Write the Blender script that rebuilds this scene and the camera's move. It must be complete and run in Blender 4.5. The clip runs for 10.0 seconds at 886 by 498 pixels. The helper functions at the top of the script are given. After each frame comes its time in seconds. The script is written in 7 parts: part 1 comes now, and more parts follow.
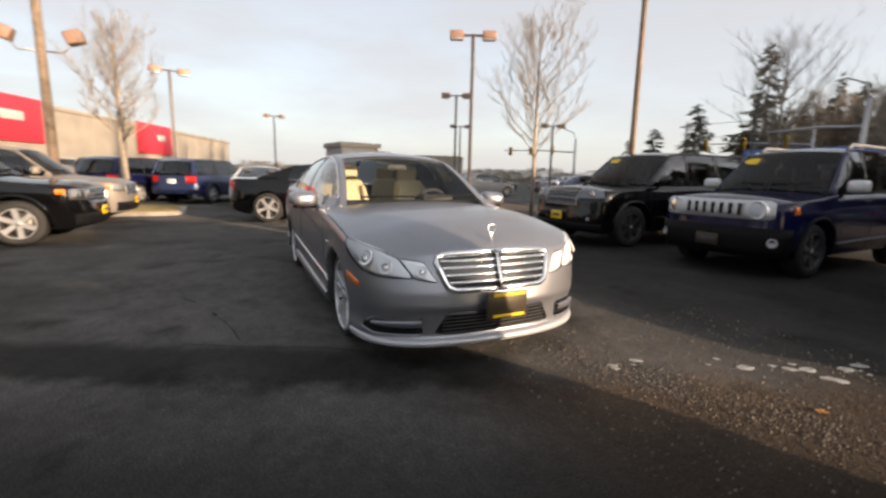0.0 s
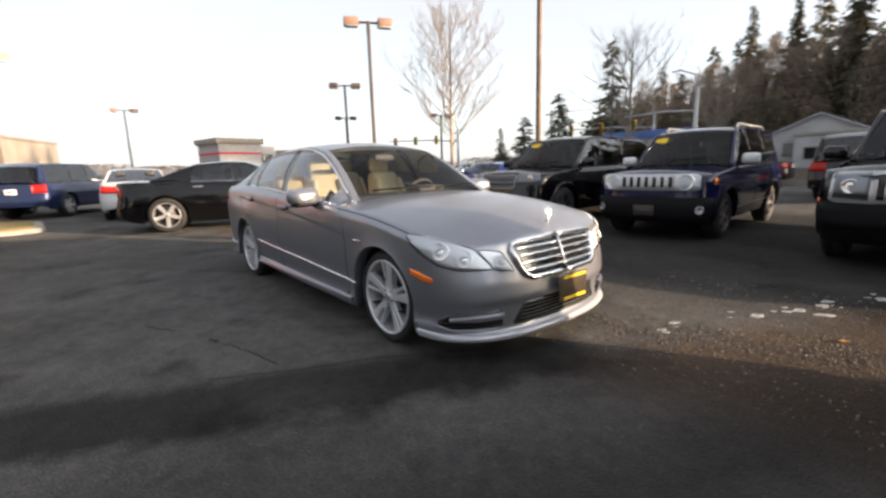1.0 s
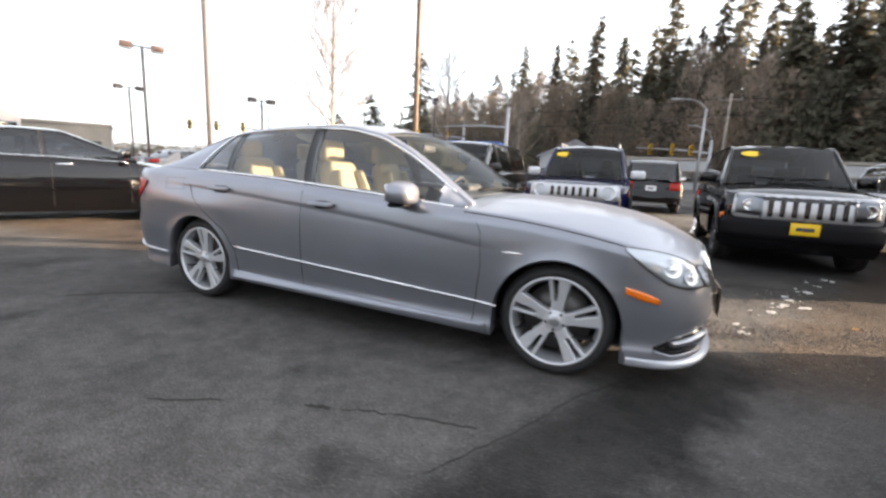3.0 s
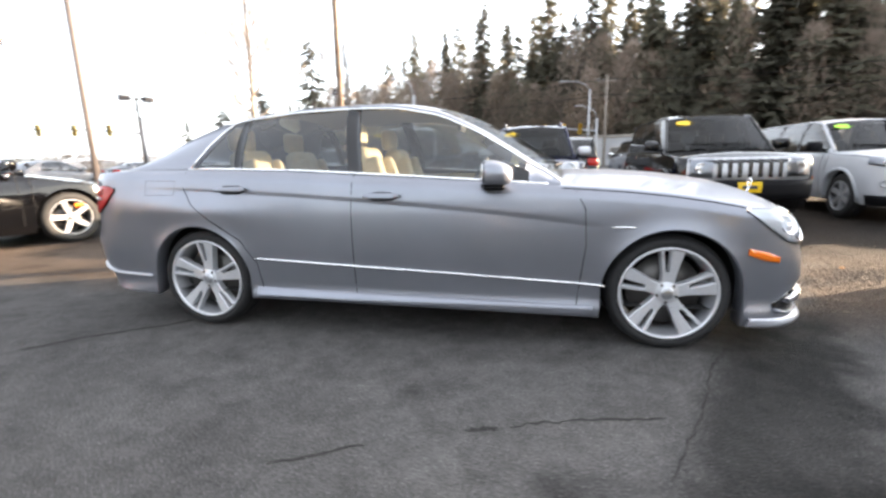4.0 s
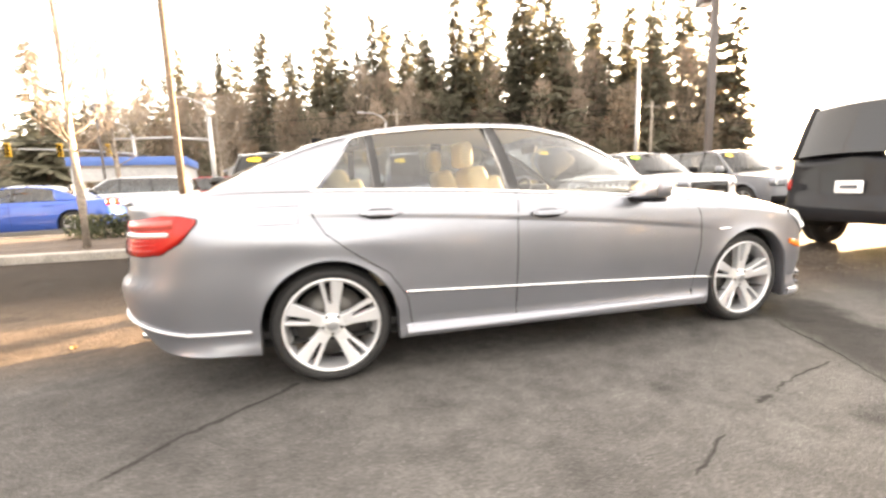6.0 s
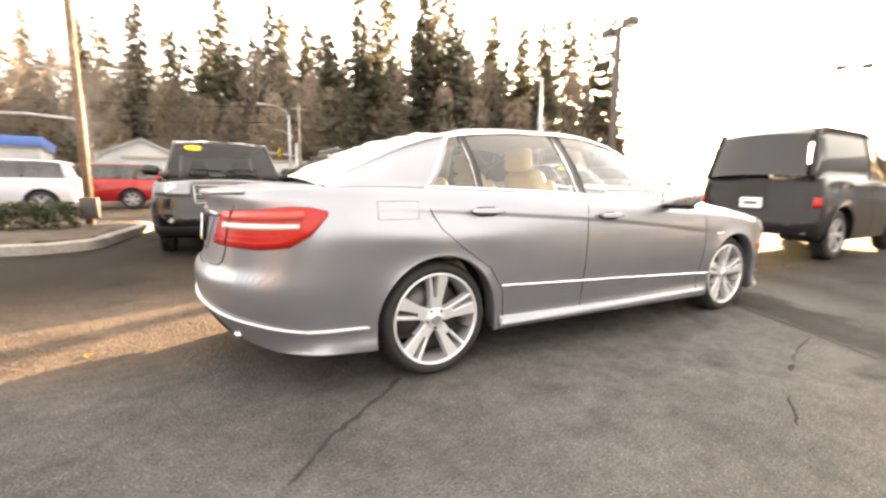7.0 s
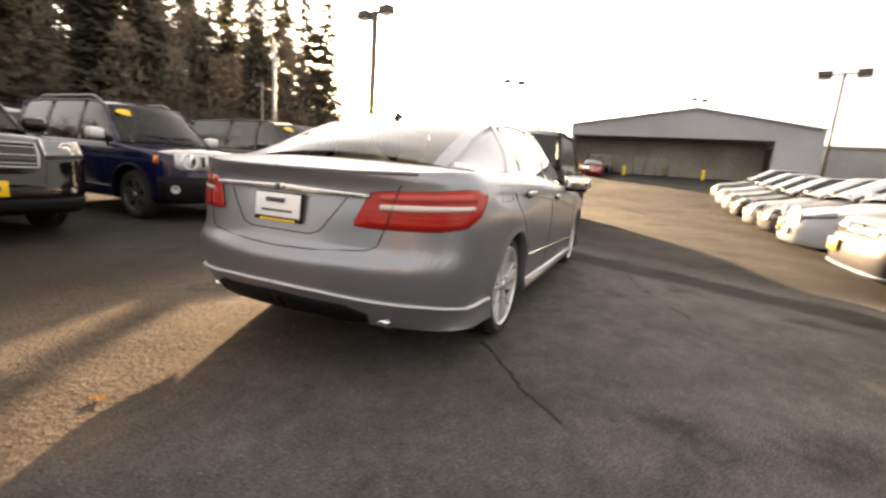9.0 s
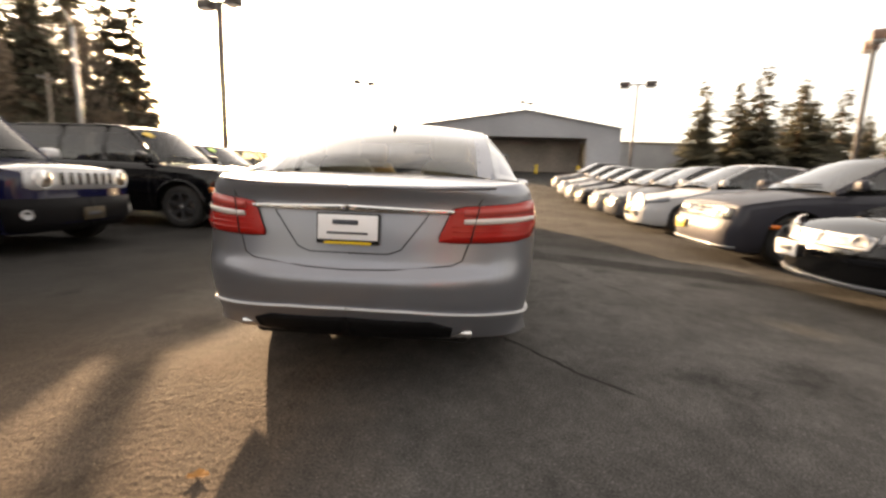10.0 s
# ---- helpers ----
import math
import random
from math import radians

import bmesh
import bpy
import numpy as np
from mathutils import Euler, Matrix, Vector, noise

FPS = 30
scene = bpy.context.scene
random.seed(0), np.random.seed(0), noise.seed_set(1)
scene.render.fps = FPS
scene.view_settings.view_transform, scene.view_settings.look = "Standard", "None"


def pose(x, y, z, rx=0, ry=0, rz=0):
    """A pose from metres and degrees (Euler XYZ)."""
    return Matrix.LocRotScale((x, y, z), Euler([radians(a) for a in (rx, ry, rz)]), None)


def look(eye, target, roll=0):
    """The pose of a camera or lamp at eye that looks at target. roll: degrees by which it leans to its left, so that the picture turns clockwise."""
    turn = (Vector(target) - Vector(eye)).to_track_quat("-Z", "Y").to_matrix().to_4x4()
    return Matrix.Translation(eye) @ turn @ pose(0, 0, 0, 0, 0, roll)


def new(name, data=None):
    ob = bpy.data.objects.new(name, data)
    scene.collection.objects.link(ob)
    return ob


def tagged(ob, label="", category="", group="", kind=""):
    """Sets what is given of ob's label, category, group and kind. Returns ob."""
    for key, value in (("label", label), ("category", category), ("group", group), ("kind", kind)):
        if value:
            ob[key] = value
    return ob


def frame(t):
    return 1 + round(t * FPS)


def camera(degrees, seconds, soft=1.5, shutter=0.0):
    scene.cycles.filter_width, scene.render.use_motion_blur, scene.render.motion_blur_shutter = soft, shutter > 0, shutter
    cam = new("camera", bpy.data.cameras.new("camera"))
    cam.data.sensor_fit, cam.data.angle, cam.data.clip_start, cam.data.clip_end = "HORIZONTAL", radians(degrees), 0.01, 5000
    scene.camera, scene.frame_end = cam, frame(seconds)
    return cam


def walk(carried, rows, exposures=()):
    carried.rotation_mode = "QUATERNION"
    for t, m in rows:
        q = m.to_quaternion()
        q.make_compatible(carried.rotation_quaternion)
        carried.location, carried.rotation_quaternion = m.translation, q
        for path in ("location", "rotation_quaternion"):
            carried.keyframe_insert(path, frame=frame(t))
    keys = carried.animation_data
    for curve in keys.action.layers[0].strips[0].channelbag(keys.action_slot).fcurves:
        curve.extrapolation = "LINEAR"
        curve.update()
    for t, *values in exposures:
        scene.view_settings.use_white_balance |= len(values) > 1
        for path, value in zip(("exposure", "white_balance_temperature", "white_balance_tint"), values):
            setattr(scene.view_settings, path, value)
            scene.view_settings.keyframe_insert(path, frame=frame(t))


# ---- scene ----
cam = camera(90.25, 10.0, soft=2.6, shutter=0.5)
# seconds, eye, and turns about x, y, z
ROWS = [
    (0.0, 4.702, -1.449, 1.222, 80.66, -1.16, 66.0),
    (0.5, 4.377, -1.907, 1.22, 80.13, 0.77, 57.52),
    (1.0, 3.979, -2.359, 1.193, 79.56, 1.68, 50.48),
    (1.5, 3.508, -2.703, 1.192, 79.4, 2.6, 44.29),
    (2.0, 2.969, -3.008, 1.164, 78.25, 4.1, 38.19),
    (2.5, 2.449, -3.2, 1.146, 79.77, 1.05, 31.14),
    (2.7, 2.216, -3.231, 1.161, 79.94, -0.92, 28.49),
    (3.8, 0.954, -3.345, 1.089, 78.91, -0.41, 15.40),
    (4.0, 0.743, -3.34, 1.071, 78.68, 1.24, 12.01),
    (4.5, 0.212, -3.339, 1.084, 79.19, -0.01, 4.71),
    (5.0, -0.321, -3.293, 1.084, 79.15, 0.23, -1.07),
    (5.5, -0.882, -3.325, 1.074, 80.88, 1.5, -9.57),
    (5.7, -1.093, -3.303, 1.068, 81.27, 1.57, -12.23),
    (6.8, -2.333, -3.039, 1.09, 81.42, 0.76, -24.62),
    (7.0, -2.532, -2.953, 1.069, 81.62, -0.79, -28.52),
    (7.5, -3.035, -2.777, 1.082, 82.64, -2.96, -37.37),
    (8.0, -3.449, -2.475, 1.063, 81.65, -2.67, -46.53),
    (8.5, -3.862, -2.085, 1.062, 80.62, -2.47, -55.6),
    (9.0, -4.14, -1.646, 1.049, 79.65, -4.1, -64.7),
    (9.5, -4.386, -1.145, 1.05, 80.11, -2.04, -73.01),
    (10.0, -4.493, -0.64, 1.063, 80.65, -1.89, -84.38),
]
walk(cam, [(t, pose(x, y, z, a, b, c)) for t, x, y, z, a, b, c in ROWS],
     exposures=[(0.0, 2.30, 7000, 12), (1.0, 2.70, 6800, 11), (2.5, 3.42, 6700, 11), (4.0, 4.02, 6600, 10), (4.5, 4.30, 6800, 11), (5.0, 4.55, 7100, 11), (5.5, 5.10, 8300, 13), (7.0, 4.80, 8700, 14), (8.0, 4.15, 8600, 14), (9.0, 3.55, 8600, 14), (10.0, 3.20, 8600, 14)])

# ---- light ----
SUN_AZ, SUN_EL = 29.5, 10.0
sd = Vector((math.cos(radians(SUN_AZ)) * math.cos(radians(SUN_EL)), math.sin(radians(SUN_AZ)) * math.cos(radians(SUN_EL)), math.sin(radians(SUN_EL))))
world = bpy.data.worlds.new("sky")
scene.world = world
world.use_nodes = True
wn = world.node_tree.nodes
wl = world.node_tree.links
sky = wn.new("ShaderNodeTexSky")
sky.sky_type = "NISHITA"
sky.sun_disc = False
sky.sun_elevation = radians(SUN_EL)
sky.sun_rotation = radians(90 - SUN_AZ)
sky.air_density, sky.dust_density, sky.ozone_density = 1.0, 2.0, 2.0
bg = wn["Background"]
# a thin pale cloud deck over most of the sky
wtc = wn.new("ShaderNodeTexCoord")
wmap = wn.new("ShaderNodeMapping")
wmap.inputs["Scale"].default_value = (1.0, 1.0, 4.0)
cloud = wn.new("ShaderNodeTexNoise")
cloud.inputs["Scale"].default_value, cloud.inputs["Detail"].default_value, cloud.inputs["Roughness"].default_value = 2.2, 7.0, 0.55
cover = wn.new("ShaderNodeMapRange")
cover.inputs["From Min"].default_value, cover.inputs["From Max"].default_value = 0.30, 0.62
cover.inputs["To Min"].default_value, cover.inputs["To Max"].default_value = 0.80, 0.94
wmix = wn.new("ShaderNodeMix")
wmix.data_type = "RGBA"
wmix.inputs["B"].default_value = (1.02, 1.05, 1.12, 1)
wl.new(wtc.outputs["Generated"], wmap.inputs[0])
wl.new(wmap.outputs[0], cloud.inputs["Vector"])
wl.new(cloud.outputs["Fac"], cover.inputs["Value"])
wl.new(cover.outputs[0], wmix.inputs["Factor"])
wl.new(sky.outputs[0], wmix.inputs["A"])
# the deck is brighter low down than overhead
wsep = wn.new("ShaderNodeSeparateXYZ")
whigh = wn.new("ShaderNodeMapRange")
whigh.interpolation_type = "SMOOTHSTEP"
whigh.inputs["From Min"].default_value, whigh.inputs["From Max"].default_value = 0.05, 0.75
whigh.inputs["To Min"].default_value, whigh.inputs["To Max"].default_value = 1.08, 0.88
wdim = wn.new("ShaderNodeMix")
wdim.data_type, wdim.blend_type = "RGBA", "MULTIPLY"
wdim.inputs["Factor"].default_value = 1.0
wl.new(wtc.outputs["Generated"], wsep.inputs[0])
wl.new(wsep.outputs[2], whigh.inputs["Value"])
wl.new(wmix.outputs["Result"], wdim.inputs["A"])
wl.new(whigh.outputs[0], wdim.inputs["B"])
# the pale aureole of the low sun in the thin cloud
wdot = wn.new("ShaderNodeVectorMath")
wdot.operation = "DOT_PRODUCT"
wdot.inputs[1].default_value = tuple(sd)
wl.new(wtc.outputs["Generated"], wdot.inputs[0])
wpos = wn.new("ShaderNodeMath")
wpos.operation = "MAXIMUM"
wpos.inputs[1].default_value = 0.0
wl.new(wdot.outputs["Value"], wpos.inputs[0])
total = None
for power, amount in ((3.0, 0.8), (12.0, 1.7), (80.0, 4.0)):
    wpow = wn.new("ShaderNodeMath")
    wpow.operation = "POWER"
    wpow.inputs[1].default_value = power
    wl.new(wpos.outputs[0], wpow.inputs[0])
    wadd = wn.new("ShaderNodeMath")
    wadd.operation = "MULTIPLY_ADD"
    wadd.inputs[1].default_value, wadd.inputs[2].default_value = amount, 1.0
    wl.new(wpow.outputs[0], wadd.inputs[0])
    if total is not None:
        wl.new(total, wadd.inputs[2])
    total = wadd.outputs[0]
wglow = wn.new("ShaderNodeMix")
wglow.data_type, wglow.blend_type = "RGBA", "MULTIPLY"
wglow.inputs["Factor"].default_value = 1.0
wl.new(wdim.outputs["Result"], wglow.inputs["A"])
wl.new(total, wglow.inputs["B"])
wl.new(wglow.outputs["Result"], bg.inputs[0])
bg.inputs[1].default_value = 0.135
sun_data = bpy.data.lights.new("sun", "SUN")
sun_data.energy, sun_data.angle, sun_data.color = 2.15, radians(0.6), (1.0, 0.76, 0.54)
sun = new("sun", sun_data)
sun.matrix_world = look(sd * 100, (0, 0, 0))

# ---- materials ----


def mat(name, color, rough=0.5, metal=0.0, coat=0.0, grain=0.0, scale=20.0, stain=0.0, stain_scale=1.0, bump=0.0, emit=0.0, rand=0.0, spec=0.5):
    """A principled surface with grain and stains at two scales, and a fine relief."""
    m = bpy.data.materials.new(name)
    m.use_nodes = True
    n, l = m.node_tree.nodes, m.node_tree.links
    p = n["Principled BSDF"]
    p.inputs["Base Color"].default_value = (*color, 1)
    p.inputs["Roughness"].default_value = rough
    p.inputs["Metallic"].default_value = metal
    p.inputs["Coat Weight"].default_value = coat
    p.inputs["Specular IOR Level"].default_value = spec
    p.inputs["Coat Roughness"].default_value = 0.04
    if emit:
        p.inputs["Emission Color"].default_value = (*color, 1)
        p.inputs["Emission Strength"].default_value = emit
    if grain or stain or bump or rand:
        tc = n.new("ShaderNodeTexCoord")
        fine = n.new("ShaderNodeTexNoise")
        fine.inputs["Scale"].default_value = scale
        fine.inputs["Detail"].default_value = 6
        big = n.new("ShaderNodeTexNoise")
        big.inputs["Scale"].default_value = stain_scale
        big.inputs["Detail"].default_value = 5
        l.new(tc.outputs["Object"], fine.inputs["Vector"])
        l.new(tc.outputs["Object"], big.inputs["Vector"])
        last = None
        for node, amount in ((fine, grain), (big, stain)):
            if not amount:
                continue
            r = n.new("ShaderNodeMapRange")
            r.inputs["From Min"].default_value, r.inputs["From Max"].default_value = 0.3, 0.7
            r.inputs["To Min"].default_value, r.inputs["To Max"].default_value = 1 - amount, 1 + amount
            l.new(node.outputs["Fac"], r.inputs["Value"])
            mul = n.new("ShaderNodeMix")
            mul.data_type, mul.blend_type = "RGBA", "MULTIPLY"
            mul.inputs["Factor"].default_value = 1.0
            if last is None:
                mul.inputs["A"].default_value = (*color, 1)
            else:
                l.new(last, mul.inputs["A"])
            l.new(r.outputs[0], mul.inputs["B"])
            last = mul.outputs["Result"]
        if rand:
            oi = n.new("ShaderNodeObjectInfo")
            r = n.new("ShaderNodeMapRange")
            r.inputs["To Min"].default_value, r.inputs["To Max"].default_value = 1 - rand, 1 + rand
            l.new(oi.outputs["Random"], r.inputs["Value"])
            mul = n.new("ShaderNodeMix")
            mul.data_type, mul.blend_type = "RGBA", "MULTIPLY"
            mul.inputs["Factor"].default_value = 1.0
            if last is None:
                mul.inputs["A"].default_value = (*color, 1)
            else:
                l.new(last, mul.inputs["A"])
            l.new(r.outputs[0], mul.inputs["B"])
            last = mul.outputs["Result"]
        if last is not None:
            l.new(last, p.inputs["Base Color"])
        if bump:
            b = n.new("ShaderNodeBump")
            b.inputs["Strength"].default_value = bump
            b.inputs["Distance"].default_value = 0.01
            l.new(fine.outputs["Fac"], b.inputs["Height"])
            l.new(b.outputs[0], p.inputs["Normal"])
    return m


def glass_mat(name, tint, gloss=1.0):
    """A thin tinted pane: see-through, with mirror gloss by Fresnel."""
    m = bpy.data.materials.new(name)
    m.use_nodes = True
    n, l = m.node_tree.nodes, m.node_tree.links
    n.remove(n["Principled BSDF"])
    tr = n.new("ShaderNodeBsdfTransparent")
    tr.inputs[0].default_value = (*tint, 1)
    gl = n.new("ShaderNodeBsdfGlossy")
    gl.inputs["Roughness"].default_value = 0.02
    fr = n.new("ShaderNodeFresnel")
    fr.inputs[0].default_value = 1.55
    sc = n.new("ShaderNodeMath")
    sc.operation = "MULTIPLY"
    sc.inputs[1].default_value = gloss
    mx = n.new("ShaderNodeMixShader")
    l.new(fr.outputs[0], sc.inputs[0])
    l.new(sc.outputs[0], mx.inputs[0])
    l.new(tr.outputs[0], mx.inputs[1])
    l.new(gl.outputs[0], mx.inputs[2])
    l.new(mx.outputs[0], n["Material Output"].inputs[0])
    return m


def paint(name, color, metal=0.55, rough=0.32, coat=0.8):
    return mat(name, color, rough, metal, coat, grain=0.05, scale=900, stain=0.06, stain_scale=2.5, spec=0.2 if metal > 0.5 else 0.08)


M_SILVER = paint("pewter_metallic_paint", (0.246, 0.256, 0.288), 0.72, 0.34, 0.35)
M_BLACKP = mat("black_paint", (0.0025, 0.0025, 0.003), 0.06, 0.0, 0.0, spec=0.42)
M_NAVY = mat("navy_paint", (0.004, 0.005, 0.028), 0.08, 0.0, 0.0, spec=0.42)
M_BLUE = paint("blue_paint", (0.03, 0.08, 0.32), 0.3, 0.3)
M_WHITE = paint("white_paint", (0.44, 0.45, 0.47), 0.0, 0.5, 0.3)
M_RED = paint("red_paint", (0.30, 0.012, 0.015), 0.2, 0.3)
M_LSILVER = paint("light_silver_paint", (0.16, 0.168, 0.185), 0.25, 0.5, 0.3)
M_GREYP = paint("dark_grey_paint", (0.014, 0.0145, 0.017), 0.3, 0.5, 0.3)
M_MIDGREY = paint("mid_grey_paint", (0.055, 0.058, 0.068), 0.15, 0.5, 0.3)
M_COUPE = paint("gunmetal_paint", (0.036, 0.036, 0.046), 0.1, 0.5, 0.3)
M_TAN = paint("champagne_paint", (0.19, 0.17, 0.15), 0.2, 0.5, 0.3)
M_DKBLUE = paint("slate_blue_paint", (0.012, 0.02, 0.06), 0.3, 0.33)
M_CHROME = mat("chrome", (0.78, 0.78, 0.78), 0.12, 1.0)
M_ALLOY = mat("alloy_silver", (0.62, 0.63, 0.65), 0.34, 0.55, grain=0.05, scale=60)
M_BLACK = mat("black_plastic", (0.007, 0.007, 0.008), 0.55, grain=0.2, scale=80, spec=0.08)
M_BRIGHT = mat("bright_silver_trim", (0.50, 0.51, 0.53), 0.3, 0.3)
M_GLOSSBLACK = mat("gloss_black", (0.008, 0.008, 0.009), 0.12)
M_RUBBER = mat("tyre_rubber", (0.012, 0.012, 0.0125), 0.75, grain=0.25, scale=50, stain=0.2, stain_scale=6, bump=0.2)
M_WELL = mat("wheel_well", (0.008, 0.008, 0.008), 0.9)
M_GLASS = glass_mat("clear_glass", (0.95, 0.97, 0.95), 0.38)
M_SIDEGLASS = glass_mat("side_glass", (0.52, 0.56, 0.57), 1.7)
M_TINT = glass_mat("tinted_glass", (0.22, 0.24, 0.25), 1.7)
M_SCREEN = glass_mat("shaded_windscreen", (0.20, 0.22, 0.23), 0.7)
M_LENS = glass_mat("lamp_lens", (0.90, 0.92, 0.94), 1.0)
M_TAIL = mat("red_lens", (0.34, 0.012, 0.009), 0.22, 0, 0.12, spec=0.25)
M_TAILP = mat("pale_red_lens", (0.42, 0.06, 0.05), 0.2, 0, 0.12, spec=0.3)
M_LIP = paint("bright_lip_paint", (0.42, 0.43, 0.46), 0.3, 0.35, 0.5)
M_TAILW = mat("clear_lens_band", (0.55, 0.50, 0.48), 0.15, 0, 0.6)
M_AMBER = mat("amber_lens", (0.75, 0.16, 0.01), 0.15, 0, 0.5)
M_LAMPDULL = mat("dull_lamp_reflector", (0.30, 0.31, 0.34), 0.35, 0.4)
M_LAMPIN = mat("lamp_reflector", (0.84, 0.85, 0.87), 0.24, 0.35)
M_YELLOW = mat("yellow_plate", (0.70, 0.46, 0.01), 0.45)
M_BRONZE = mat("dark_bronze_plate", (0.06, 0.05, 0.035), 0.35, 0.5)
M_GREENST = mat("lime_sticker", (0.35, 0.75, 0.02), 0.45)
M_CREAM = mat("cream_leather", (0.62, 0.53, 0.35), 0.55, grain=0.1, scale=40, stain=0.08, stain_scale=4)
M_DASH = mat("dash_plastic", (0.03, 0.03, 0.032), 0.6, grain=0.1, scale=60)
M_PALELINER = mat("pale_headliner", (0.22, 0.21, 0.19), 0.9, grain=0.05, scale=80)
M_PLATEW = mat("white_plate", (0.78, 0.78, 0.80), 0.45)
M_INK = mat("dark_ink", (0.04, 0.045, 0.06), 0.5)
M_DARKALLOY = mat("dark_alloy", (0.07, 0.072, 0.078), 0.35, 0.6, grain=0.05, scale=60)
M_DULLALLOY = mat("dull_alloy", (0.34, 0.345, 0.36), 0.4, 0.5, grain=0.05, scale=60)
M_STEELCAP = mat("hub_cap_metal", (0.42, 0.43, 0.45), 0.3, 0.8)
M_BARREL = mat("dark_wheel_barrel", (0.05, 0.05, 0.052), 0.6, 0.3)
M_DISC = mat("brake_disc", (0.10, 0.095, 0.09), 0.45, 0.7)

# ---- mesh helpers ----


def mesh_of(name, verts, faces, smooth=True):
    me = bpy.data.meshes.new(name)
    me.from_pydata([tuple(v) for v in verts], [], faces)
    me.validate()
    if smooth:
        me.polygons.foreach_set("use_smooth", [True] * len(me.polygons))
    me.update()
    return me


def part(name, data, material, parent=None, label=""):
    """One mesh object (from a bmesh, a mesh, or verts and faces) under a thing or a part."""
    if isinstance(data, bmesh.types.BMesh):
        me = bpy.data.meshes.new(name)
        data.to_mesh(me)
        data.free()
    elif isinstance(data, tuple):
        me = mesh_of(name, *data)
    else:
        me = data
    if material is not None and not me.materials:
        me.materials.append(material)
    ob = new(name, me)
    if parent is not None:
        ob.parent = parent
    if label:
        ob["label"] = label
    return ob


def thing(name, m, label, category, group="", kind=""):
    ob = new(name)
    ob.empty_display_size = 0.2
    ob.matrix_world = m
    return tagged(ob, label, category, group, kind)


def box_bm(sx, sy, sz, bevel=0.0, at=(0, 0, 0), seg=2, bm=None, rot=None):
    own = bm is None
    b = bmesh.new()
    bmesh.ops.create_cube(b, size=1.0)
    for v in b.verts:
        v.co = Vector((v.co.x * sx, v.co.y * sy, v.co.z * sz))
    if bevel:
        bmesh.ops.bevel(b, geom=list(b.edges), offset=bevel, segments=seg, affect="EDGES", profile=0.5)
    for v in b.verts:
        if rot is not None:
            v.co = rot @ v.co
        v.co += Vector(at)
    for f in b.faces:
        f.smooth = bevel > 0
    if own:
        return b
    tmp = bpy.data.meshes.new("tmp")
    b.to_mesh(tmp)
    b.free()
    bm.from_mesh(tmp)
    bpy.data.meshes.remove(tmp)
    return bm


def tube(points, radius, sides=8, closed=False, flat=1.0):
    """Verts and faces of a tube along points; radius is a number or a list."""
    pts = [Vector(p) for p in points]
    k = len(pts)
    rad = radius if isinstance(radius, (list, tuple)) else [radius] * k
    verts, faces = [], []
    up = Vector((0, 0, 1))
    for i, p in enumerate(pts):
        a = pts[(i - 1) % k] if closed or i else pts[0]
        b = pts[(i + 1) % k] if closed or i < k - 1 else pts[-1]
        d = (b - a).normalized()
        u = d.cross(up)
        if u.length < 1e-3:
            u = d.cross(Vector((1, 0, 0)))
        u.normalize()
        w = u.cross(d).normalized()
        for j in range(sides):
            ang = 2 * math.pi * j / sides
            verts.append(p + u * (math.cos(ang) * rad[i]) + w * (math.sin(ang) * rad[i] * flat))
    for i in range(k if closed else k - 1):
        for j in range(sides):
            a, b = i * sides + j, i * sides + (j + 1) % sides
            c, d = ((i + 1) % k) * sides + (j + 1) % sides, ((i + 1) % k) * sides + j
            faces.append((a, b, c, d))
    if not closed:
        faces.append(tuple(reversed(range(sides))))
        faces.append(tuple(range((k - 1) * sides, k * sides)))
    return verts, faces


def lathe(profile, seg=32, axis="y"):
    """Verts and faces of a profile of (radius, along) turned about an axis."""
    verts, faces = [], []
    for r, a in profile:
        for j in range(seg):
            t = 2 * math.pi * j / seg
            if axis == "y":
                verts.append((r * math.cos(t), a, r * math.sin(t)))
            else:
                verts.append((r * math.cos(t), r * math.sin(t), a))
    for i in range(len(profile) - 1):
        for j in range(seg):
            faces.append((i * seg + j, i * seg + (j + 1) % seg, (i + 1) * seg + (j + 1) % seg, (i + 1) * seg + j))
    return verts, faces


def join(*meshes):
    verts, faces = [], []
    for v, f in meshes:
        k = len(verts)
        verts += list(v)
        faces += [tuple(i + k for i in q) for q in f]
    return verts, faces


def lerp_list(x, pts):
    return float(np.interp(x, [p[0] for p in pts], [p[1] for p in pts]))


def smooth_list(pts, step=0.02, width=0.18):
    """A rounded-off version of a broken line, as a new list of points."""
    xs = [p[0] for p in pts]
    grid = np.arange(xs[0], xs[-1] + step / 2, step)
    ys = np.interp(grid, xs, [p[1] for p in pts])
    k = max(1, int(width / step / 2))
    pad = np.concatenate([2 * ys[0] - ys[k:0:-1], ys, 2 * ys[-1] - ys[-2:-k - 2:-1]])
    ker = np.hanning(2 * k + 3)[1:-1]
    sm = np.convolve(pad, ker / ker.sum(), mode="valid")
    return list(zip(grid.tolist(), sm.tolist()))


# ---- vehicles ----


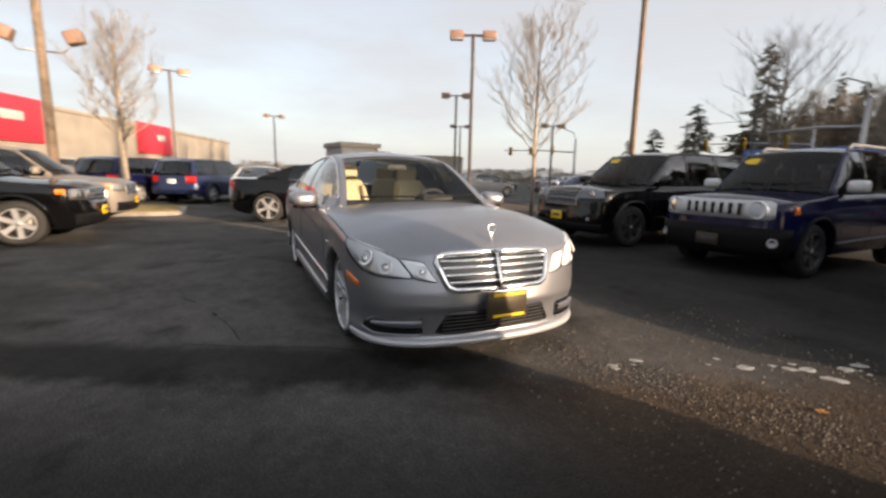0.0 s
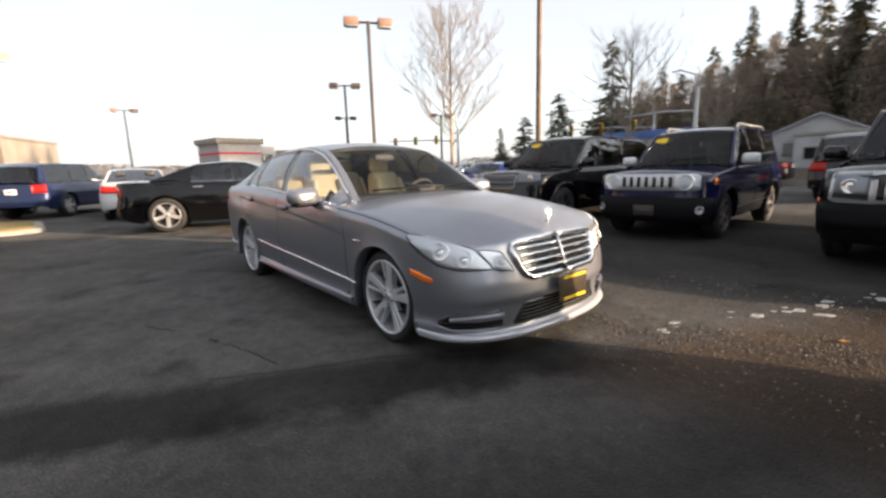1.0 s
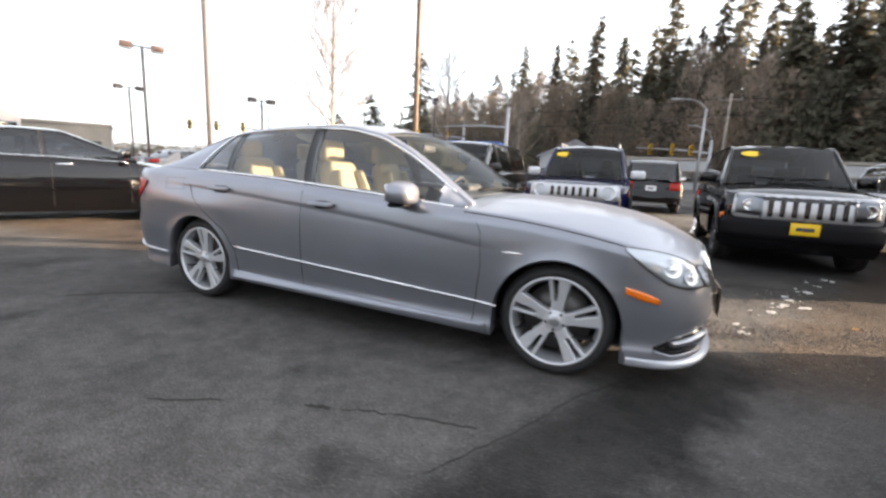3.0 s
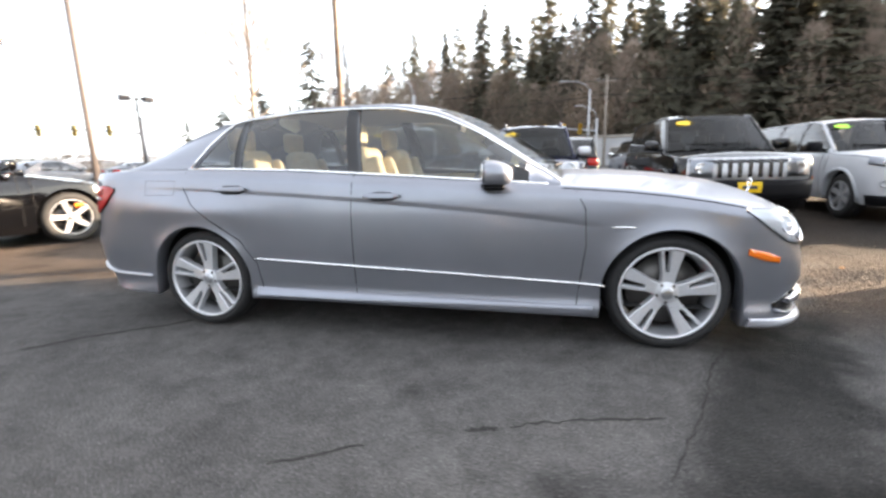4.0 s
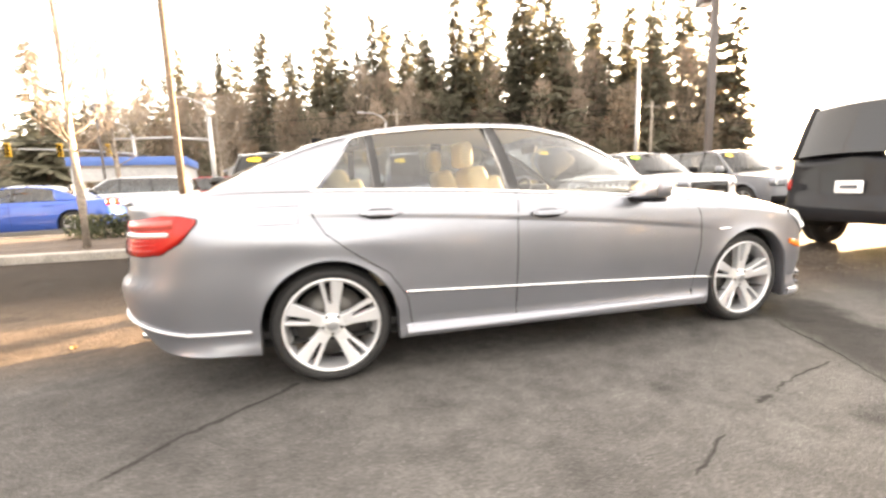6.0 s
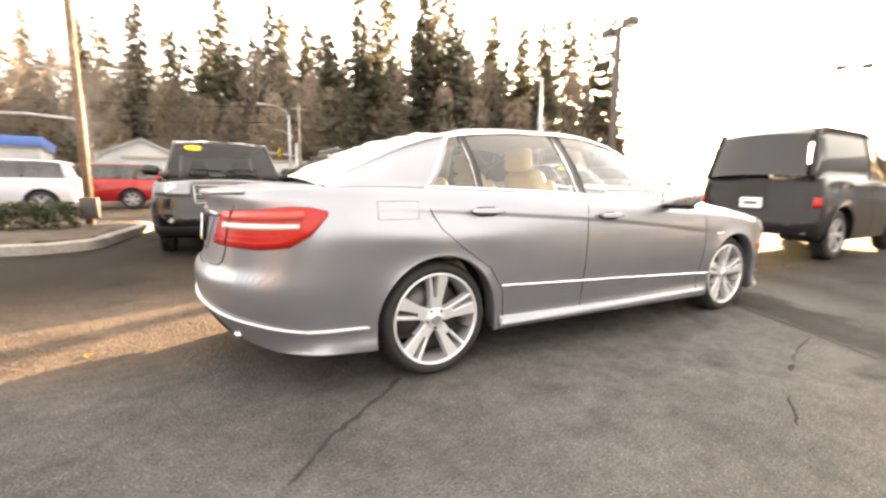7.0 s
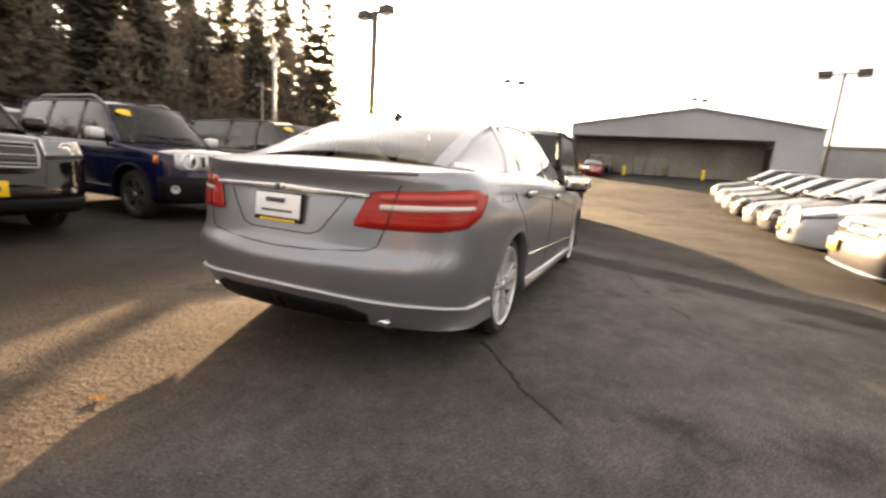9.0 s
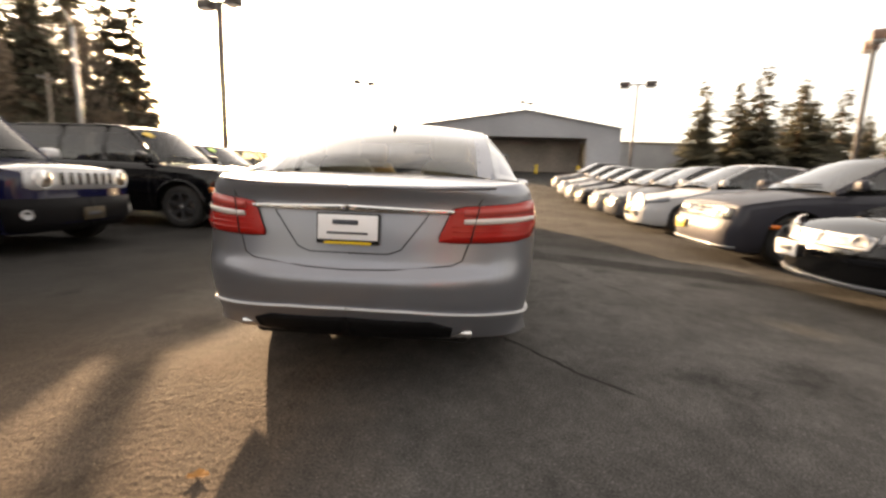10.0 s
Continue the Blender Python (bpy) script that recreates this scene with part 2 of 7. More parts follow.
class Shell:
    """The skin of a vehicle: a sheet round the plan outline and a top sheet, both by simple profiles."""

    def __init__(self, sp):
        self.sp = sp
        W, xf, xr, cf, cr = sp["W"], sp["xf"], sp["xr"], sp["cf"], sp["cr"]
        pf, pr = sp.get("pf", 2.4), sp.get("pr", 2.6)
        pts = []
        for i in range(41):
            t = math.pi / 2 * i / 40
            pts.append((xf - cf + cf * math.cos(t) ** (2 / pf), W * math.sin(t) ** (2 / pf)))
        a, b = xf - cf, xr + cr
        for i in range(1, 60):
            pts.append((a + (b - a) * i / 60, W))
        for i in range(40, -1, -1):
            t = math.pi / 2 * i / 40
            pts.append((xr + cr - cr * math.cos(t) ** (2 / pr), W * math.sin(t) ** (2 / pr)))
        mid, half = (xf + xr) / 2, (xf - xr) / 2
        bow = sp.get("bow", 0.02)
        pts = [(x, y - bow * y / W * ((x - mid) / half) ** 2) for x, y in pts]
        P = np.array(pts)
        seg = np.hypot(*np.diff(P, axis=0).T)
        self.s = np.concatenate([[0], np.cumsum(seg)])
        self.P = P
        self.total = float(self.s[-1])
        self.zs = smooth_list(sp["shoulder"], width=sp.get("round", 0.3))
        self.crown = smooth_list(sp["crown"], width=0.3)
        self.refine(sp)

    def refine(self, sp):
        """Room for a finer skin to prepare its profiles."""

    def plan(self, s):
        s = min(max(s, 0), self.total)
        x = float(np.interp(s, self.s, self.P[:, 0]))
        y = float(np.interp(s, self.s, self.P[:, 1]))
        e = 0.01
        a, b = max(0, s - e), min(self.total, s + e)
        tx = float(np.interp(b, self.s, self.P[:, 0]) - np.interp(a, self.s, self.P[:, 0]))
        ty = float(np.interp(b, self.s, self.P[:, 1]) - np.interp(a, self.s, self.P[:, 1]))
        k = math.hypot(tx, ty) or 1
        return x, y, ty / k, -tx / k

    def at(self, s, z, out=0.0):
        """The point on the skin s along the outline from the nose, at height z, on the side y > 0."""
        x, y, nx, ny = self.plan(s)
        sp = self.sp
        f, r, side = max(nx, 0) ** 1.5, max(-nx, 0) ** 1.5, abs(ny) ** 1.5
        d = (f * lerp_list(z, sp["front"]) + r * lerp_list(z, sp["rear"]) + side * lerp_list(z, sp["side"])) / (f + r + side)
        d -= out
        yy = y - d * ny
        if yy < 0:
            yy = 0
        return Vector((x - d * nx, yy, z))

    def s_of_x(self, x):
        """Where along the outline the side has this x."""
        return float(np.interp(-x, -self.P[:, 0], self.s))

    def top(self, s):
        x = self.plan(s)[0]
        return lerp_list(x, self.zs)

    def bottom(self, s):
        sp = self.sp
        x = self.plan(s)[0]
        z = lerp_list(x, sp["sill"])
        for xc in sp["axles"]:
            R = sp["arch"]
            if abs(x - xc) < R:
                z = max(z, sp["hub"] + math.sqrt(R * R - (x - xc) ** 2))
        return z

    def columns(self, step):
        sp = self.sp
        cols = set()
        k = int(self.total / step)
        for i in range(k + 1):
            cols.add(round(self.total * i / k, 4))
        for xc in sp["axles"]:
            s0, s1 = self.s_of_x(xc + sp["arch"]), self.s_of_x(xc - sp["arch"])
            n = max(10, int(sp["arch"] * 2 / step * 1.6))
            for i in range(n + 1):
                t = -math.cos(math.pi * i / n)
                cols.add(round((s0 + s1) / 2 + (s1 - s0) / 2 * t, 4))
            cols.add(round(s0 - 0.004, 4))
            cols.add(round(s1 + 0.004, 4))
        return sorted(cols)

    def heights(self, s, za, zt):
        rows = self.sp.get("rows", 9)
        return [za + (zt - za) * i / rows for i in range(rows + 1)]

    def mesh(self, step):
        sp = self.sp
        cols = self.columns(step)
        verts, faces = [], []
        c0, c1 = sp["cabin"]
        top_rows = [0.0, 0.03, 0.08, 0.2, 0.3, 0.36, 0.42, 0.6, 0.8, 1.0]
        for sign in (1, -1):
            base = len(verts)
            n = len(self.heights(cols[0], 0.3, 0.9)) + 3
            for s in cols:
                zb, zt = self.bottom(s), self.top(s)
                lip = self.at(s, zb)
                x, y, nx, ny = self.plan(s)
                inner = Vector((lip.x - nx * 0.10, max(0, lip.y - ny * 0.10), zb + 0.01))
                in1 = Vector((lip.x - nx * 0.012, max(0, lip.y - ny * 0.012), zb - 0.004))
                column = [inner, in1, lip + Vector((0, 0, 0.004))]
                za = zb + 0.008
                zl = self.heights(s, za, zt)
                column += [self.at(s, z) for z in zl]
                verts += [Vector((p.x, p.y * sign, p.z)) for p in column]
            for i in range(len(cols) - 1):
                for j in range(n - 1):
                    a, b = base + i * n + j, base + (i + 1) * n + j
                    q = (a, b, b + 1, a + 1)
                    faces.append(q if sign > 0 else q[::-1])
            tb = len(verts)
            m = len(top_rows)
            for s in cols:
                p = self.at(s, self.top(s))
                cr = lerp_list(p.x, self.crown) * min(1.0, p.y / sp["W"])
                for v in top_rows:
                    rd = sp.get("ridge", 0.0) * max(0.0, min(1.0, (v - 0.3) / 0.12)) * (1 if p.x > 0.9 else 0) * min(1.0, p.y / sp["W"])
                    verts.append(Vector((p.x, p.y * (1 - v) * sign, p.z + cr * (1 - (1 - v) ** 2.2) + rd)))
            for i in range(len(cols) - 1):
                xm = (verts[tb + i * m].x + verts[tb + (i + 1) * m].x) / 2
                for j in range(m - 1):
                    if c0 < xm < c1 and j >= 3:
                        continue
                    a, b = tb + i * m + j, tb + (i + 1) * m + j
                    q = (a, b, b + 1, a + 1)
                    faces.append(q if sign > 0 else q[::-1])
        bm = bmesh.new()
        me = mesh_of("tmp", verts, faces)
        bm.from_mesh(me)
        bpy.data.meshes.remove(me)
        bmesh.ops.remove_doubles(bm, verts=bm.verts, dist=0.0008)
        bmesh.ops.dissolve_degenerate(bm, dist=0.0005, edges=bm.edges)
        return bm

    def patch(self, s_pts, lo, hi, rows=3, out=0.004, sign=1, thick=0.012, sub=None):
        """A raised plate on the skin between two height curves over s, with rim."""
        n = sub or max(2, int((s_pts[-1] - s_pts[0]) / 0.04) + 1)
        ss = np.linspace(s_pts[0], s_pts[-1], n)
        verts, faces = [], []
        for s in ss:
            a, b = float(np.interp(s, s_pts, lo)), float(np.interp(s, s_pts, hi))
            col = [self.at(s, a, out - thick)] + [self.at(s, a + (b - a) * i / rows, out) for i in range(rows + 1)] + [self.at(s, b, out - thick)]
            verts += [Vector((p.x, p.y * sign, p.z)) for p in col]
        m = rows + 3
        for i in range(n - 1):
            for j in range(m - 1):
                a, b = i * m + j, (i + 1) * m + j
                q = (a, b, b + 1, a + 1)
                faces.append(q if sign > 0 else q[::-1])
        faces.append(tuple(range(m)) if sign < 0 else tuple(range(m))[::-1])
        e = (n - 1) * m
        faces.append(tuple(e + i for i in range(m)) if sign > 0 else tuple(e + i for i in range(m))[::-1])
        return verts, faces

    def line(self, path, r, out=0.0, sign=1, sides=6, step=0.05, flat=1.0):
        """A thin tube along (s, z) points on the skin."""
        pts = []
        for (s0, z0), (s1, z1) in zip(path, path[1:]):
            k = max(1, int(math.hypot(s1 - s0, z1 - z0) / step))
            for i in range(k):
                pts.append((s0 + (s1 - s0) * i / k, z0 + (z1 - z0) * i / k))
        pts.append(path[-1])
        world_pts = [self.at(s, z, out) for s, z in pts]
        return tube([(p.x, p.y * sign, p.z) for p in world_pts], r, sides, flat=flat)


class Cabin:
    """The greenhouse: side sheets from belt to roof rail, and a top sheet over windscreen, roof and rear window."""

    def __init__(self, sp, shell):
        self.sp, self.shell = sp, shell
        c = sp["green"]
        self.rail_y = smooth_list([(x, y) for x, y, z in c["rail"]], width=c.get("round", 0.25))
        self.rail_z = smooth_list([(x, z) for x, y, z in c["rail"]], width=c.get("round", 0.25))
        self.x0, self.x1 = c["rail"][0][0], c["rail"][-1][0]

    def rail(self, x):
        return Vector((x, lerp_list(x, self.rail_y), lerp_list(x, self.rail_z)))

    def belt(self, x):
        c = self.sp["green"]
        s = self.shell.s_of_x(x)
        p = self.shell.at(s, self.shell.top(s))
        return Vector((x, p.y - c.get("inset", 0.05), p.z + 0.004))

    def side(self, x, v, out=0.0):
        a, b = self.belt(x), self.rail(x)
        if b.z < a.z:
            b = a.copy()
        p = a.lerp(b, v)
        p.y += 0.035 * math.sin(math.pi * v) + out
        return p

    def over(self, x, u, out=0.0):
        """u from 0 at the rail to 1 at the middle."""
        c = self.sp["green"]
        b = self.rail(x)
        a = self.belt(x)
        if b.z < a.z:
            b = a
        cr = c.get("roof_crown", 0.05)
        slope = (lerp_list(x + 0.05, self.rail_z) - lerp_list(x - 0.05, self.rail_z)) / 0.1
        fwd = -slope * c.get("bulge", 0.10)
        h = 1 - (1 - u) ** 2
        return Vector((x + max(-0.12, min(0.12, fwd)) * h, b.y * (1 - u), b.z + cr * h + out))

    def side_patch(self, x0, x1, v0, v1, sign, n=10, rows=5, out=0.0, lean0=0.0, lean1=0.0):
        verts, faces = [], []
        for i in range(n + 1):
            for j in range(rows + 1):
                v = v0 + (v1 - v0) * j / rows
                a, b = x0 + lean0 * v, x1 + lean1 * v
                p = self.side(a + (b - a) * i / n, v, out)
                verts.append(Vector((p.x, p.y * sign, p.z)))
        for i in range(n):
            for j in range(rows):
                a, b = i * (rows + 1) + j, (i + 1) * (rows + 1) + j
                q = (a, a + 1, b + 1, b)
                faces.append(q if sign > 0 else q[::-1])
        return verts, faces

    def side_slab(self, x0, x1, v0, v1, sign, n, rows, out, lean0, lean1, deep=0.02):
        """A side piece with thickness: an outer sheet, an inner one and a rim."""
        va, fa = self.side_patch(x0, x1, v0, v1, sign, n, rows, out, lean0, lean1)
        vb, fb = self.side_patch(x0, x1, v0, v1, sign, n, rows, out - deep, lean0, lean1)
        k, m = len(va), rows + 1
        f = list(fa) + [tuple(i + k for i in q[::-1]) for q in fb]
        ring = [i * m for i in range(n + 1)] + [n * m + j for j in range(1, m)] + [i * m + rows for i in range(n - 1, -1, -1)] + [j for j in range(rows - 1, 0, -1)]
        for a, b in zip(ring, ring[1:] + ring[:1]):
            f.append((a, b, b + k, a + k))
        return va + vb, f

    def over_strip(self, x0, x1, u1, sign, n=14, rows=3, out=0.0):
        """A band of the top sheet along the rail."""
        verts, faces = [], []
        for i in range(n + 1):
            for j in range(rows + 1):
                p = self.over(x0 + (x1 - x0) * i / n, u1 * j / rows, out)
                verts.append(Vector((p.x, p.y * sign, p.z)))
        for i in range(n):
            for j in range(rows):
                a, b = i * (rows + 1) + j, (i + 1) * (rows + 1) + j
                q = (a, a + 1, b + 1, b)
                faces.append(q if sign > 0 else q[::-1])
        return verts, faces

    def over_patch(self, x0, x1, u0=0.0, n=12, rows=8, out=0.0):
        verts, faces = [], []
        us = [u0 + (1 - u0) * j / rows for j in range(rows + 1)]
        line = [(u, 1) for u in us] + [(u, -1) for u in us[-2::-1]]
        m = len(line)
        for i in range(n + 1):
            x = x0 + (x1 - x0) * i / n
            for u, sg in line:
                p = self.over(x, u, out)
                verts.append(Vector((p.x, p.y * sg, p.z)))
        for i in range(n):
            for j in range(m - 1):
                a, b = i * m + j, (i + 1) * m + j
                faces.append((a, a + 1, b + 1, b))
        return verts, faces


class SaloonShell(Shell):
    """The skin of the grey saloon: rounded profiles, one crisp line along the doors, a haunch and lipped arches."""

    def refine(self, sp):
        self.prof = {k: smooth_list(sp[k], 0.004, w) for k, w in (("side", 0.07), ("front", 0.03), ("rear", 0.022))}
        self.line_z = smooth_list(sp["crease"], 0.02, 0.5)

    def at(self, s, z, out=0.0):
        x, y, nx, ny = self.plan(s)
        sp = self.sp
        f, r, side = max(nx, 0) ** 1.5, max(-nx, 0) ** 1.5, abs(ny) ** 1.5
        d = (f * lerp_list(z, self.prof["front"]) + r * lerp_list(z, self.prof["rear"]) + side * lerp_list(z, self.prof["side"])) / (f + r + side)
        for xc in sp["axles"]:
            rr = math.hypot(x - xc, z - sp["hub"]) - sp["arch"]
            if rr < 0.12:
                d -= sp["flare"] * (1 - max(0.0, rr) / 0.12) ** 2 * side
        d -= 0.020 * side * math.exp(-((x + 1.50) / 0.46) ** 2 - ((z - 0.79 + 0.06 * (x + 1.5)) / 0.085) ** 2)
        k = min(1.0, max(0.0, (1.12 - x) / 0.25)) * min(1.0, max(0.0, (x + 1.95) / 0.5))
        u = z - lerp_list(x, self.line_z)
        d += 0.0050 * side * k * (math.exp(u / 0.13) if u < 0 else max(0.0, 1 - u / 0.010))
        q = min(1.0, max(0.0, (z - self.top(s)) / 0.06 + 1))
        d += 0.028 * side * q * q - out
        yy = max(0.0, y - d * ny)
        return Vector((x - d * nx, yy, z))

    def heights(self, s, za, zt):
        x, y, nx, ny = self.plan(s)
        zc = max(za + 0.03, min(lerp_list(x, self.line_z), zt - 0.09))
        cut = [za + (zc - 0.003 - za) * t for t in (0, 0.06, 0.12, 0.18, 0.24, 0.31, 0.38, 0.45, 0.52, 0.59, 0.66, 0.72, 0.78, 0.83, 0.88, 0.92, 0.955, 0.985, 1)]
        cut += [zc + 0.009 + (zt - zc - 0.009) * t for t in (0, 0.11, 0.22, 0.33, 0.44, 0.54, 0.63, 0.71, 0.78, 0.84, 0.89, 0.93, 0.965, 1)]
        n = len(cut) - 1
        w = min(1.0, max(0.0, (abs(ny) - 0.55) / 0.35))
        return [(za + (zt - za) * i / n) * (1 - w) + c * w for i, c in enumerate(cut)]


def thick(data, t):
    """Give a sheet a thickness inwards."""
    me = mesh_of("tmp", *data)
    bm = bmesh.new()
    bm.from_mesh(me)
    bpy.data.meshes.remove(me)
    bmesh.ops.remove_doubles(bm, verts=bm.verts, dist=0.0005)
    bmesh.ops.dissolve_degenerate(bm, dist=0.0003, edges=bm.edges)
    bmesh.ops.recalc_face_normals(bm, faces=bm.faces)
    for f in bm.faces:
        f.smooth = True
    bmesh.ops.solidify(bm, geom=list(bm.faces), thickness=t)
    return bm


def spoke_data(r0, r1, w0, w1, y0, y1, t=0.03):
    """A tapered bar from the hub outwards along +z, its face towards -y."""
    v = [(-w0, y0, r0), (w0, y0, r0), (w1, y1, r1), (-w1, y1, r1)]
    v += [(-w0 * 1.25, y0 + t, r0), (w0 * 1.25, y0 + t, r0), (w1 * 1.25, y1 + t, r1), (-w1 * 1.25, y1 + t, r1)]
    return v, [(0, 1, 2, 3), (0, 4, 5, 1), (1, 5, 6, 2), (2, 6, 7, 3), (3, 7, 4, 0), (7, 6, 5, 4)]


def spoke_bar(xa, xb, r0, xc, xd, r1, y0, y1, t=0.045, e=0.004):
    """A wheel bar along +z with chamfered long edges, its face towards -y."""
    v = []
    for a, b, r, y in ((xa, xb, r0, y0), (xc, xd, r1, y1)):
        v += [(a - 0.004, y + t, r), (a, y + e, r), (a + e, y, r), (b - e, y, r), (b, y + e, r), (b + 0.004, y + t, r)]
    return v, [(i, i + 1, i + 7, i + 6) for i in range(5)] + [(5, 4, 3, 2, 1, 0), (6, 7, 8, 9, 10, 11)]


def turn_y(data, deg):
    r = Matrix.Rotation(radians(deg), 3, "Y")
    return [r @ Vector(p) for p in data[0]], data[1]


WHEELS = {}


def wheel_meshes(R, rim, width, style, dark=False):
    """Tyre, rim, spokes, cap and disc meshes of a wheel whose face looks to -y, its outer face at y = 0."""
    key = (R, rim, width, style, dark)
    if key in WHEELS:
        return WHEELS[key]
    seg = {"twin": 56, "far": 14}.get(style, 32)
    w = width
    tyre = lathe([(rim - 0.005, 0.015), (rim + 0.012, 0.002), (rim + (R - rim) * 0.55, -0.006), (R - 0.018, 0.012), (R - 0.004, 0.03), (R, 0.05), (R, 0.075), (R - 0.008, 0.078), (R - 0.008, 0.086), (R, 0.089),
                  (R, w / 2 - 0.005), (R - 0.008, w / 2 - 0.003), (R - 0.008, w / 2 + 0.005), (R, w / 2 + 0.008), (R, w - 0.05), (R - 0.02, w - 0.01), (rim, w - 0.005)], seg)
    barrel = lathe([(rim + 0.004, 0.006), (rim + 0.004, 0.0), (rim - 0.004, -0.004), (rim - 0.011, 0.0), (rim - 0.014, 0.012)], seg)
    inner = lathe([(rim - 0.014, 0.012), (rim - 0.018, 0.03), (rim - 0.03, 0.06), (rim - 0.03, w - 0.03), (rim - 0.005, w - 0.01)], seg)
    spokes = []
    if style == "twin":
        # five arms, each split by a slot into a narrow and a wide bar
        for k in range(5):
            for xa, xb, r0, xc, xd, r1, ya, yb in ((-0.033, 0.036, 0.045, -0.034, 0.038, 0.118, 0.024, 0.020), (-0.037, -0.019, 0.112, -0.068, -0.047, rim - 0.010, 0.020, 0.004), (-0.001, 0.040, 0.112, -0.008, 0.062, rim - 0.010, 0.020, 0.004)):
                spokes.append(turn_y(spoke_bar(xa, xb, r0, xc, xd, r1, ya, yb), 72 * k))
    else:
        n = {"five": 5, "six": 6, "far": 5}[style]
        for k in range(n):
            spokes.append(turn_y(spoke_data(0.05, rim - 0.012, 0.03, 0.036, 0.022, 0.01, 0.035), 360 / n * k + 10))
    spokes.append(lathe([(0.001, 0.012), (0.03, 0.012), (0.036, 0.016), (0.066, 0.024), (0.072, 0.05), (0.06, 0.09)], 28))
    lugs = []
    for k in range(5):
        a = radians(72 * k + 36)
        v, f = lathe([(0.001, 0.015), (0.008, 0.015), (0.0095, 0.026)], 8)
        lugs.append(([Vector(p) + Vector((0.052 * math.sin(a), 0.0, 0.052 * math.cos(a))) for p in v], f))
    cap = lathe([(0.0005, 0.006), (0.02, 0.006), (0.031, 0.009), (0.033, 0.016)], 24)
    disc = lathe([(0.06, 0.10), (rim - 0.06, 0.10), (rim - 0.06, 0.125), (0.06, 0.125)], 32)
    out = []
    am = M_ALLOY if style == "twin" else M_DARKALLOY if dark else M_DULLALLOY
    for nm, d, m in (("tyre", tyre, M_RUBBER), ("rim", barrel, am), ("spokes", join(*spokes), am), ("barrel", inner, M_DULLALLOY if style == "twin" else M_BARREL), ("hub_cap", cap, M_STEELCAP), ("brake_disc", disc, M_DISC)):
        me = mesh_of(nm, d[0], d[1], nm not in ("spokes",))
        me.materials.append(m)
        out.append((nm, me))
    for d in lugs if style == "twin" else ():
        me = mesh_of("lug_bolt", d[0], d[1], True)
        me.materials.append(M_DISC)
        out.append(("lug_bolt", me))
    WHEELS[key] = out
    return out


def add_wheel(parent, x, y, sp):
    """A wheel whose outer face lies at y; on the left side it is turned round."""
    R, rim = sp["hub"], sp["rim"]
    w = new("wheel")
    w.parent = parent
    w.matrix_local = pose(x, y, R, 0, 3 if sp.get("style") == "twin" else x * 31, 0 if y < 0 else 180)
    for nm, me in wheel_meshes(R, rim, sp.get("tyre_w", 0.22), sp.get("style", "five"), sp.get("dark_wheels", False)):
        ob = new(nm, me)
        ob.parent = w
    return w


def plate(parent, at, rz, rx, w, h, material, name="number_plate", bars=True, label=""):
    """A number plate with plain bars for its writing; its face looks along -y before it is turned."""
    ob = part(name, box_bm(w, 0.012, h, 0.004), material, parent, label)
    ob.matrix_local = pose(*at, rx, 0, rz)
    if bars:
        part("writing_bar", box_bm(w * 0.62, 0.004, h * 0.3, 0.001, (0, -0.0075, 0)), M_INK, ob)
    return ob


def seat_bm(w, depth, back_h):
    bm = bmesh.new()
    box_bm(depth, w, 0.16, 0.05, (0.05, 0, 0.42), 3, bm)
    rot = Matrix.Rotation(radians(-17), 3, "Y")
    box_bm(0.14, w, back_h, 0.055, (-0.30, 0, 0.48 + back_h / 2), 3, bm, rot)
    for sg in (1, -1):
        box_bm(0.20, 0.085, back_h * 0.8, 0.035, (-0.255, sg * (w / 2 - 0.05), 0.46 + back_h / 2), 2, bm, rot)
    for v in bm.verts:
        if v.co.z > 0.62:
            v.co.y *= 1 - 0.42 * min(1.0, (v.co.z - 0.62) / 0.45)
    return bm


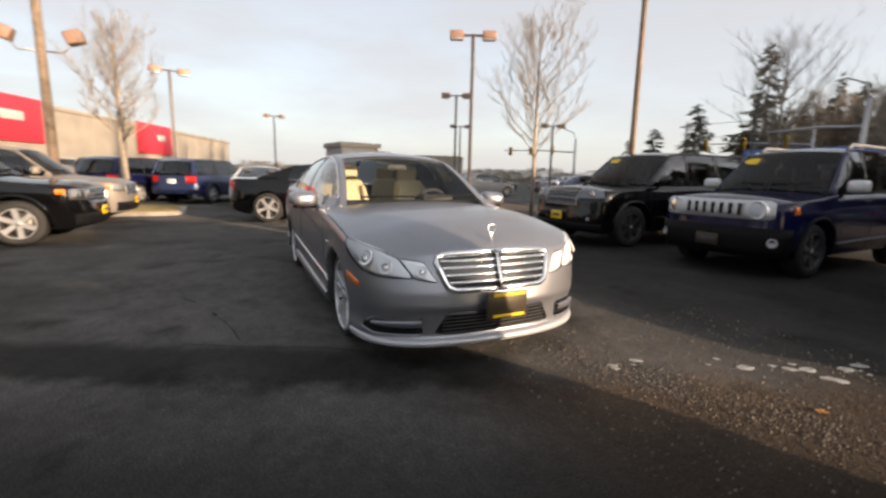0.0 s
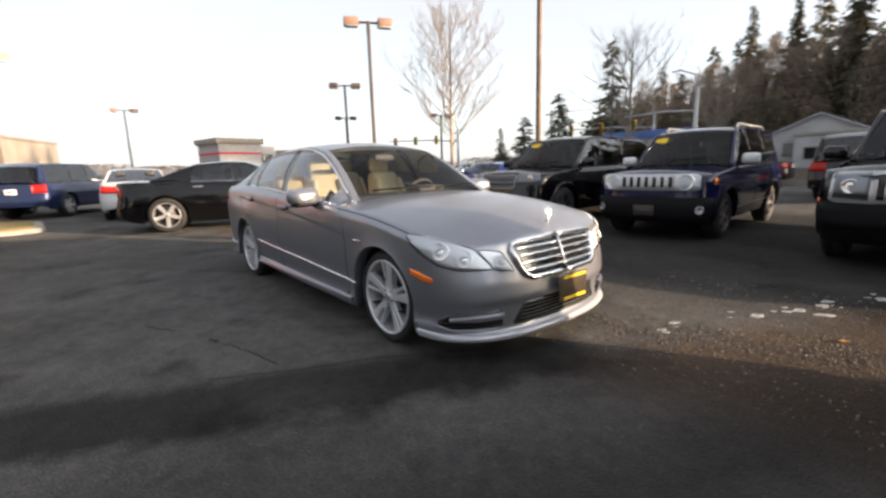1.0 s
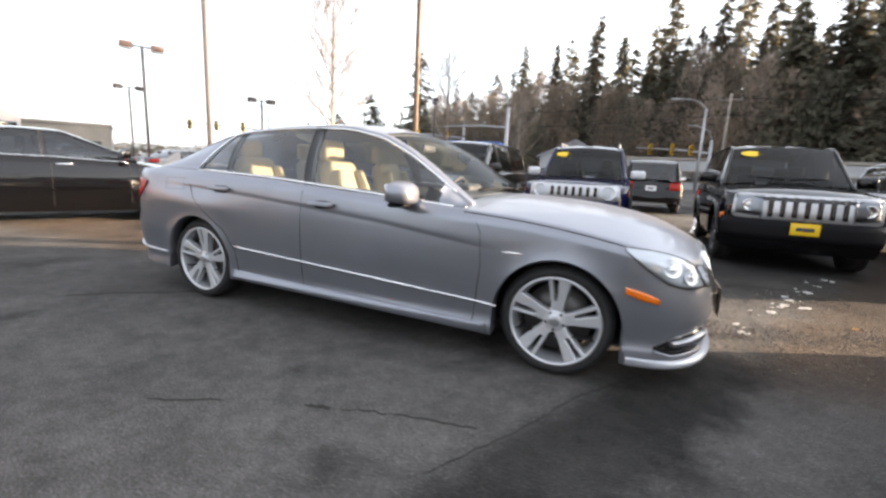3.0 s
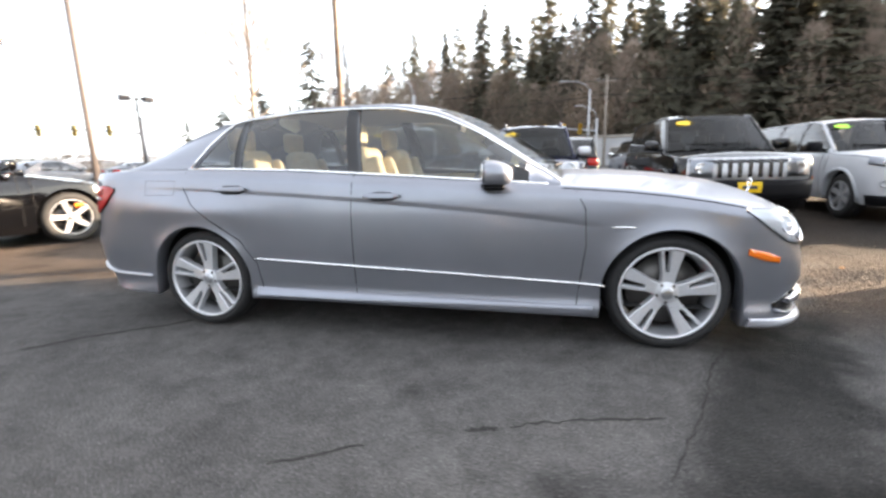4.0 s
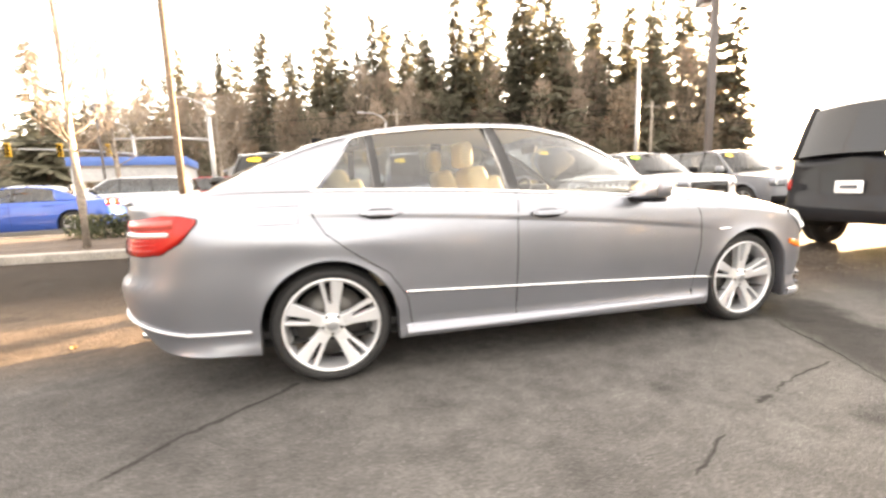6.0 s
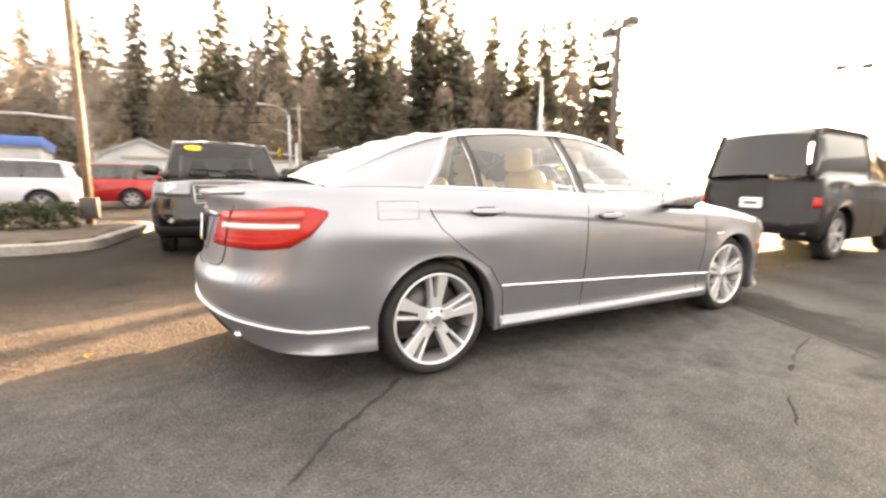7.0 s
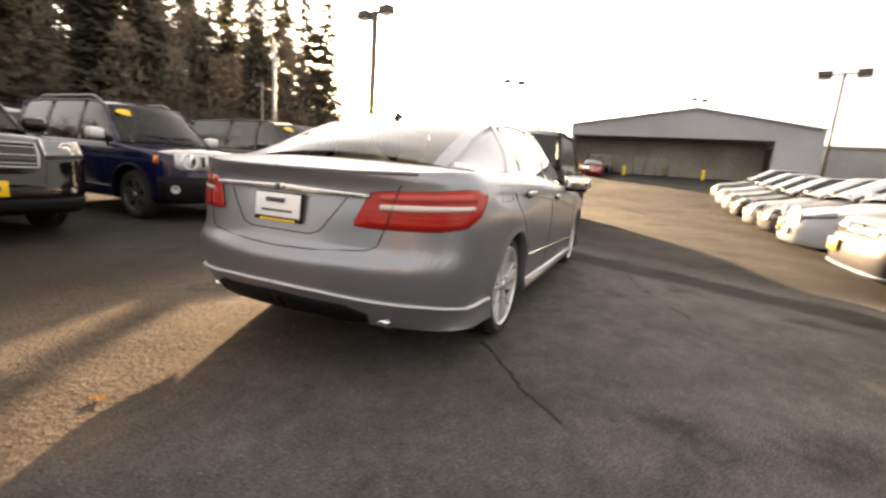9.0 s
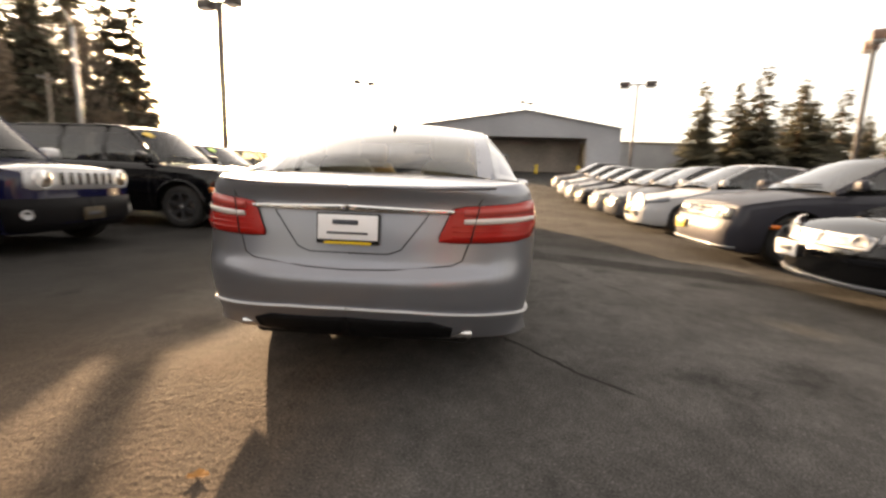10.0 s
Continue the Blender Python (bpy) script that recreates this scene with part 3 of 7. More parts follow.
def interior(parent, sp, leather, rich):
    g = sp["green"]
    yb = sp["W"] - 0.16
    fx, rx, fl = sp["seats"][0], sp["seats"][1], sp["floor"]
    zb = sp["belt"]
    cw, cr_ = sp["cabin"][1], sp["cabin"][0]
    pr_ = sp["axles"][1] + sp["arch"] + 0.04
    part("cabin_tub", box_bm(cw - cr_ + 0.1, yb * 2, 0.05, 0.01, ((cw + cr_) / 2, 0, fl)), M_DASH, parent)
    for sg in (1, -1):
        part("door_panel", box_bm(cw - pr_ - 0.1, 0.05, zb - fl - 0.03, 0.02, ((cw + pr_) / 2, sg * (yb + 0.02), (zb + fl) / 2 - 0.02)), leather if rich else M_DASH, parent)
    bm = box_bm(0.42, yb * 2 - 0.02, 0.24, 0.07, (cw - 0.28, 0, zb - 0.13), 3)
    dash = part("dashboard", bm, M_DASH, parent)
    part("instrument_hood", box_bm(0.20, 0.34, 0.09, 0.035, (cw - 0.42, 0.36, zb + 0.0), 3), M_DASH, dash)
    ring = [(0.19 * math.cos(a * math.pi / 12), 0.19 * math.sin(a * math.pi / 12)) for a in range(24)]
    tilt = radians(25)
    pts = [(cw - 0.55 + q * math.sin(tilt), 0.36 + p, zb - 0.08 + q * math.cos(tilt)) for p, q in ring]
    wheel = part("steering_wheel", tube(pts, 0.016, 8, True), M_DASH, parent)
    part("steering_boss", box_bm(0.05, 0.2, 0.08, 0.025, (cw - 0.54, 0.36, zb - 0.08)), M_DASH, wheel)
    for xx, w, n in ((fx, 0.52, 2), (rx, 0.56, 2)):
        for sg in (1, -1):
            s = part("seat", seat_bm(w, 0.52, 0.58), leather, parent)
            s.location = (xx, sg * 0.37, fl - 0.16)
            part("headrest", box_bm(0.09, 0.25, 0.17, 0.04, (-0.43, 0, 1.13), 3), leather, s)
            for hy in (0.06, -0.06):
                part("headrest_post", tube([(-0.40, hy, 1.0), (-0.42, hy, 1.1)], 0.006, 6), M_CHROME, s)
    if rich:
        part("centre_console", box_bm(0.9, 0.22, 0.25, 0.04, (fx + 0.1, 0, fl + 0.25)), M_DASH, parent)
    x = cw - 0.62
    part("rear_view_mirror", box_bm(0.03, 0.22, 0.06, 0.015, (x, 0, g["roof_z"] - 0.14)), M_DASH, parent)


def pod(depth, width, height, flat=0.5):
    """A rounded mirror shell: bulging ahead, cut almost flat behind."""
    v, f = [], []
    nu, nv = 24, 14

    def spow(a, e):
        return math.copysign(abs(a) ** e, a)
    for i in range(nv + 1):
        b = math.pi * (i / nv - 0.5)
        for k in range(nu):
            a = 2 * math.pi * k / nu
            y, z = spow(math.cos(b), flat) * spow(math.cos(a), flat), spow(math.cos(b), flat) * spow(math.sin(a), flat)
            x = math.sin(b) if b > 0 else spow(math.sin(b), 0.35)
            v.append((x * depth * (0.62 if b > 0 else 0.38), y * width / 2, z * height / 2))
    for i in range(nv):
        for k in range(nu):
            f.append((i * nu + k, i * nu + (k + 1) % nu, (i + 1) * nu + (k + 1) % nu, (i + 1) * nu + k))
    return v, f


def wing_mirror(parent, sh, x, z, sign, material, size=1.0, y_add=0.0):
    s = sh.s_of_x(x)
    p = sh.at(s, min(z, sh.top(s)))
    m = part("wing_mirror", pod(0.13 * size, 0.25 * size, 0.17 * size), material, parent)
    m.matrix_local = pose(p.x, sign * (p.y + 0.13 * size + y_add), z + 0.07, 0, 0, sign * -12)
    part("mirror_glass", box_bm(0.006, 0.20 * size, 0.12 * size, 0.002, (-0.051 * size, 0, 0)), M_CHROME, m)
    part("mirror_foot", box_bm(0.07, 0.12, 0.035, 0.012, (0.0, -sign * 0.12 * size, -0.075 * size)), M_BLACK, m)
    return m


def vehicle(name, m, sp, material, label, category, group="parked vehicles"):
    """A parked vehicle with its skin, glass, lamps, wheels and cabin."""
    ob = thing(name, m, label, category, group)
    sh = sp.get("shell", Shell)(sp)
    cb = Cabin(sp, sh)
    part("body", sh.mesh(sp.get("step", 0.07)), material, ob)
    g = sp["green"]
    glass = sp.get("glass", M_TINT)
    # roof and screens
    part("roof", cb.over_patch(g["roof"][0], g["roof"][1], 0, 14, 6), sp.get("roof_mat", material), ob)
    part("headliner", cb.over_patch(g["roof"][0], g["roof"][1], 0.04, 10, 5, -0.025), sp.get("liner", M_DASH), ob)
    ws = part("windscreen", cb.over_patch(g["roof"][1], cb.x1, 0.06, 10, 6), sp.get("front_glass", glass), ob)
    rw = part("rear_window", cb.over_patch(cb.x0, g["roof"][0], 0.10, 10, 6), sp.get("rear_glass", glass), ob)
    ws.visible_shadow = rw.visible_shadow = True
    trim = sp.get("trim", M_BLACK)
    for sg in (1, -1):
        # pillars along the rail
        fine = sp.get("fine_rail", False)
        for x0, x1, r, mm, nm in ((g["roof"][1] - 0.05, cb.x1, 0.028, material, "front_pillar"), (cb.x0, g["roof"][0] + 0.05, sp.get("cpillar", 0.035), material, "rear_pillar"), (g["roof"][0], g["roof"][1], 0.02, material, "roof_rail")):
            pts = []
            for i in range(13):
                x = x0 + (x1 - x0) * i / 12
                p = cb.over(x, 0.01)
                q = cb.belt(x)
                pts.append((p.x, p.y * sg, max(p.z, q.z) - (0.009 if fine else 0.012)))
            data = tube(pts, 0.010 if fine else r, 8)
            if fine:
                u1 = {"front_pillar": 0.075, "rear_pillar": 0.13, "roof_rail": 0.02}[nm]
                data = join(data, cb.over_strip(x0, x1, u1, sg), cb.side_patch(x0, min(x1, cb.x1 - 0.12), 0.93, 1.0, sg, 14, 2, 0.001))
            part(nm, data, mm, ob)
        # side glass and posts
        for k, (x0, x1, l0, l1) in enumerate(g["windows"]):
            part("side_window", cb.side_patch(x0, x1, 0.03, 0.95, sg, 10, 5, 0.0, l0, l1), glass, ob)
        for x0, x1, l0, l1, mm in g["posts"]:
            part("window_post", cb.side_slab(x0, x1, 0.0, 0.98, sg, 3 if x1 - x0 < 0.2 else 10, 6, 0.003, l0, l1), material if mm else M_GLOSSBLACK, ob)
        if sp.get("belt_trim", True):
            xs = np.linspace(g["windows"][-1][0] + g["windows"][-1][2] * 0, g["windows"][0][1], 24)
            pts = [cb.side(x, 0.015, 0.006) for x in xs]
            part("belt_moulding", tube([(p.x, p.y * sg, p.z) for p in pts], 0.009, 6), trim, ob)
        # wheels
        for x in sp["axles"]:
            s = sh.s_of_x(x)
            y = sh.at(s, sp["hub"] + sp["arch"]).y - sp.get("wheel_in", 0.035)
            add_wheel(ob, x, sg * y, sp)
            dome = lathe([(sp["arch"] + 0.03, 0.02), (sp["arch"] + 0.03, 0.36), (0.05, 0.36)], 28)
            v = [Vector((p[0] + x, sg * (y - p[1]), max(p[2] + sp["hub"], sp["hub"] * 0.75))) for p in dome[0]]
            part("wheel_well", (v, dome[1]), M_WELL, ob)
    part("underbody", box_bm(sp["xf"] - sp["xr"] - 0.9, sp["W"] * 2 - 0.5, 0.06, 0.01, ((sp["xf"] + sp["xr"]) / 2 + 0.1, 0, sp["floor"] - 0.03)), M_WELL, ob)
    interior(ob, sp, sp.get("leather", M_DASH), sp.get("rich", False))
    return ob, sh, cb


def lamps(ob, sh, sp):
    """Plain lamps, grille and bumper pieces for a background vehicle, by its spec."""
    for sg in (1, -1):
        for s0, s1, lo, hi in sp.get("heads", ()):
            h = part("headlamp", sh.patch([s0, s1], [lo[0], lo[1]], [hi[0], hi[1]], 3, 0.006, sg, 0.03), M_LAMPDULL, ob)
            v, f = sh.patch([s0 + 0.01, s1 - 0.01], [lo[0] + 0.01, lo[1] + 0.01], [hi[0] - 0.01, hi[1] - 0.01], 3, 0.012, sg, 0.01)
            part("lamp_lens", (v, f), M_LENS, h)
            sm, zm = (s0 + s1) / 2, (lo[0] + lo[1] + hi[0] + hi[1]) / 4
            r = min(0.075, (hi[0] - lo[0]) * 0.36)
            c = sh.at(sm, zm, 0.004)
            bowl = lathe([(0.001, 0.004), (r * 0.35, -0.008), (r * 0.5, 0.0), (r * 0.9, -0.010), (r, -0.012), (r * 1.08, 0.004)], 18)
            part("reflector", ([Vector((c.x - p[1], c.y * sg + p[0], zm + p[2])) for p in bowl[0]], bowl[1]), M_CHROME, h)
        for s0, s1, lo, hi in sp.get("tails", ()):
            part("tail_lamp", sh.patch([sh.total - s0, sh.total - s1][::-1], [lo[1], lo[0]], [hi[1], hi[0]], 3, 0.008, sg, 0.03), M_TAIL, ob)
        for s0, s1, z0, z1 in sp.get("markers", ()):
            part("side_marker", sh.patch([s0, s1], [z0, z0], [z1, z1], 2, 0.006, sg, 0.02), M_AMBER, ob)
    g = sp.get("grille")
    if g:
        s1, z0, z1, bars, gm, upright = g
        gr = part("grille", join(sh.patch([0, s1], [z0, z0], [z1, z1], 3, 0.004, 1, 0.02), sh.patch([0, s1], [z0, z0], [z1, z1], 3, 0.004, -1, 0.02)), gm if upright else M_GLOSSBLACK, ob)
        if upright:
            n = 7
            for i in range(n):
                sc = (i - (n - 1) / 2) * s1 * 2 / n
                a, b = abs(sc) - s1 / n * 0.45, abs(sc) + s1 / n * 0.45
                if abs(sc) < 0.01:
                    v = join(sh.patch([0, b], [z0 + 0.03] * 2, [z1 - 0.03] * 2, 6, 0.010, 1, 0.01), sh.patch([0, b], [z0 + 0.03] * 2, [z1 - 0.03] * 2, 6, 0.010, -1, 0.01))
                else:
                    v = sh.patch([a, b], [z0 + 0.03] * 2, [z1 - 0.03] * 2, 6, 0.010, 1 if sc > 0 else -1, 0.01)
                part("grille_slot", v, M_GLOSSBLACK, gr)
        else:
            for i in range(bars):
                z = z0 + (z1 - z0) * (i + 0.5) / bars
                part("grille_bar", join(sh.line([(0, z), (s1 - 0.01, z)], 0.008, 0.010, 1), sh.line([(0, z), (s1 - 0.01, z)], 0.008, 0.010, -1)), gm, gr)
            part("grille_surround", join(sh.line([(0, z0), (s1, z0), (s1 + 0.02, z1), (0, z1)], 0.014, 0.008, 1), sh.line([(0, z0), (s1, z0), (s1 + 0.02, z1), (0, z1)], 0.014, 0.008, -1)), gm, gr)
    fb = sp.get("face_band")
    if fb:
        s1, z0, z1, fm = fb
        part("grille_band", join(*[sh.patch([0, s1 - 0.06, s1], [z0, z0, z0 + 0.03], [z1, z1, z1 - 0.03], 3, 0.002, sg, 0.02) for sg in (1, -1)]), fm, ob)
    for yl, zl, r in sp.get("round_heads", ()):
        s = float(np.interp(yl, sh.P[:41, 1], sh.s[:41]))
        p = sh.at(s, zl, 0.006)
        for sg in (1, -1):
            h = part("headlamp", ([Vector((p.x - a[1], p.y * sg + a[0], zl + a[2])) for a in lathe([(0.001, 0.012), (r * 0.4, 0.008), (r * 0.7, 0.016), (r * 0.92, 0.0), (r, -0.016), (r * 1.08, -0.014), (r * 1.1, 0.03)], 24)[0]], lathe([(0, 0)] * 7, 24)[1]), M_LAMPIN, ob)
            part("lamp_lens", ([Vector((p.x - a[1], p.y * sg + a[0], zl + a[2])) for a in lathe([(0.001, -0.025), (r * 0.5, -0.022), (r, -0.012)], 24)[0]], lathe([(0, 0)] * 3, 24)[1]), M_LENS, h)
    b = sp.get("cladding")
    if b:
        z0, z1, s1 = b
        part("bumper_cladding", join(sh.patch([0, s1], [z0, z0], [z1, z1], 3, 0.008, 1, 0.02), sh.patch([0, s1], [z0, z0], [z1, z1], 3, 0.008, -1, 0.02)), M_BLACK, ob)
    for z0, z1, s0, s1 in sp.get("fogs", ()):
        zc, r = (z0 + z1) / 2, (z1 - z0) * 0.6
        c, pn = sh.at((s0 + s1) / 2, zc, 0.004), sh.plan((s0 + s1) / 2)
        q3 = Vector((pn[2], pn[3], 0.05)).normalized().to_track_quat("Z", "Y").to_matrix()
        for sg in (1, -1):
            v, f = lathe([(0.001, 0.006), (r * 0.6, 0.004), (r * 0.9, 0.014), (r, 0.018), (r * 1.25, 0.012), (r * 1.3, -0.01)], 20, "z")
            part("fog_lamp", ([Vector((w.x, w.y * sg, w.z)) for w in [q3 @ Vector(u) + c for u in v]], f), M_DULLALLOY, ob)


def seams(ob, sh, sp, xs, z0=0.25):
    for x in xs:
        s = sh.s_of_x(x)
        for sg in (1, -1):
            part("door_seam", sh.line([(s, max(z0, sh.bottom(s) + 0.02)), (s, sh.top(s) - 0.005)], 0.004, -0.001, sg, 5), M_WELL, ob)


def handles(ob, sh, pts, material):
    for x, z in pts:
        s = sh.s_of_x(x)
        for sg in (1, -1):
            p = sh.at(s, z, 0.018)
            part("door_handle", box_bm(0.20, 0.022, 0.03, 0.01, (p.x, sg * p.y, p.z)), material, ob)


def suv_spec(L=4.6, W=0.94, H=1.75, wb=2.7, front_over=0.9, hood=1.02, belt=1.08, hub=0.36, **kw):
    """Numbers for a boxy sport utility vehicle."""
    xa = wb / 2
    xf = xa + front_over
    xr = xf - L
    sp = dict(W=W, xf=xf, xr=xr, cf=0.42, cr=0.30, pf=3.0, pr=3.2, hub=hub, rim=hub * 0.66, arch=hub + 0.07, axles=(xa, -xa), belt=belt, floor=0.42, tyre_w=0.23,
              shoulder=[(xr, belt), (-0.5, belt), (xa - 0.45, belt - 0.02), (xa, hood - 0.02), (xf - 0.25, hood - 0.06), (xf, hood - 0.12)],
              crown=[(xr, 0.01), (xa - 0.6, 0.02), (xa - 0.3, 0.06), (xf - 0.3, 0.07), (xf, 0.02)],
              sill=[(xr, 0.40), (xr + 0.5, 0.30), (xa, 0.28), (xf - 0.3, 0.26), (xf, 0.28)],
              front=[(0.2, 0.08), (0.35, 0.01), (0.55, 0.0), (0.65, 0.03), (0.9, 0.05), (1.0, 0.12)],
              rear=[(0.3, 0.05), (0.5, 0.0), (0.62, 0.0), (0.7, 0.05), (1.1, 0.09)],
              side=[(0.25, 0.07), (0.4, 0.03), (0.62, 0.0), (0.85, 0.005), (1.0, 0.03), (1.1, 0.06)],
              cabin=(xr + 0.12, xa - 0.42), seats=(0.15, -0.75), step=0.09, rows=8, style="six",
              heads=[(0.60, 0.95, (0.72, 0.74), (0.90, 0.90))], tails=[(0.55, 0.95, (0.80, 0.80), (1.05, 1.05))], markers=[],
              grille=(0.52, 0.66, 0.90, 4, M_CHROME, False), cladding=(0.30, 0.50, 0.9), front_glass=M_SCREEN)
    w = W - 0.10
    sp["green"] = dict(rail=[(xr + 0.10, w - 0.06, belt + 0.02), (xr + 0.30, w - 0.15, H - 0.10), (xr + 0.6, w - 0.17, H - 0.05), (0.0, w - 0.17, H - 0.04), (0.30, w - 0.17, H - 0.07), (xa - 0.42, w - 0.03, belt + 0.0)],
                       roof=(xr + 0.28, 0.33), roof_z=H, roof_crown=0.04, round=0.14, inset=0.05, bulge=0.08,
                       windows=[(-0.02, xa - 0.52, 0.0, -0.0), (-0.92, -0.10, 0.05, 0.0), (xr + 0.34, -1.02, 0.10, 0.05)],
                       posts=[(-0.10, -0.02, 0, 0, 0), (-1.02, -0.92, 0.05, 0.05, 0), (xr + 0.10, xr + 0.34, 0.0, 0.10, 1), (xa - 0.52, xa - 0.43, 0, 0, 1)])
    sp.update(kw)
    return sp


def sedan_spec(L=4.8, W=0.91, H=1.46, wb=2.85, front_over=0.9, hood=0.92, belt=0.98, deck=1.03, hub=0.33, **kw):
    """Numbers for a saloon car."""
    xa = wb / 2
    xf = xa + front_over
    xr = xf - L
    sp = dict(W=W, xf=xf, xr=xr, cf=0.62, cr=0.45, pf=2.5, pr=2.8, hub=hub, rim=hub * 0.7, arch=hub + 0.045, axles=(xa, -xa), belt=belt, floor=0.30, tyre_w=0.23,
              shoulder=[(xr, deck - 0.03), (xr + 0.3, deck - 0.01), (-xa, deck - 0.02), (0.0, belt), (xa - 0.45, belt - 0.05), (xa, hood - 0.10), (xf - 0.3, hood - 0.20), (xf, hood - 0.28)],
              crown=[(xr, 0.01), (xr + 0.3, 0.04), (-xa, 0.05), (xa - 0.5, 0.03), (xa - 0.2, 0.07), (xf - 0.4, 0.08), (xf, 0.02)],
              sill=[(xr, 0.36), (xr + 0.5, 0.22), (xa, 0.19), (xf - 0.3, 0.18), (xf, 0.20)],
              front=[(0.15, 0.06), (0.25, 0.01), (0.45, 0.0), (0.55, 0.03), (0.7, 0.10), (0.9, 0.2)],
              rear=[(0.2, 0.10), (0.4, 0.01), (0.58, 0.0), (0.66, 0.05), (0.95, 0.08), (1.05, 0.05)],
              side=[(0.18, 0.07), (0.3, 0.03), (0.5, 0.0), (0.7, 0.005), (0.85, 0.02), (1.0, 0.06)],
              cabin=(-xa - 0.20, xa - 0.45), seats=(0.10, -0.80), step=0.09, rows=8, style="five",
              heads=[(0.55, 0.95, (0.60, 0.66), (0.72, 0.80))], tails=[(0.40, 0.95, (0.76, 0.78), (0.95, 0.97))], markers=[(1.35, 1.47, 0.52, 0.57)],
              grille=(0.48, 0.46, 0.64, 3, M_CHROME, False), cladding=None)
    w = W - 0.10
    sp["green"] = dict(rail=[(-xa - 0.25, w - 0.04, deck + 0.0), (-0.85, w - 0.18, H - 0.09), (-0.4, w - 0.21, H - 0.05), (0.1, w - 0.20, H - 0.06), (xa - 0.42, w - 0.02, belt + 0.0)],
                       roof=(-0.80, 0.13), roof_z=H, roof_crown=0.05, round=0.30, inset=0.06, bulge=0.12,
                       windows=[(-0.08, xa - 0.55, 0.0, -0.0), (-1.0, -0.16, 0.08, 0.0)],
                       posts=[(-0.16, -0.08, 0, 0, 0), (-xa - 0.24, -1.0, 0.0, 0.08, 1), (xa - 0.55, xa - 0.43, 0, 0, 1)])
    sp.update(kw)
    return sp

# ---- the grey saloon ----
HS = sedan_spec(L=4.892, W=0.927, H=1.47, wb=2.874, front_over=0.86, hub=0.327, glass=M_SIDEGLASS, leather=M_CREAM, rich=True, trim=M_CHROME, style="twin", liner=M_PALELINER, step=0.035, shell=SaloonShell, fine_rail=True)
HS["crease"] = [(-2.57, 0.955), (-2.0, 0.945), (-1.31, 0.911), (-0.84, 0.886), (-0.32, 0.851), (0.37, 0.792), (0.80, 0.742), (1.2, 0.69), (2.3, 0.66)]
HS.update(rim=0.258, front_glass=M_GLASS, arch=0.362, cf=0.55, cr=0.60, pf=2.6, pr=2.4, bow=0.03, floor=0.28, belt=0.99, cabin=(-1.80, 0.80), seats=(-0.08, -0.98), ridge=0.0055, flare=0.014, wheel_in=0.062,
          shoulder=[(-2.571, 1.01), (-2.45, 1.022), (-2.30, 1.035), (-1.80, 1.05), (-1.44, 1.045), (-0.7, 1.02), (0.1, 0.97), (0.75, 0.93), (1.2, 0.90), (1.5, 0.865), (1.77, 0.815), (2.0, 0.765), (2.15, 0.735), (2.297, 0.73)],
          crown=[(-2.571, 0.02), (-2.3, 0.03), (-1.8, 0.03), (0.5, 0.03), (0.8, 0.065), (1.3, 0.095), (1.8, 0.115), (2.1, 0.11), (2.297, 0.05)],
          sill=[(-2.6, 0.285), (-2.3, 0.25), (-1.87, 0.22), (-1.05, 0.22), (0, 0.205), (1.05, 0.185), (1.8, 0.165), (2.3, 0.15)],
          front=[(0.14, 0.02), (0.185, 0.0), (0.20, 0.045), (0.36, 0.03), (0.40, 0.005), (0.50, 0.02), (0.60, 0.055), (0.74, 0.11), (0.85, 0.16)],
          rear=[(0.25, 0.14), (0.31, 0.085), (0.37, 0.045), (0.46, 0.012), (0.56, 0.0), (0.60, 0.008), (0.635, 0.050), (0.70, 0.062), (0.80, 0.075), (0.90, 0.090), (0.95, 0.088), (0.985, 0.070), (1.03, 0.062)],
          side=[(0.15, 0.05), (0.185, 0.028), (0.25, 0.018), (0.275, 0.045), (0.36, 0.032), (0.55, 0.010), (0.68, 0.004), (0.78, 0.004), (0.86, 0.010), (0.94, 0.023), (1.0, 0.038), (1.06, 0.055)])
HS["green"] = dict(rail=[(-2.03, 0.665, 1.055), (-1.81, 0.65, 1.16), (-1.57, 0.63, 1.265), (-1.38, 0.615, 1.33), (-1.15, 0.60, 1.383), (-0.79, 0.585, 1.42), (-0.40, 0.58, 1.43), (-0.14, 0.585, 1.422), (0.14, 0.60, 1.365), (0.38, 0.635, 1.25), (0.585, 0.675, 1.12), (0.86, 0.74, 0.94)],
                   roof=(-1.10, 0.10), roof_z=1.45, roof_crown=0.048, round=0.16, inset=0.022, bulge=0.16,
                   windows=[(-0.30, 0.66, -0.08, 0.0), (-1.12, -0.39, -0.02, -0.08), (-1.46, -1.17, 0.22, -0.02)],
                   posts=[(-0.39, -0.30, -0.08, -0.08, 0), (-1.17, -1.12, -0.02, -0.02, 0), (-2.02, -1.46, 0.0, 0.22, 1), (0.66, 0.85, 0.0, 0, 1)])
hero, hsh, hcb = vehicle("grey_saloon", pose(0.0, 0.022, 0, 0, 0, 0.9), HS, M_SILVER, "pewter grey metallic saloon with twin-spoke alloy wheels", "car", "")
SX = hsh.s_of_x
TOT = hsh.total


def both(fn):
    return join(fn(1), fn(-1))


def s_front(y):
    """Where along the outline the nose has this half width."""
    return float(np.interp(y, hsh.P[:41, 1], hsh.s[:41]))


def outline(ss, lo, hi):
    """The closed rim of a patch as (s, z) points."""
    return list(zip(ss, lo)) + list(zip(ss, hi))[::-1] + [(ss[0], lo[0])]


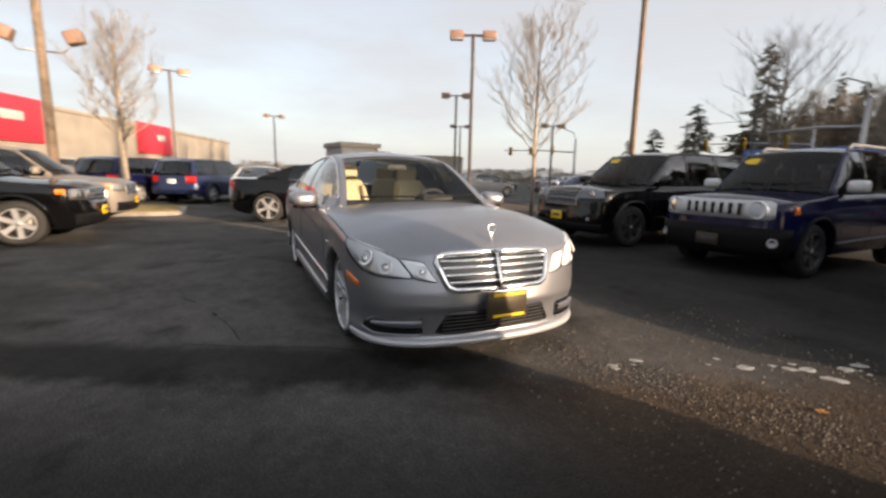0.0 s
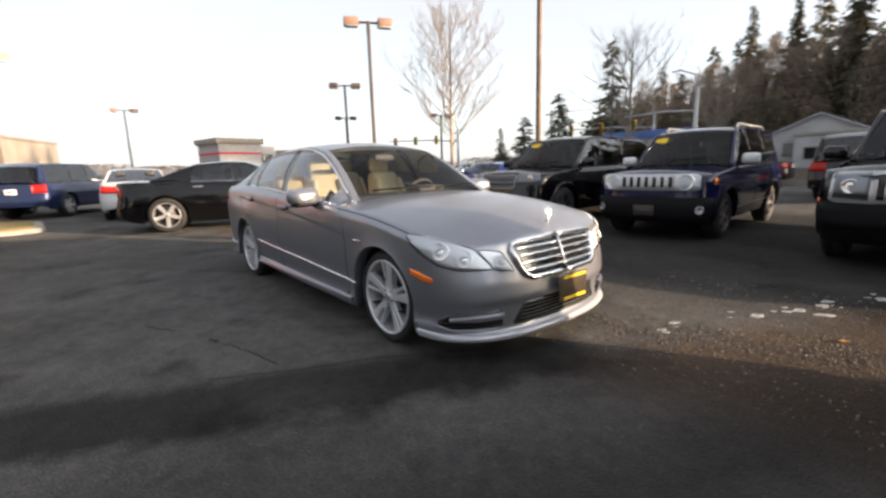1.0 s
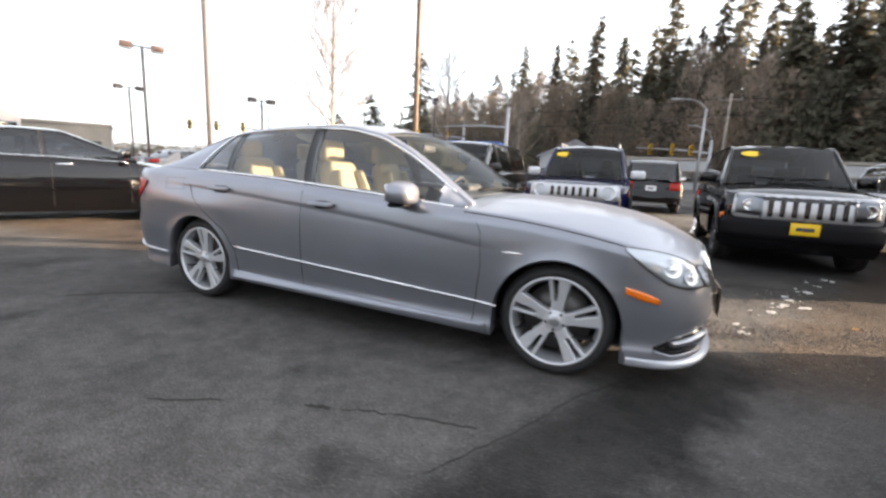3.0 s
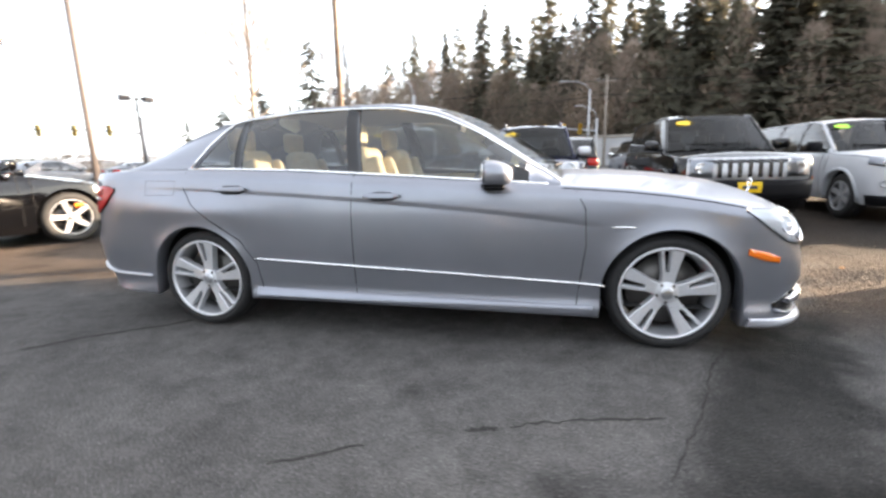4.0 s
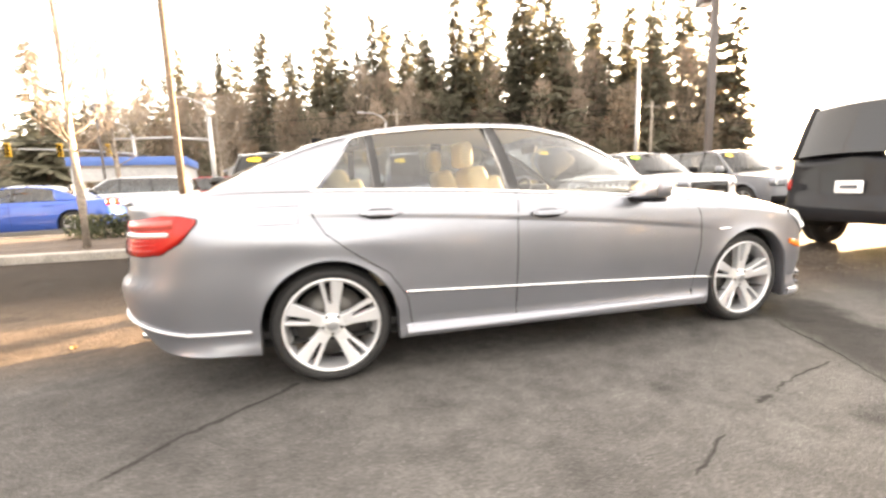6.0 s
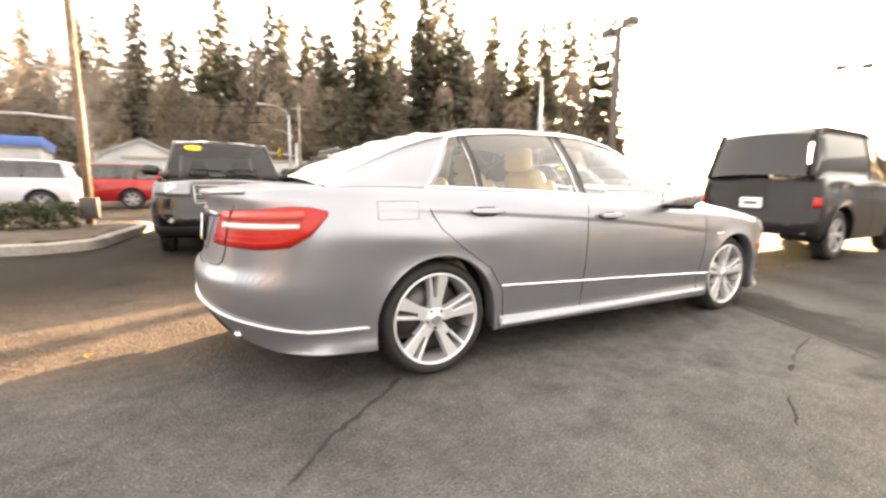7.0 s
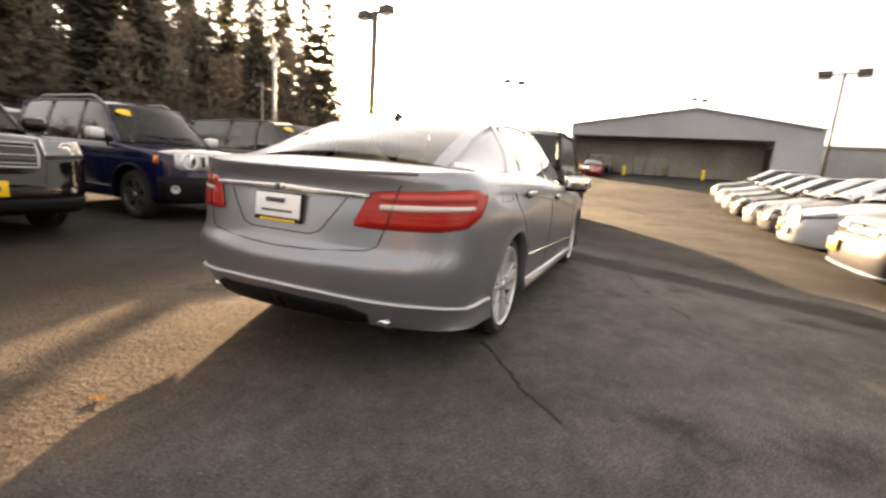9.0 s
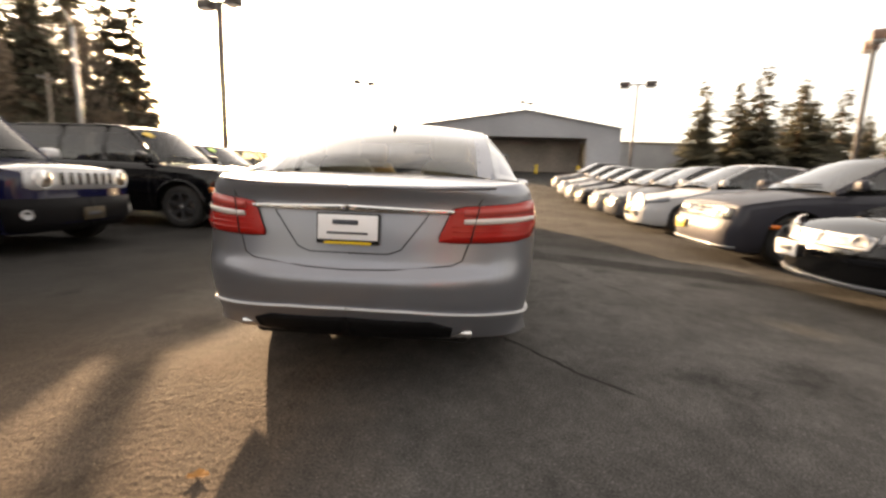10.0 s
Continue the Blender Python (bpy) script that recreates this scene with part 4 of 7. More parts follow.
def saloon_side(sg):
    """Gaps, mouldings, handles and window chrome of one side."""
    path = [(SX(x), hsh.top(SX(x)) - 0.012) for x in (1.76, 1.6, 1.4, 1.2, 1.0, 0.86)]
    part("hood_gap", hsh.line(path, 0.0040, -0.001, sg, 5), M_WELL, hero)
    for pts in ([(0.93, 0.90), (0.98, 0.80), (0.99, 0.60), (0.97, 0.42), (0.95, 0.24)], [(-0.345, 1.0), (-0.355, 0.80), (-0.36, 0.5), (-0.36, 0.25)], [(-1.50, 1.03), (-1.50, 0.93), (-1.44, 0.83), (-1.30, 0.72), (-1.12, 0.60), (-1.02, 0.45), (-1.0, 0.26)]):
        part("door_gap", hsh.line([(SX(x), z) for x, z in pts], 0.0034, -0.001, sg, 5), M_WELL, hero)
    if sg < 0:
        part("fuel_flap", hsh.line([(SX(-1.57), 0.98), (SX(-1.57), 0.89), (SX(-1.79), 0.89), (SX(-1.79), 0.98), (SX(-1.57), 0.98)], 0.0013, 0.0, sg, 4), M_WELL, hero)
    part("side_moulding", hsh.line([(SX(1.10), 0.375), (SX(0.2), 0.425), (SX(-1.03), 0.485)], 0.011, 0.002, sg, 6, 0.05, 0.7), M_CHROME, hero)
    s0, s1 = SX(1.04), SX(-1.04)
    part("sill_skirt", hsh.patch([s0, s1], [0.19, 0.235], [0.255, 0.295], 4, 0.012, sg, 0.03), M_SILVER, hero)
    for x, z in ((-0.16, 0.875), (-1.15, 0.92)):
        s = SX(x)
        cup = part("handle_cup", hsh.patch([s - 0.10, s - 0.05, s + 0.05, s + 0.10], [z - 0.006, z - 0.028, z - 0.028, z - 0.006], [z + 0.006, z + 0.026, z + 0.026, z + 0.006], 4, 0.003, sg, 0.004), M_WELL, hero)
        part("door_handle", hsh.patch([s - 0.11, s - 0.07, s + 0.07, s + 0.11], [z - 0.002, z - 0.012, z - 0.012, z - 0.002], [z + 0.010, z + 0.020, z + 0.020, z + 0.010], 4, 0.032, sg, 0.018), M_SILVER, cup)
    s = SX(1.18)
    part("wing_badge", hsh.patch([s - 0.06, s, s + 0.06], [0.70, 0.695, 0.70], [0.705, 0.71, 0.705], 2, 0.004, sg, 0.004), M_CHROME, hero)
    for v, nm in ((0.015, "belt_chrome"), (0.945, "roof_chrome")):
        xs = np.linspace(-1.50 + (0.24 if v > 0.5 else 0), 0.78 if v < 0.5 else 0.74, 40)
        pts = [hcb.side(x, v, 0.006) for x in xs]
        if v > 0.5:
            pts = [hcb.side(-1.48, 0.02, 0.006), hcb.side(-1.44, 0.25, 0.006), hcb.side(-1.38, 0.55, 0.006), hcb.side(-1.32, 0.8, 0.006)] + pts
        part(nm, tube([(p.x, p.y * sg, p.z) for p in pts], 0.008, 6), M_CHROME, hero)


def saloon_head(sg):
    """Two joined lamps with clear lenses, bowls and a bright eye; marker and side intake below."""
    for ss, lo, hi, bowls in (([0.60, 0.712, 0.83, 0.945, 1.075, 1.19], [0.592, 0.590, 0.597, 0.622, 0.698, 0.788], [0.600, 0.712, 0.754, 0.778, 0.797, 0.803], ((0.79, 0.660, 0.048), (0.94, 0.708, 0.050))),
                              ([0.445, 0.53, 0.59, 0.685], [0.566, 0.574, 0.590, 0.700], [0.573, 0.690, 0.700, 0.708], ((0.545, 0.630, 0.036),))):
        hl = part("headlamp", hsh.patch(ss, lo, hi, 6, 0.001, sg, 0.02, 24), M_LAMPIN, hero)
        for sc, zc, r in bowls:
            p, pn = hsh.at(sc, zc, 0.001), hsh.plan(sc)
            d = Vector((pn[2], pn[3], 0.42)).normalized()
            v, f = lathe([(0.001, 0.010), (r * 0.40, 0.008), (r * 0.55, 0.0), (r * 0.80, 0.001), (r * 0.95, 0.007), (r * 1.05, 0.008), (r * 1.12, 0.0)], 24, "z")
            q = d.to_track_quat("Z", "Y").to_matrix()
            pj = part("projector", ([Vector((w.x, w.y * sg, w.z)) for w in [q @ Vector(u) + p for u in v]], f), M_LAMPIN, hl)
            v, f = lathe([(0.001, 0.011), (r * 0.30, 0.010), (r * 0.42, 0.006)], 16, "z")
            part("bulb_eye", ([Vector((w.x, w.y * sg, w.z)) for w in [q @ Vector(u) + p for u in v]], f), M_CHROME, pj)
        part("lamp_lens", hsh.patch(ss, lo, hi, 6, 0.012, sg, 0.012, 24), M_LENS, hl)
        part("lamp_gap", hsh.line(outline(ss, lo, hi), 0.0019, 0.003, sg, 5), M_WELL, hl)
    part("side_marker", hsh.patch([0.99, 1.08, 1.165], [0.516, 0.530, 0.560], [0.546, 0.578, 0.594], 3, 0.005, sg, 0.02), M_AMBER, hero)
    ss, lo, hi = [0.535, 0.60, 0.875, 0.98], [0.236, 0.233, 0.236, 0.262], [0.345, 0.348, 0.338, 0.285]
    it = part("side_intake", hsh.patch(ss, lo, hi, 3, 0.003, sg, 0.02), M_GLOSSBLACK, hero)
    part("intake_blade", hsh.patch([0.54, 0.715, 0.885], [0.287, 0.284, 0.288], [0.322, 0.318, 0.306], 3, 0.030, sg, 0.03), M_SILVER, it)
    part("intake_lip", hsh.line([(0.98, 0.258), (0.875, 0.230), (0.555, 0.226)], 0.008, 0.008, sg, 6), M_SILVER, it)


def saloon_tail(sg):
    """Wedge tail lamp that is parted by the lid gap, bumper strip and tail pipe."""
    ss = [TOT + o for o in (-1.19, -1.11, -1.01, -0.86, -0.57, -0.505, -0.435)]
    lo, hi = [0.918, 0.828, 0.772, 0.757, 0.757, 0.758, 0.764], [0.935, 0.953, 0.955, 0.940, 0.925, 0.915, 0.785]
    tl = part("tail_lamp", hsh.patch(ss, lo, hi, 6, 0.010, sg, 0.02, 36), M_TAIL, hero)
    part("clear_band", hsh.patch([TOT - 1.06, TOT - 0.70, TOT - 0.56], [0.858, 0.845, 0.846], [0.878, 0.872, 0.868], 2, 0.015, sg, 0.010), M_TAILW, tl)
    part("pale_lens", hsh.patch([TOT - 1.08, TOT - 0.86, TOT - 0.56], [0.895, 0.888, 0.880], [0.938, 0.928, 0.912], 2, 0.0125, sg, 0.006), M_TAILP, tl)
    for zz in (0.785, 0.81, 0.833):
        part("lens_rib", hsh.line([(TOT - 0.98, zz + 0.008), (TOT - 0.86, zz), (TOT - 0.50, zz)], 0.004, 0.009, sg, 5), M_TAIL, tl)
    part("lamp_gap", hsh.line(outline(ss, lo, hi), 0.0035, 0.004, sg, 5), M_WELL, tl)
    part("lid_gap", hsh.line([(TOT - 0.70, 1.012), (TOT - 0.645, 0.935), (TOT - 0.59, 0.757), (TOT - 0.555, 0.675), (TOT - 0.50, 0.652), (TOT - 0.21, 0.630), (TOT, 0.624)], 0.0035, 0.0, sg, 5), M_WELL, hero)
    part("lamp_split", hsh.line([(TOT - 0.645, 0.930), (TOT - 0.592, 0.760)], 0.0035, 0.0125, sg, 5), M_WELL, tl)
    part("bumper_strip", hsh.line([(SX(-1.84), 0.345), (SX(-2.15), 0.358)], 0.015, 0.004, sg, 6, 0.05, 0.6), M_BRIGHT, hero)
    part("rear_blade", hsh.line([(SX(-2.15), 0.358), (TOT - 0.80, 0.396), (TOT - 0.55, 0.418), (TOT - 0.28, 0.440), (TOT, 0.446)], 0.015, 0.004, sg, 6, 0.05, 0.5), M_BRIGHT, hero)
    part("diffuser", hsh.patch([TOT - 0.52, TOT - 0.40, TOT], [0.285, 0.285, 0.285], [0.345, 0.385, 0.40], 3, 0.004, sg, 0.03), M_BLACK, hero)
    ex = hsh.at(TOT - 0.55, 0.33, -0.02)
    part("tail_pipe", box_bm(0.12, 0.16, 0.040, 0.014, (ex.x + 0.06, sg * ex.y, 0.300)), M_CHROME, hero)


def saloon_mirror(sg):
    s = SX(0.50)
    p = hsh.at(s, 0.95)
    v, f = pod(0.16, 0.255, 0.135, 0.55)
    v = [(a, b, c * (1 - 0.12 * sg * b / 0.13) - 0.10 * max(0.0, a)) for a, b, c in v]
    m = part("wing_mirror", (v, f), M_SILVER, hero)
    m.matrix_local = pose(p.x - 0.01, sg * (p.y + 0.125), 1.0, 0, 0, sg * -10)
    part("mirror_glass", box_bm(0.006, 0.20, 0.10, 0.002, (-0.061, 0, 0)), M_CHROME, m)
    part("mirror_foot", box_bm(0.11, 0.24, 0.03, 0.013, (0.0, -sg * 0.035, -0.070)), M_BLACK, m)
    part("mirror_repeater", box_bm(0.014, 0.11, 0.012, 0.005, (0.082, 0.02 * sg, -0.016)), M_AMBER, m)
    # dark sail piece at the foot of the pillar
    part("mirror_sail", hcb.side_slab(0.58, 0.68, 0.03, 0.55, sg, 3, 4, 0.004, 0.0, 0.0, 0.012), M_GLOSSBLACK, hero)


for sg in (1, -1):
    saloon_side(sg)
    saloon_head(sg)
    saloon_tail(sg)
    saloon_mirror(sg)
# grille
g1, g0 = s_front(0.44), s_front(0.36)
gr = part("grille", both(lambda sg: hsh.patch([0, g0, g1], [0.515, 0.515, 0.62], [0.735, 0.73, 0.705], 4, 0.004, sg, 0.012, 14)), M_GLOSSBLACK, hero)
part("grille_frame", both(lambda sg: hsh.line([(0, 0.508), (g0 - 0.04, 0.512), (g0 + 0.01, 0.535), (g1 + 0.005, 0.69), (g1 - 0.01, 0.715), (g1 - 0.06, 0.730), (0, 0.742)], 0.020, 0.010, sg, 8)), M_CHROME, gr)
for k, zz in enumerate((0.560, 0.605, 0.650, 0.692)):
    e_ = g0 + (g1 - g0) * (zz - 0.515) / 0.21
    part("grille_blade", both(lambda sg: hsh.patch([0, e_], [zz - 0.006, zz - 0.006], [zz + 0.006, zz + 0.006], 2, 0.014, sg, 0.010)), M_CHROME, gr)
part("grille_spine", both(lambda sg: hsh.patch([0, 0.011], [0.515, 0.515], [0.735, 0.735], 5, 0.032, sg, 0.028, 2)), M_CHROME, gr)
# hood ornament: a plain ring on a stalk
p0 = Vector((2.135, 0, 0.815))
orn = part("hood_ornament", tube([p0 + Vector((0.012, 0.029 * math.sin(a), 0.068 + 0.029 * math.cos(a))) for a in [2 * math.pi * k / 20 for k in range(20)]], 0.004, 6, True), M_CHROME, hero)
part("ornament_stalk", tube([p0, p0 + Vector((0.006, 0, 0.02)), p0 + Vector((0.011, 0, 0.04))], [0.014, 0.007, 0.005], 8), M_CHROME, orn)
# lower centre intake, lip and plate
c1 = 0.45
ci = part("centre_intake", both(lambda sg: hsh.patch([0, 0.37, c1], [0.215, 0.218, 0.228], [0.368, 0.368, 0.245], 4, 0.003, sg, 0.02)), M_GLOSSBLACK, hero)
for k in range(6):
    zz = 0.232 + 0.024 * k
    part("intake_mesh_bar", both(lambda sg: hsh.line([(0, zz), (c1 - 0.05, zz)], 0.004, 0.006, sg, 4)), M_DASH, ci)
part("front_lip", both(lambda sg: hsh.patch([0, 0.5, 0.8, SX(1.83)], [0.150, 0.152, 0.158, 0.165], [0.192, 0.196, 0.200, 0.214], 4, 0.016, sg, 0.05, 30)), M_LIP, hero)
fp = plate(hero, (2.335, 0.022, 0.405), 90, 0, 0.305, 0.178, M_BRONZE, "plate_holder", False, "dark dealer plate with yellow bands")
part("yellow_band", box_bm(0.24, 0.006, 0.020, 0.003, (0.015, -0.007, 0.070)), M_YELLOW, fp)
part("yellow_band", box_bm(0.24, 0.006, 0.020, 0.003, (0.015, -0.007, -0.070)), M_YELLOW, fp)
# boot lid
part("lid_chrome", both(lambda sg: hsh.patch([TOT - 0.51, TOT - 0.1, TOT], [0.893, 0.890, 0.890], [0.908, 0.920, 0.924], 3, 0.018, sg, 0.02)), M_CHROME, hero)
part("plate_recess", both(lambda sg: hsh.line([(TOT, 0.700), (TOT - 0.19, 0.700), (TOT - 0.25, 0.720), (TOT - 0.385, 0.885)], 0.0032, 0.0, sg, 5)), M_WELL, hero)
pl = plate(hero, (hsh.at(TOT, 0.81, 0.014).x, 0.0, 0.812), -90, -5, 0.295, 0.142, M_WELL, "plate_frame", False)
part("number_plate", box_bm(0.280, 0.008, 0.115, 0.003, (0, -0.008, 0.006)), M_PLATEW, pl, "white dealer plate with a blue-grey bar")
part("writing_bar", box_bm(0.12, 0.004, 0.022, 0.001, (-0.01, -0.014, 0.03)), M_INK, pl)
part("writing_bar", box_bm(0.19, 0.004, 0.010, 0.001, (0.0, -0.014, -0.02)), M_MIDGREY, pl)
part("yellow_edge", box_bm(0.22, 0.006, 0.012, 0.002, (0, -0.008, -0.066)), M_YELLOW, pl)
part("boot_lip", both(lambda sg: hsh.line([(TOT - 0.74, hsh.top(TOT - 0.74) - 0.006), (TOT - 0.4, hsh.top(TOT - 0.4) - 0.004), (TOT, hsh.top(TOT) - 0.004)], 0.014, 0.004, sg, 8, 0.05, 0.7)), M_SILVER, hero)
part("muffler", box_bm(0.50, 1.15, 0.14, 0.04, (-2.08, 0, 0.275), 3), M_WELL, hero)
# fin aerial, wipers
part("roof_fin", ([(-1.34, -0.012, 1.385), (-1.34, 0.012, 1.385), (-1.47, 0.018, 1.34), (-1.47, -0.018, 1.34), (-1.445, 0, 1.408), (-1.475, 0, 1.405)], [(0, 4, 3), (1, 2, 4), (4, 5, 3), (4, 2, 5), (3, 5, 2), (0, 1, 4), (0, 3, 2, 1)], False), M_BLACK, hero)
for y0, y1 in ((0.05, 0.60), (-0.55, 0.0)):
    pts = []
    for k in range(9):
        y = y0 + (y1 - y0) * k / 8
        x = 0.84 - 0.10 * abs(y) - 0.02 * k / 8
        b = hcb.rail(x)
        p = hcb.over(x, 1 - abs(y) / b.y, 0.018)
        pts.append((p.x, y, p.z))
    part("wiper", tube(pts, 0.008, 5), M_BLACK, hero)

# ---- ground and setting ----


def ground_z(x, y):
    """The lot is level, and climbs gently towards the far hall."""
    return 0.055 * max(0.0, min(x, 60.0) - 11.0) * min(1.0, max(0.0, (x - 11.0) / 12.0) + 0.2) if x > 11 else 0.0


def asphalt():
    m = bpy.data.materials.new("asphalt")
    m.use_nodes = True
    n, l = m.node_tree.nodes, m.node_tree.links
    p = n["Principled BSDF"]
    tc = n.new("ShaderNodeTexCoord")
    pos = tc.outputs["Object"]

    def nz(scale, detail=6, rough=0.6):
        t = n.new("ShaderNodeTexNoise")
        t.inputs["Scale"].default_value, t.inputs["Detail"].default_value, t.inputs["Roughness"].default_value = scale, detail, rough
        l.new(pos, t.inputs["Vector"])
        return t.outputs["Fac"]

    def rng(v, a, b, c, d):
        r = n.new("ShaderNodeMapRange")
        for k, q in zip(("From Min", "From Max", "To Min", "To Max"), (a, b, c, d)):
            r.inputs[k].default_value = q
        l.new(v, r.inputs["Value"])
        return r.outputs[0]

    def mth(op, a, b):
        q = n.new("ShaderNodeMath")
        q.operation = op
        for i, v in enumerate((a, b)):
            if isinstance(v, (int, float)):
                q.inputs[i].default_value = v
            else:
                l.new(v, q.inputs[i])
        return q.outputs[0]

    big, mid, fine = nz(0.35, 5), nz(2.2, 8, 0.7), nz(90, 3)
    sep = n.new("ShaderNodeSeparateXYZ")
    l.new(pos, sep.inputs[0])
    # a darker sealed seam that runs aslant past the nose of the car
    a = radians(66)
    across = mth("ADD", mth("MULTIPLY", sep.outputs[0], math.sin(a)), mth("MULTIPLY", sep.outputs[1], -math.cos(a)))
    off = mth("ABSOLUTE", mth("SUBTRACT", mth("ADD", across, mth("MULTIPLY", mid, 0.5)), 2.45), 0)
    seam = rng(off, 0.20, 0.37, 0.36, 1.0)
    ended = rng(mth("ADD", sep.outputs[1], mth("MULTIPLY", mid, 0.5)), 0.05, 0.5, 0.0, 1.0)
    seam = mth("MAXIMUM", seam, ended)
    v = mth("MULTIPLY", rng(big, 0.35, 0.65, 0.72, 1.22), rng(mid, 0.35, 0.65, 0.76, 1.2))
    v = mth("MULTIPLY", v, rng(fine, 0.35, 0.7, 0.62, 1.42))
    v = mth("MULTIPLY", v, seam)
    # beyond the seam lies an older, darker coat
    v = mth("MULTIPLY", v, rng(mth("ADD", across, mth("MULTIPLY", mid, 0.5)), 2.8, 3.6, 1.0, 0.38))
    # the strip in front of and under the parked row is darker, with an uneven edge
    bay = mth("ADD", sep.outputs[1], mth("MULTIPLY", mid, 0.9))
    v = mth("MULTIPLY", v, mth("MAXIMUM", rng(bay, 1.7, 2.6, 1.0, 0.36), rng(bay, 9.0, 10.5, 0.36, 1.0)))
    # scattered dark stains
    v = mth("MULTIPLY", v, rng(nz(1.3, 5, 0.62), 0.57, 0.68, 1.0, 0.55))
    v = mth("MULTIPLY", v, rng(nz(0.62, 4, 0.55), 0.52, 0.63, 1.0, 0.72))
    vor = n.new("ShaderNodeTexVoronoi")
    vor.inputs["Scale"].default_value = 75
    l.new(pos, vor.inputs["Vector"])
    stone = mth("MULTIPLY", rng(vor.outputs["Distance"], 0.05, 0.26, 2.1, 0.90), rng(nz(11, 5, 0.7), 0.35, 0.65, 0.86, 1.16))
    v = mth("MULTIPLY", v, stone)
    col = n.new("ShaderNodeMix")
    col.data_type, col.blend_type = "RGBA", "MULTIPLY"
    col.inputs["Factor"].default_value = 1
    # loose brown gravel lies on the ground ahead of the car
    heap = mth("ADD", mth("MULTIPLY", mid, 1.2), mth("SUBTRACT", across, 2.75))
    gravel = mth("MULTIPLY", rng(heap, 0.0, 0.35, 0.0, 1.0), mth("MULTIPLY", rng(across, 5.2, 5.8, 1.0, 0.0), rng(sep.outputs[1], -0.6, 0.2, 0.0, 1.0)))
    # and brown grit lies behind the car too
    gx = mth("ADD", sep.outputs[0], mth("MULTIPLY", mid, 1.0))
    gy = mth("ADD", sep.outputs[1], mth("MULTIPLY", mid, 0.8))
    grit = mth("MULTIPLY", mth("MULTIPLY", rng(gx, -1.8, -0.6, 0.85, 0.0), rng(gx, -7.5, -6.0, 0.0, 1.0)), rng(gy, 0.0, 0.6, 0.0, 1.0))
    gravel = mth("MAXIMUM", gravel, grit)
    tone = n.new("ShaderNodeMix")
    tone.data_type = "RGBA"
    tone.inputs["A"].default_value = (0.101, 0.097, 0.093, 1)
    tone.inputs["B"].default_value = (0.082, 0.060, 0.044, 1)
    l.new(gravel, tone.inputs["Factor"])
    l.new(tone.outputs["Result"], col.inputs["A"])
    pebble = n.new("ShaderNodeTexVoronoi")
    pebble.inputs["Scale"].default_value = 34
    l.new(pos, pebble.inputs["Vector"])
    p.inputs["Specular IOR Level"].default_value = 0.12
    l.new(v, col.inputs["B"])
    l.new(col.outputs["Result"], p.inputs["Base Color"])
    l.new(rng(mid, 0.3, 0.7, 0.85, 1.0), p.inputs["Roughness"])
    b = n.new("ShaderNodeBump")
    b.inputs["Strength"].default_value, b.inputs["Distance"].default_value = 0.8, 0.02
    lump = mth("MULTIPLY", gravel, mth("MULTIPLY", pebble.outputs["Distance"], 0.9))
    l.new(mth("ADD", mth("ADD", fine, mth("MULTIPLY", mid, 0.8)), lump), b.inputs["Height"])
    l.new(b.outputs[0], p.inputs["Normal"])
    return m


M_ASPHALT = asphalt()
M_CONCRETE = mat("kerb_concrete", (0.23, 0.215, 0.195), 0.85, grain=0.25, scale=40, stain=0.3, stain_scale=3, bump=0.4)
M_MULCH = mat("bark_mulch", (0.06, 0.04, 0.028), 0.95, grain=0.5, scale=30, stain=0.3, stain_scale=4, bump=1.0)
M_WOOD = mat("weathered_pole_wood", (0.15, 0.11, 0.08), 0.85, grain=0.3, scale=18, stain=0.3, stain_scale=2, bump=0.6)
M_BARK = mat("grey_bark", (0.22, 0.185, 0.155), 0.9, grain=0.3, scale=25, stain=0.3, stain_scale=4, bump=0.6)


def leafy(name, color, through_amount, **kw):
    """A thin leaf surface that lets some light through."""
    m = mat(name, color, 0.8, **kw)
    n, l = m.node_tree.nodes, m.node_tree.links
    p = n["Principled BSDF"]
    tr = n.new("ShaderNodeBsdfTranslucent")
    if p.inputs["Base Color"].is_linked:
        l.new(p.inputs["Base Color"].links[0].from_socket, tr.inputs[0])
    mx = n.new("ShaderNodeMixShader")
    mx.inputs[0].default_value = through_amount
    l.new(p.outputs[0], mx.inputs[1])
    l.new(tr.outputs[0], mx.inputs[2])
    l.new(mx.outputs[0], n["Material Output"].inputs[0])
    return m


M_CBARK = mat("conifer_bark", (0.17, 0.115, 0.08), 0.95, grain=0.3, scale=5, stain=0.3, stain_scale=1, bump=0.6)
M_NEEDLE = leafy("conifer_needles", (0.130, 0.121, 0.086), 0.5, grain=0.4, scale=2, stain=0.35, stain_scale=0.3, rand=0.35)
M_BROWNLEAF = leafy("brown_brush", (0.19, 0.145, 0.105), 0.4, grain=0.4, scale=2, stain=0.3, stain_scale=0.4, rand=0.3)
M_TWIGS = mat("bare_twigs", (0.25, 0.195, 0.155), 0.9, grain=0.3, scale=3, rand=0.3)
M_SHRUB = mat("shrub_leaves", (0.030, 0.040, 0.016), 0.8, grain=0.4, scale=20, stain=0.3, stain_scale=3)
M_STEEL = mat("galvanised_steel", (0.34, 0.34, 0.35), 0.5, 0.6, grain=0.1, scale=10, stain=0.15, stain_scale=1)
M_LAMPPOST = mat("brown_painted_steel", (0.06, 0.05, 0.048), 0.5, 0.2, grain=0.1, scale=10, stain=0.15, stain_scale=1)
M_LAMPHEAD = mat("tan_lamp_housing", (0.22, 0.13, 0.095), 0.5, grain=0.1, scale=8)
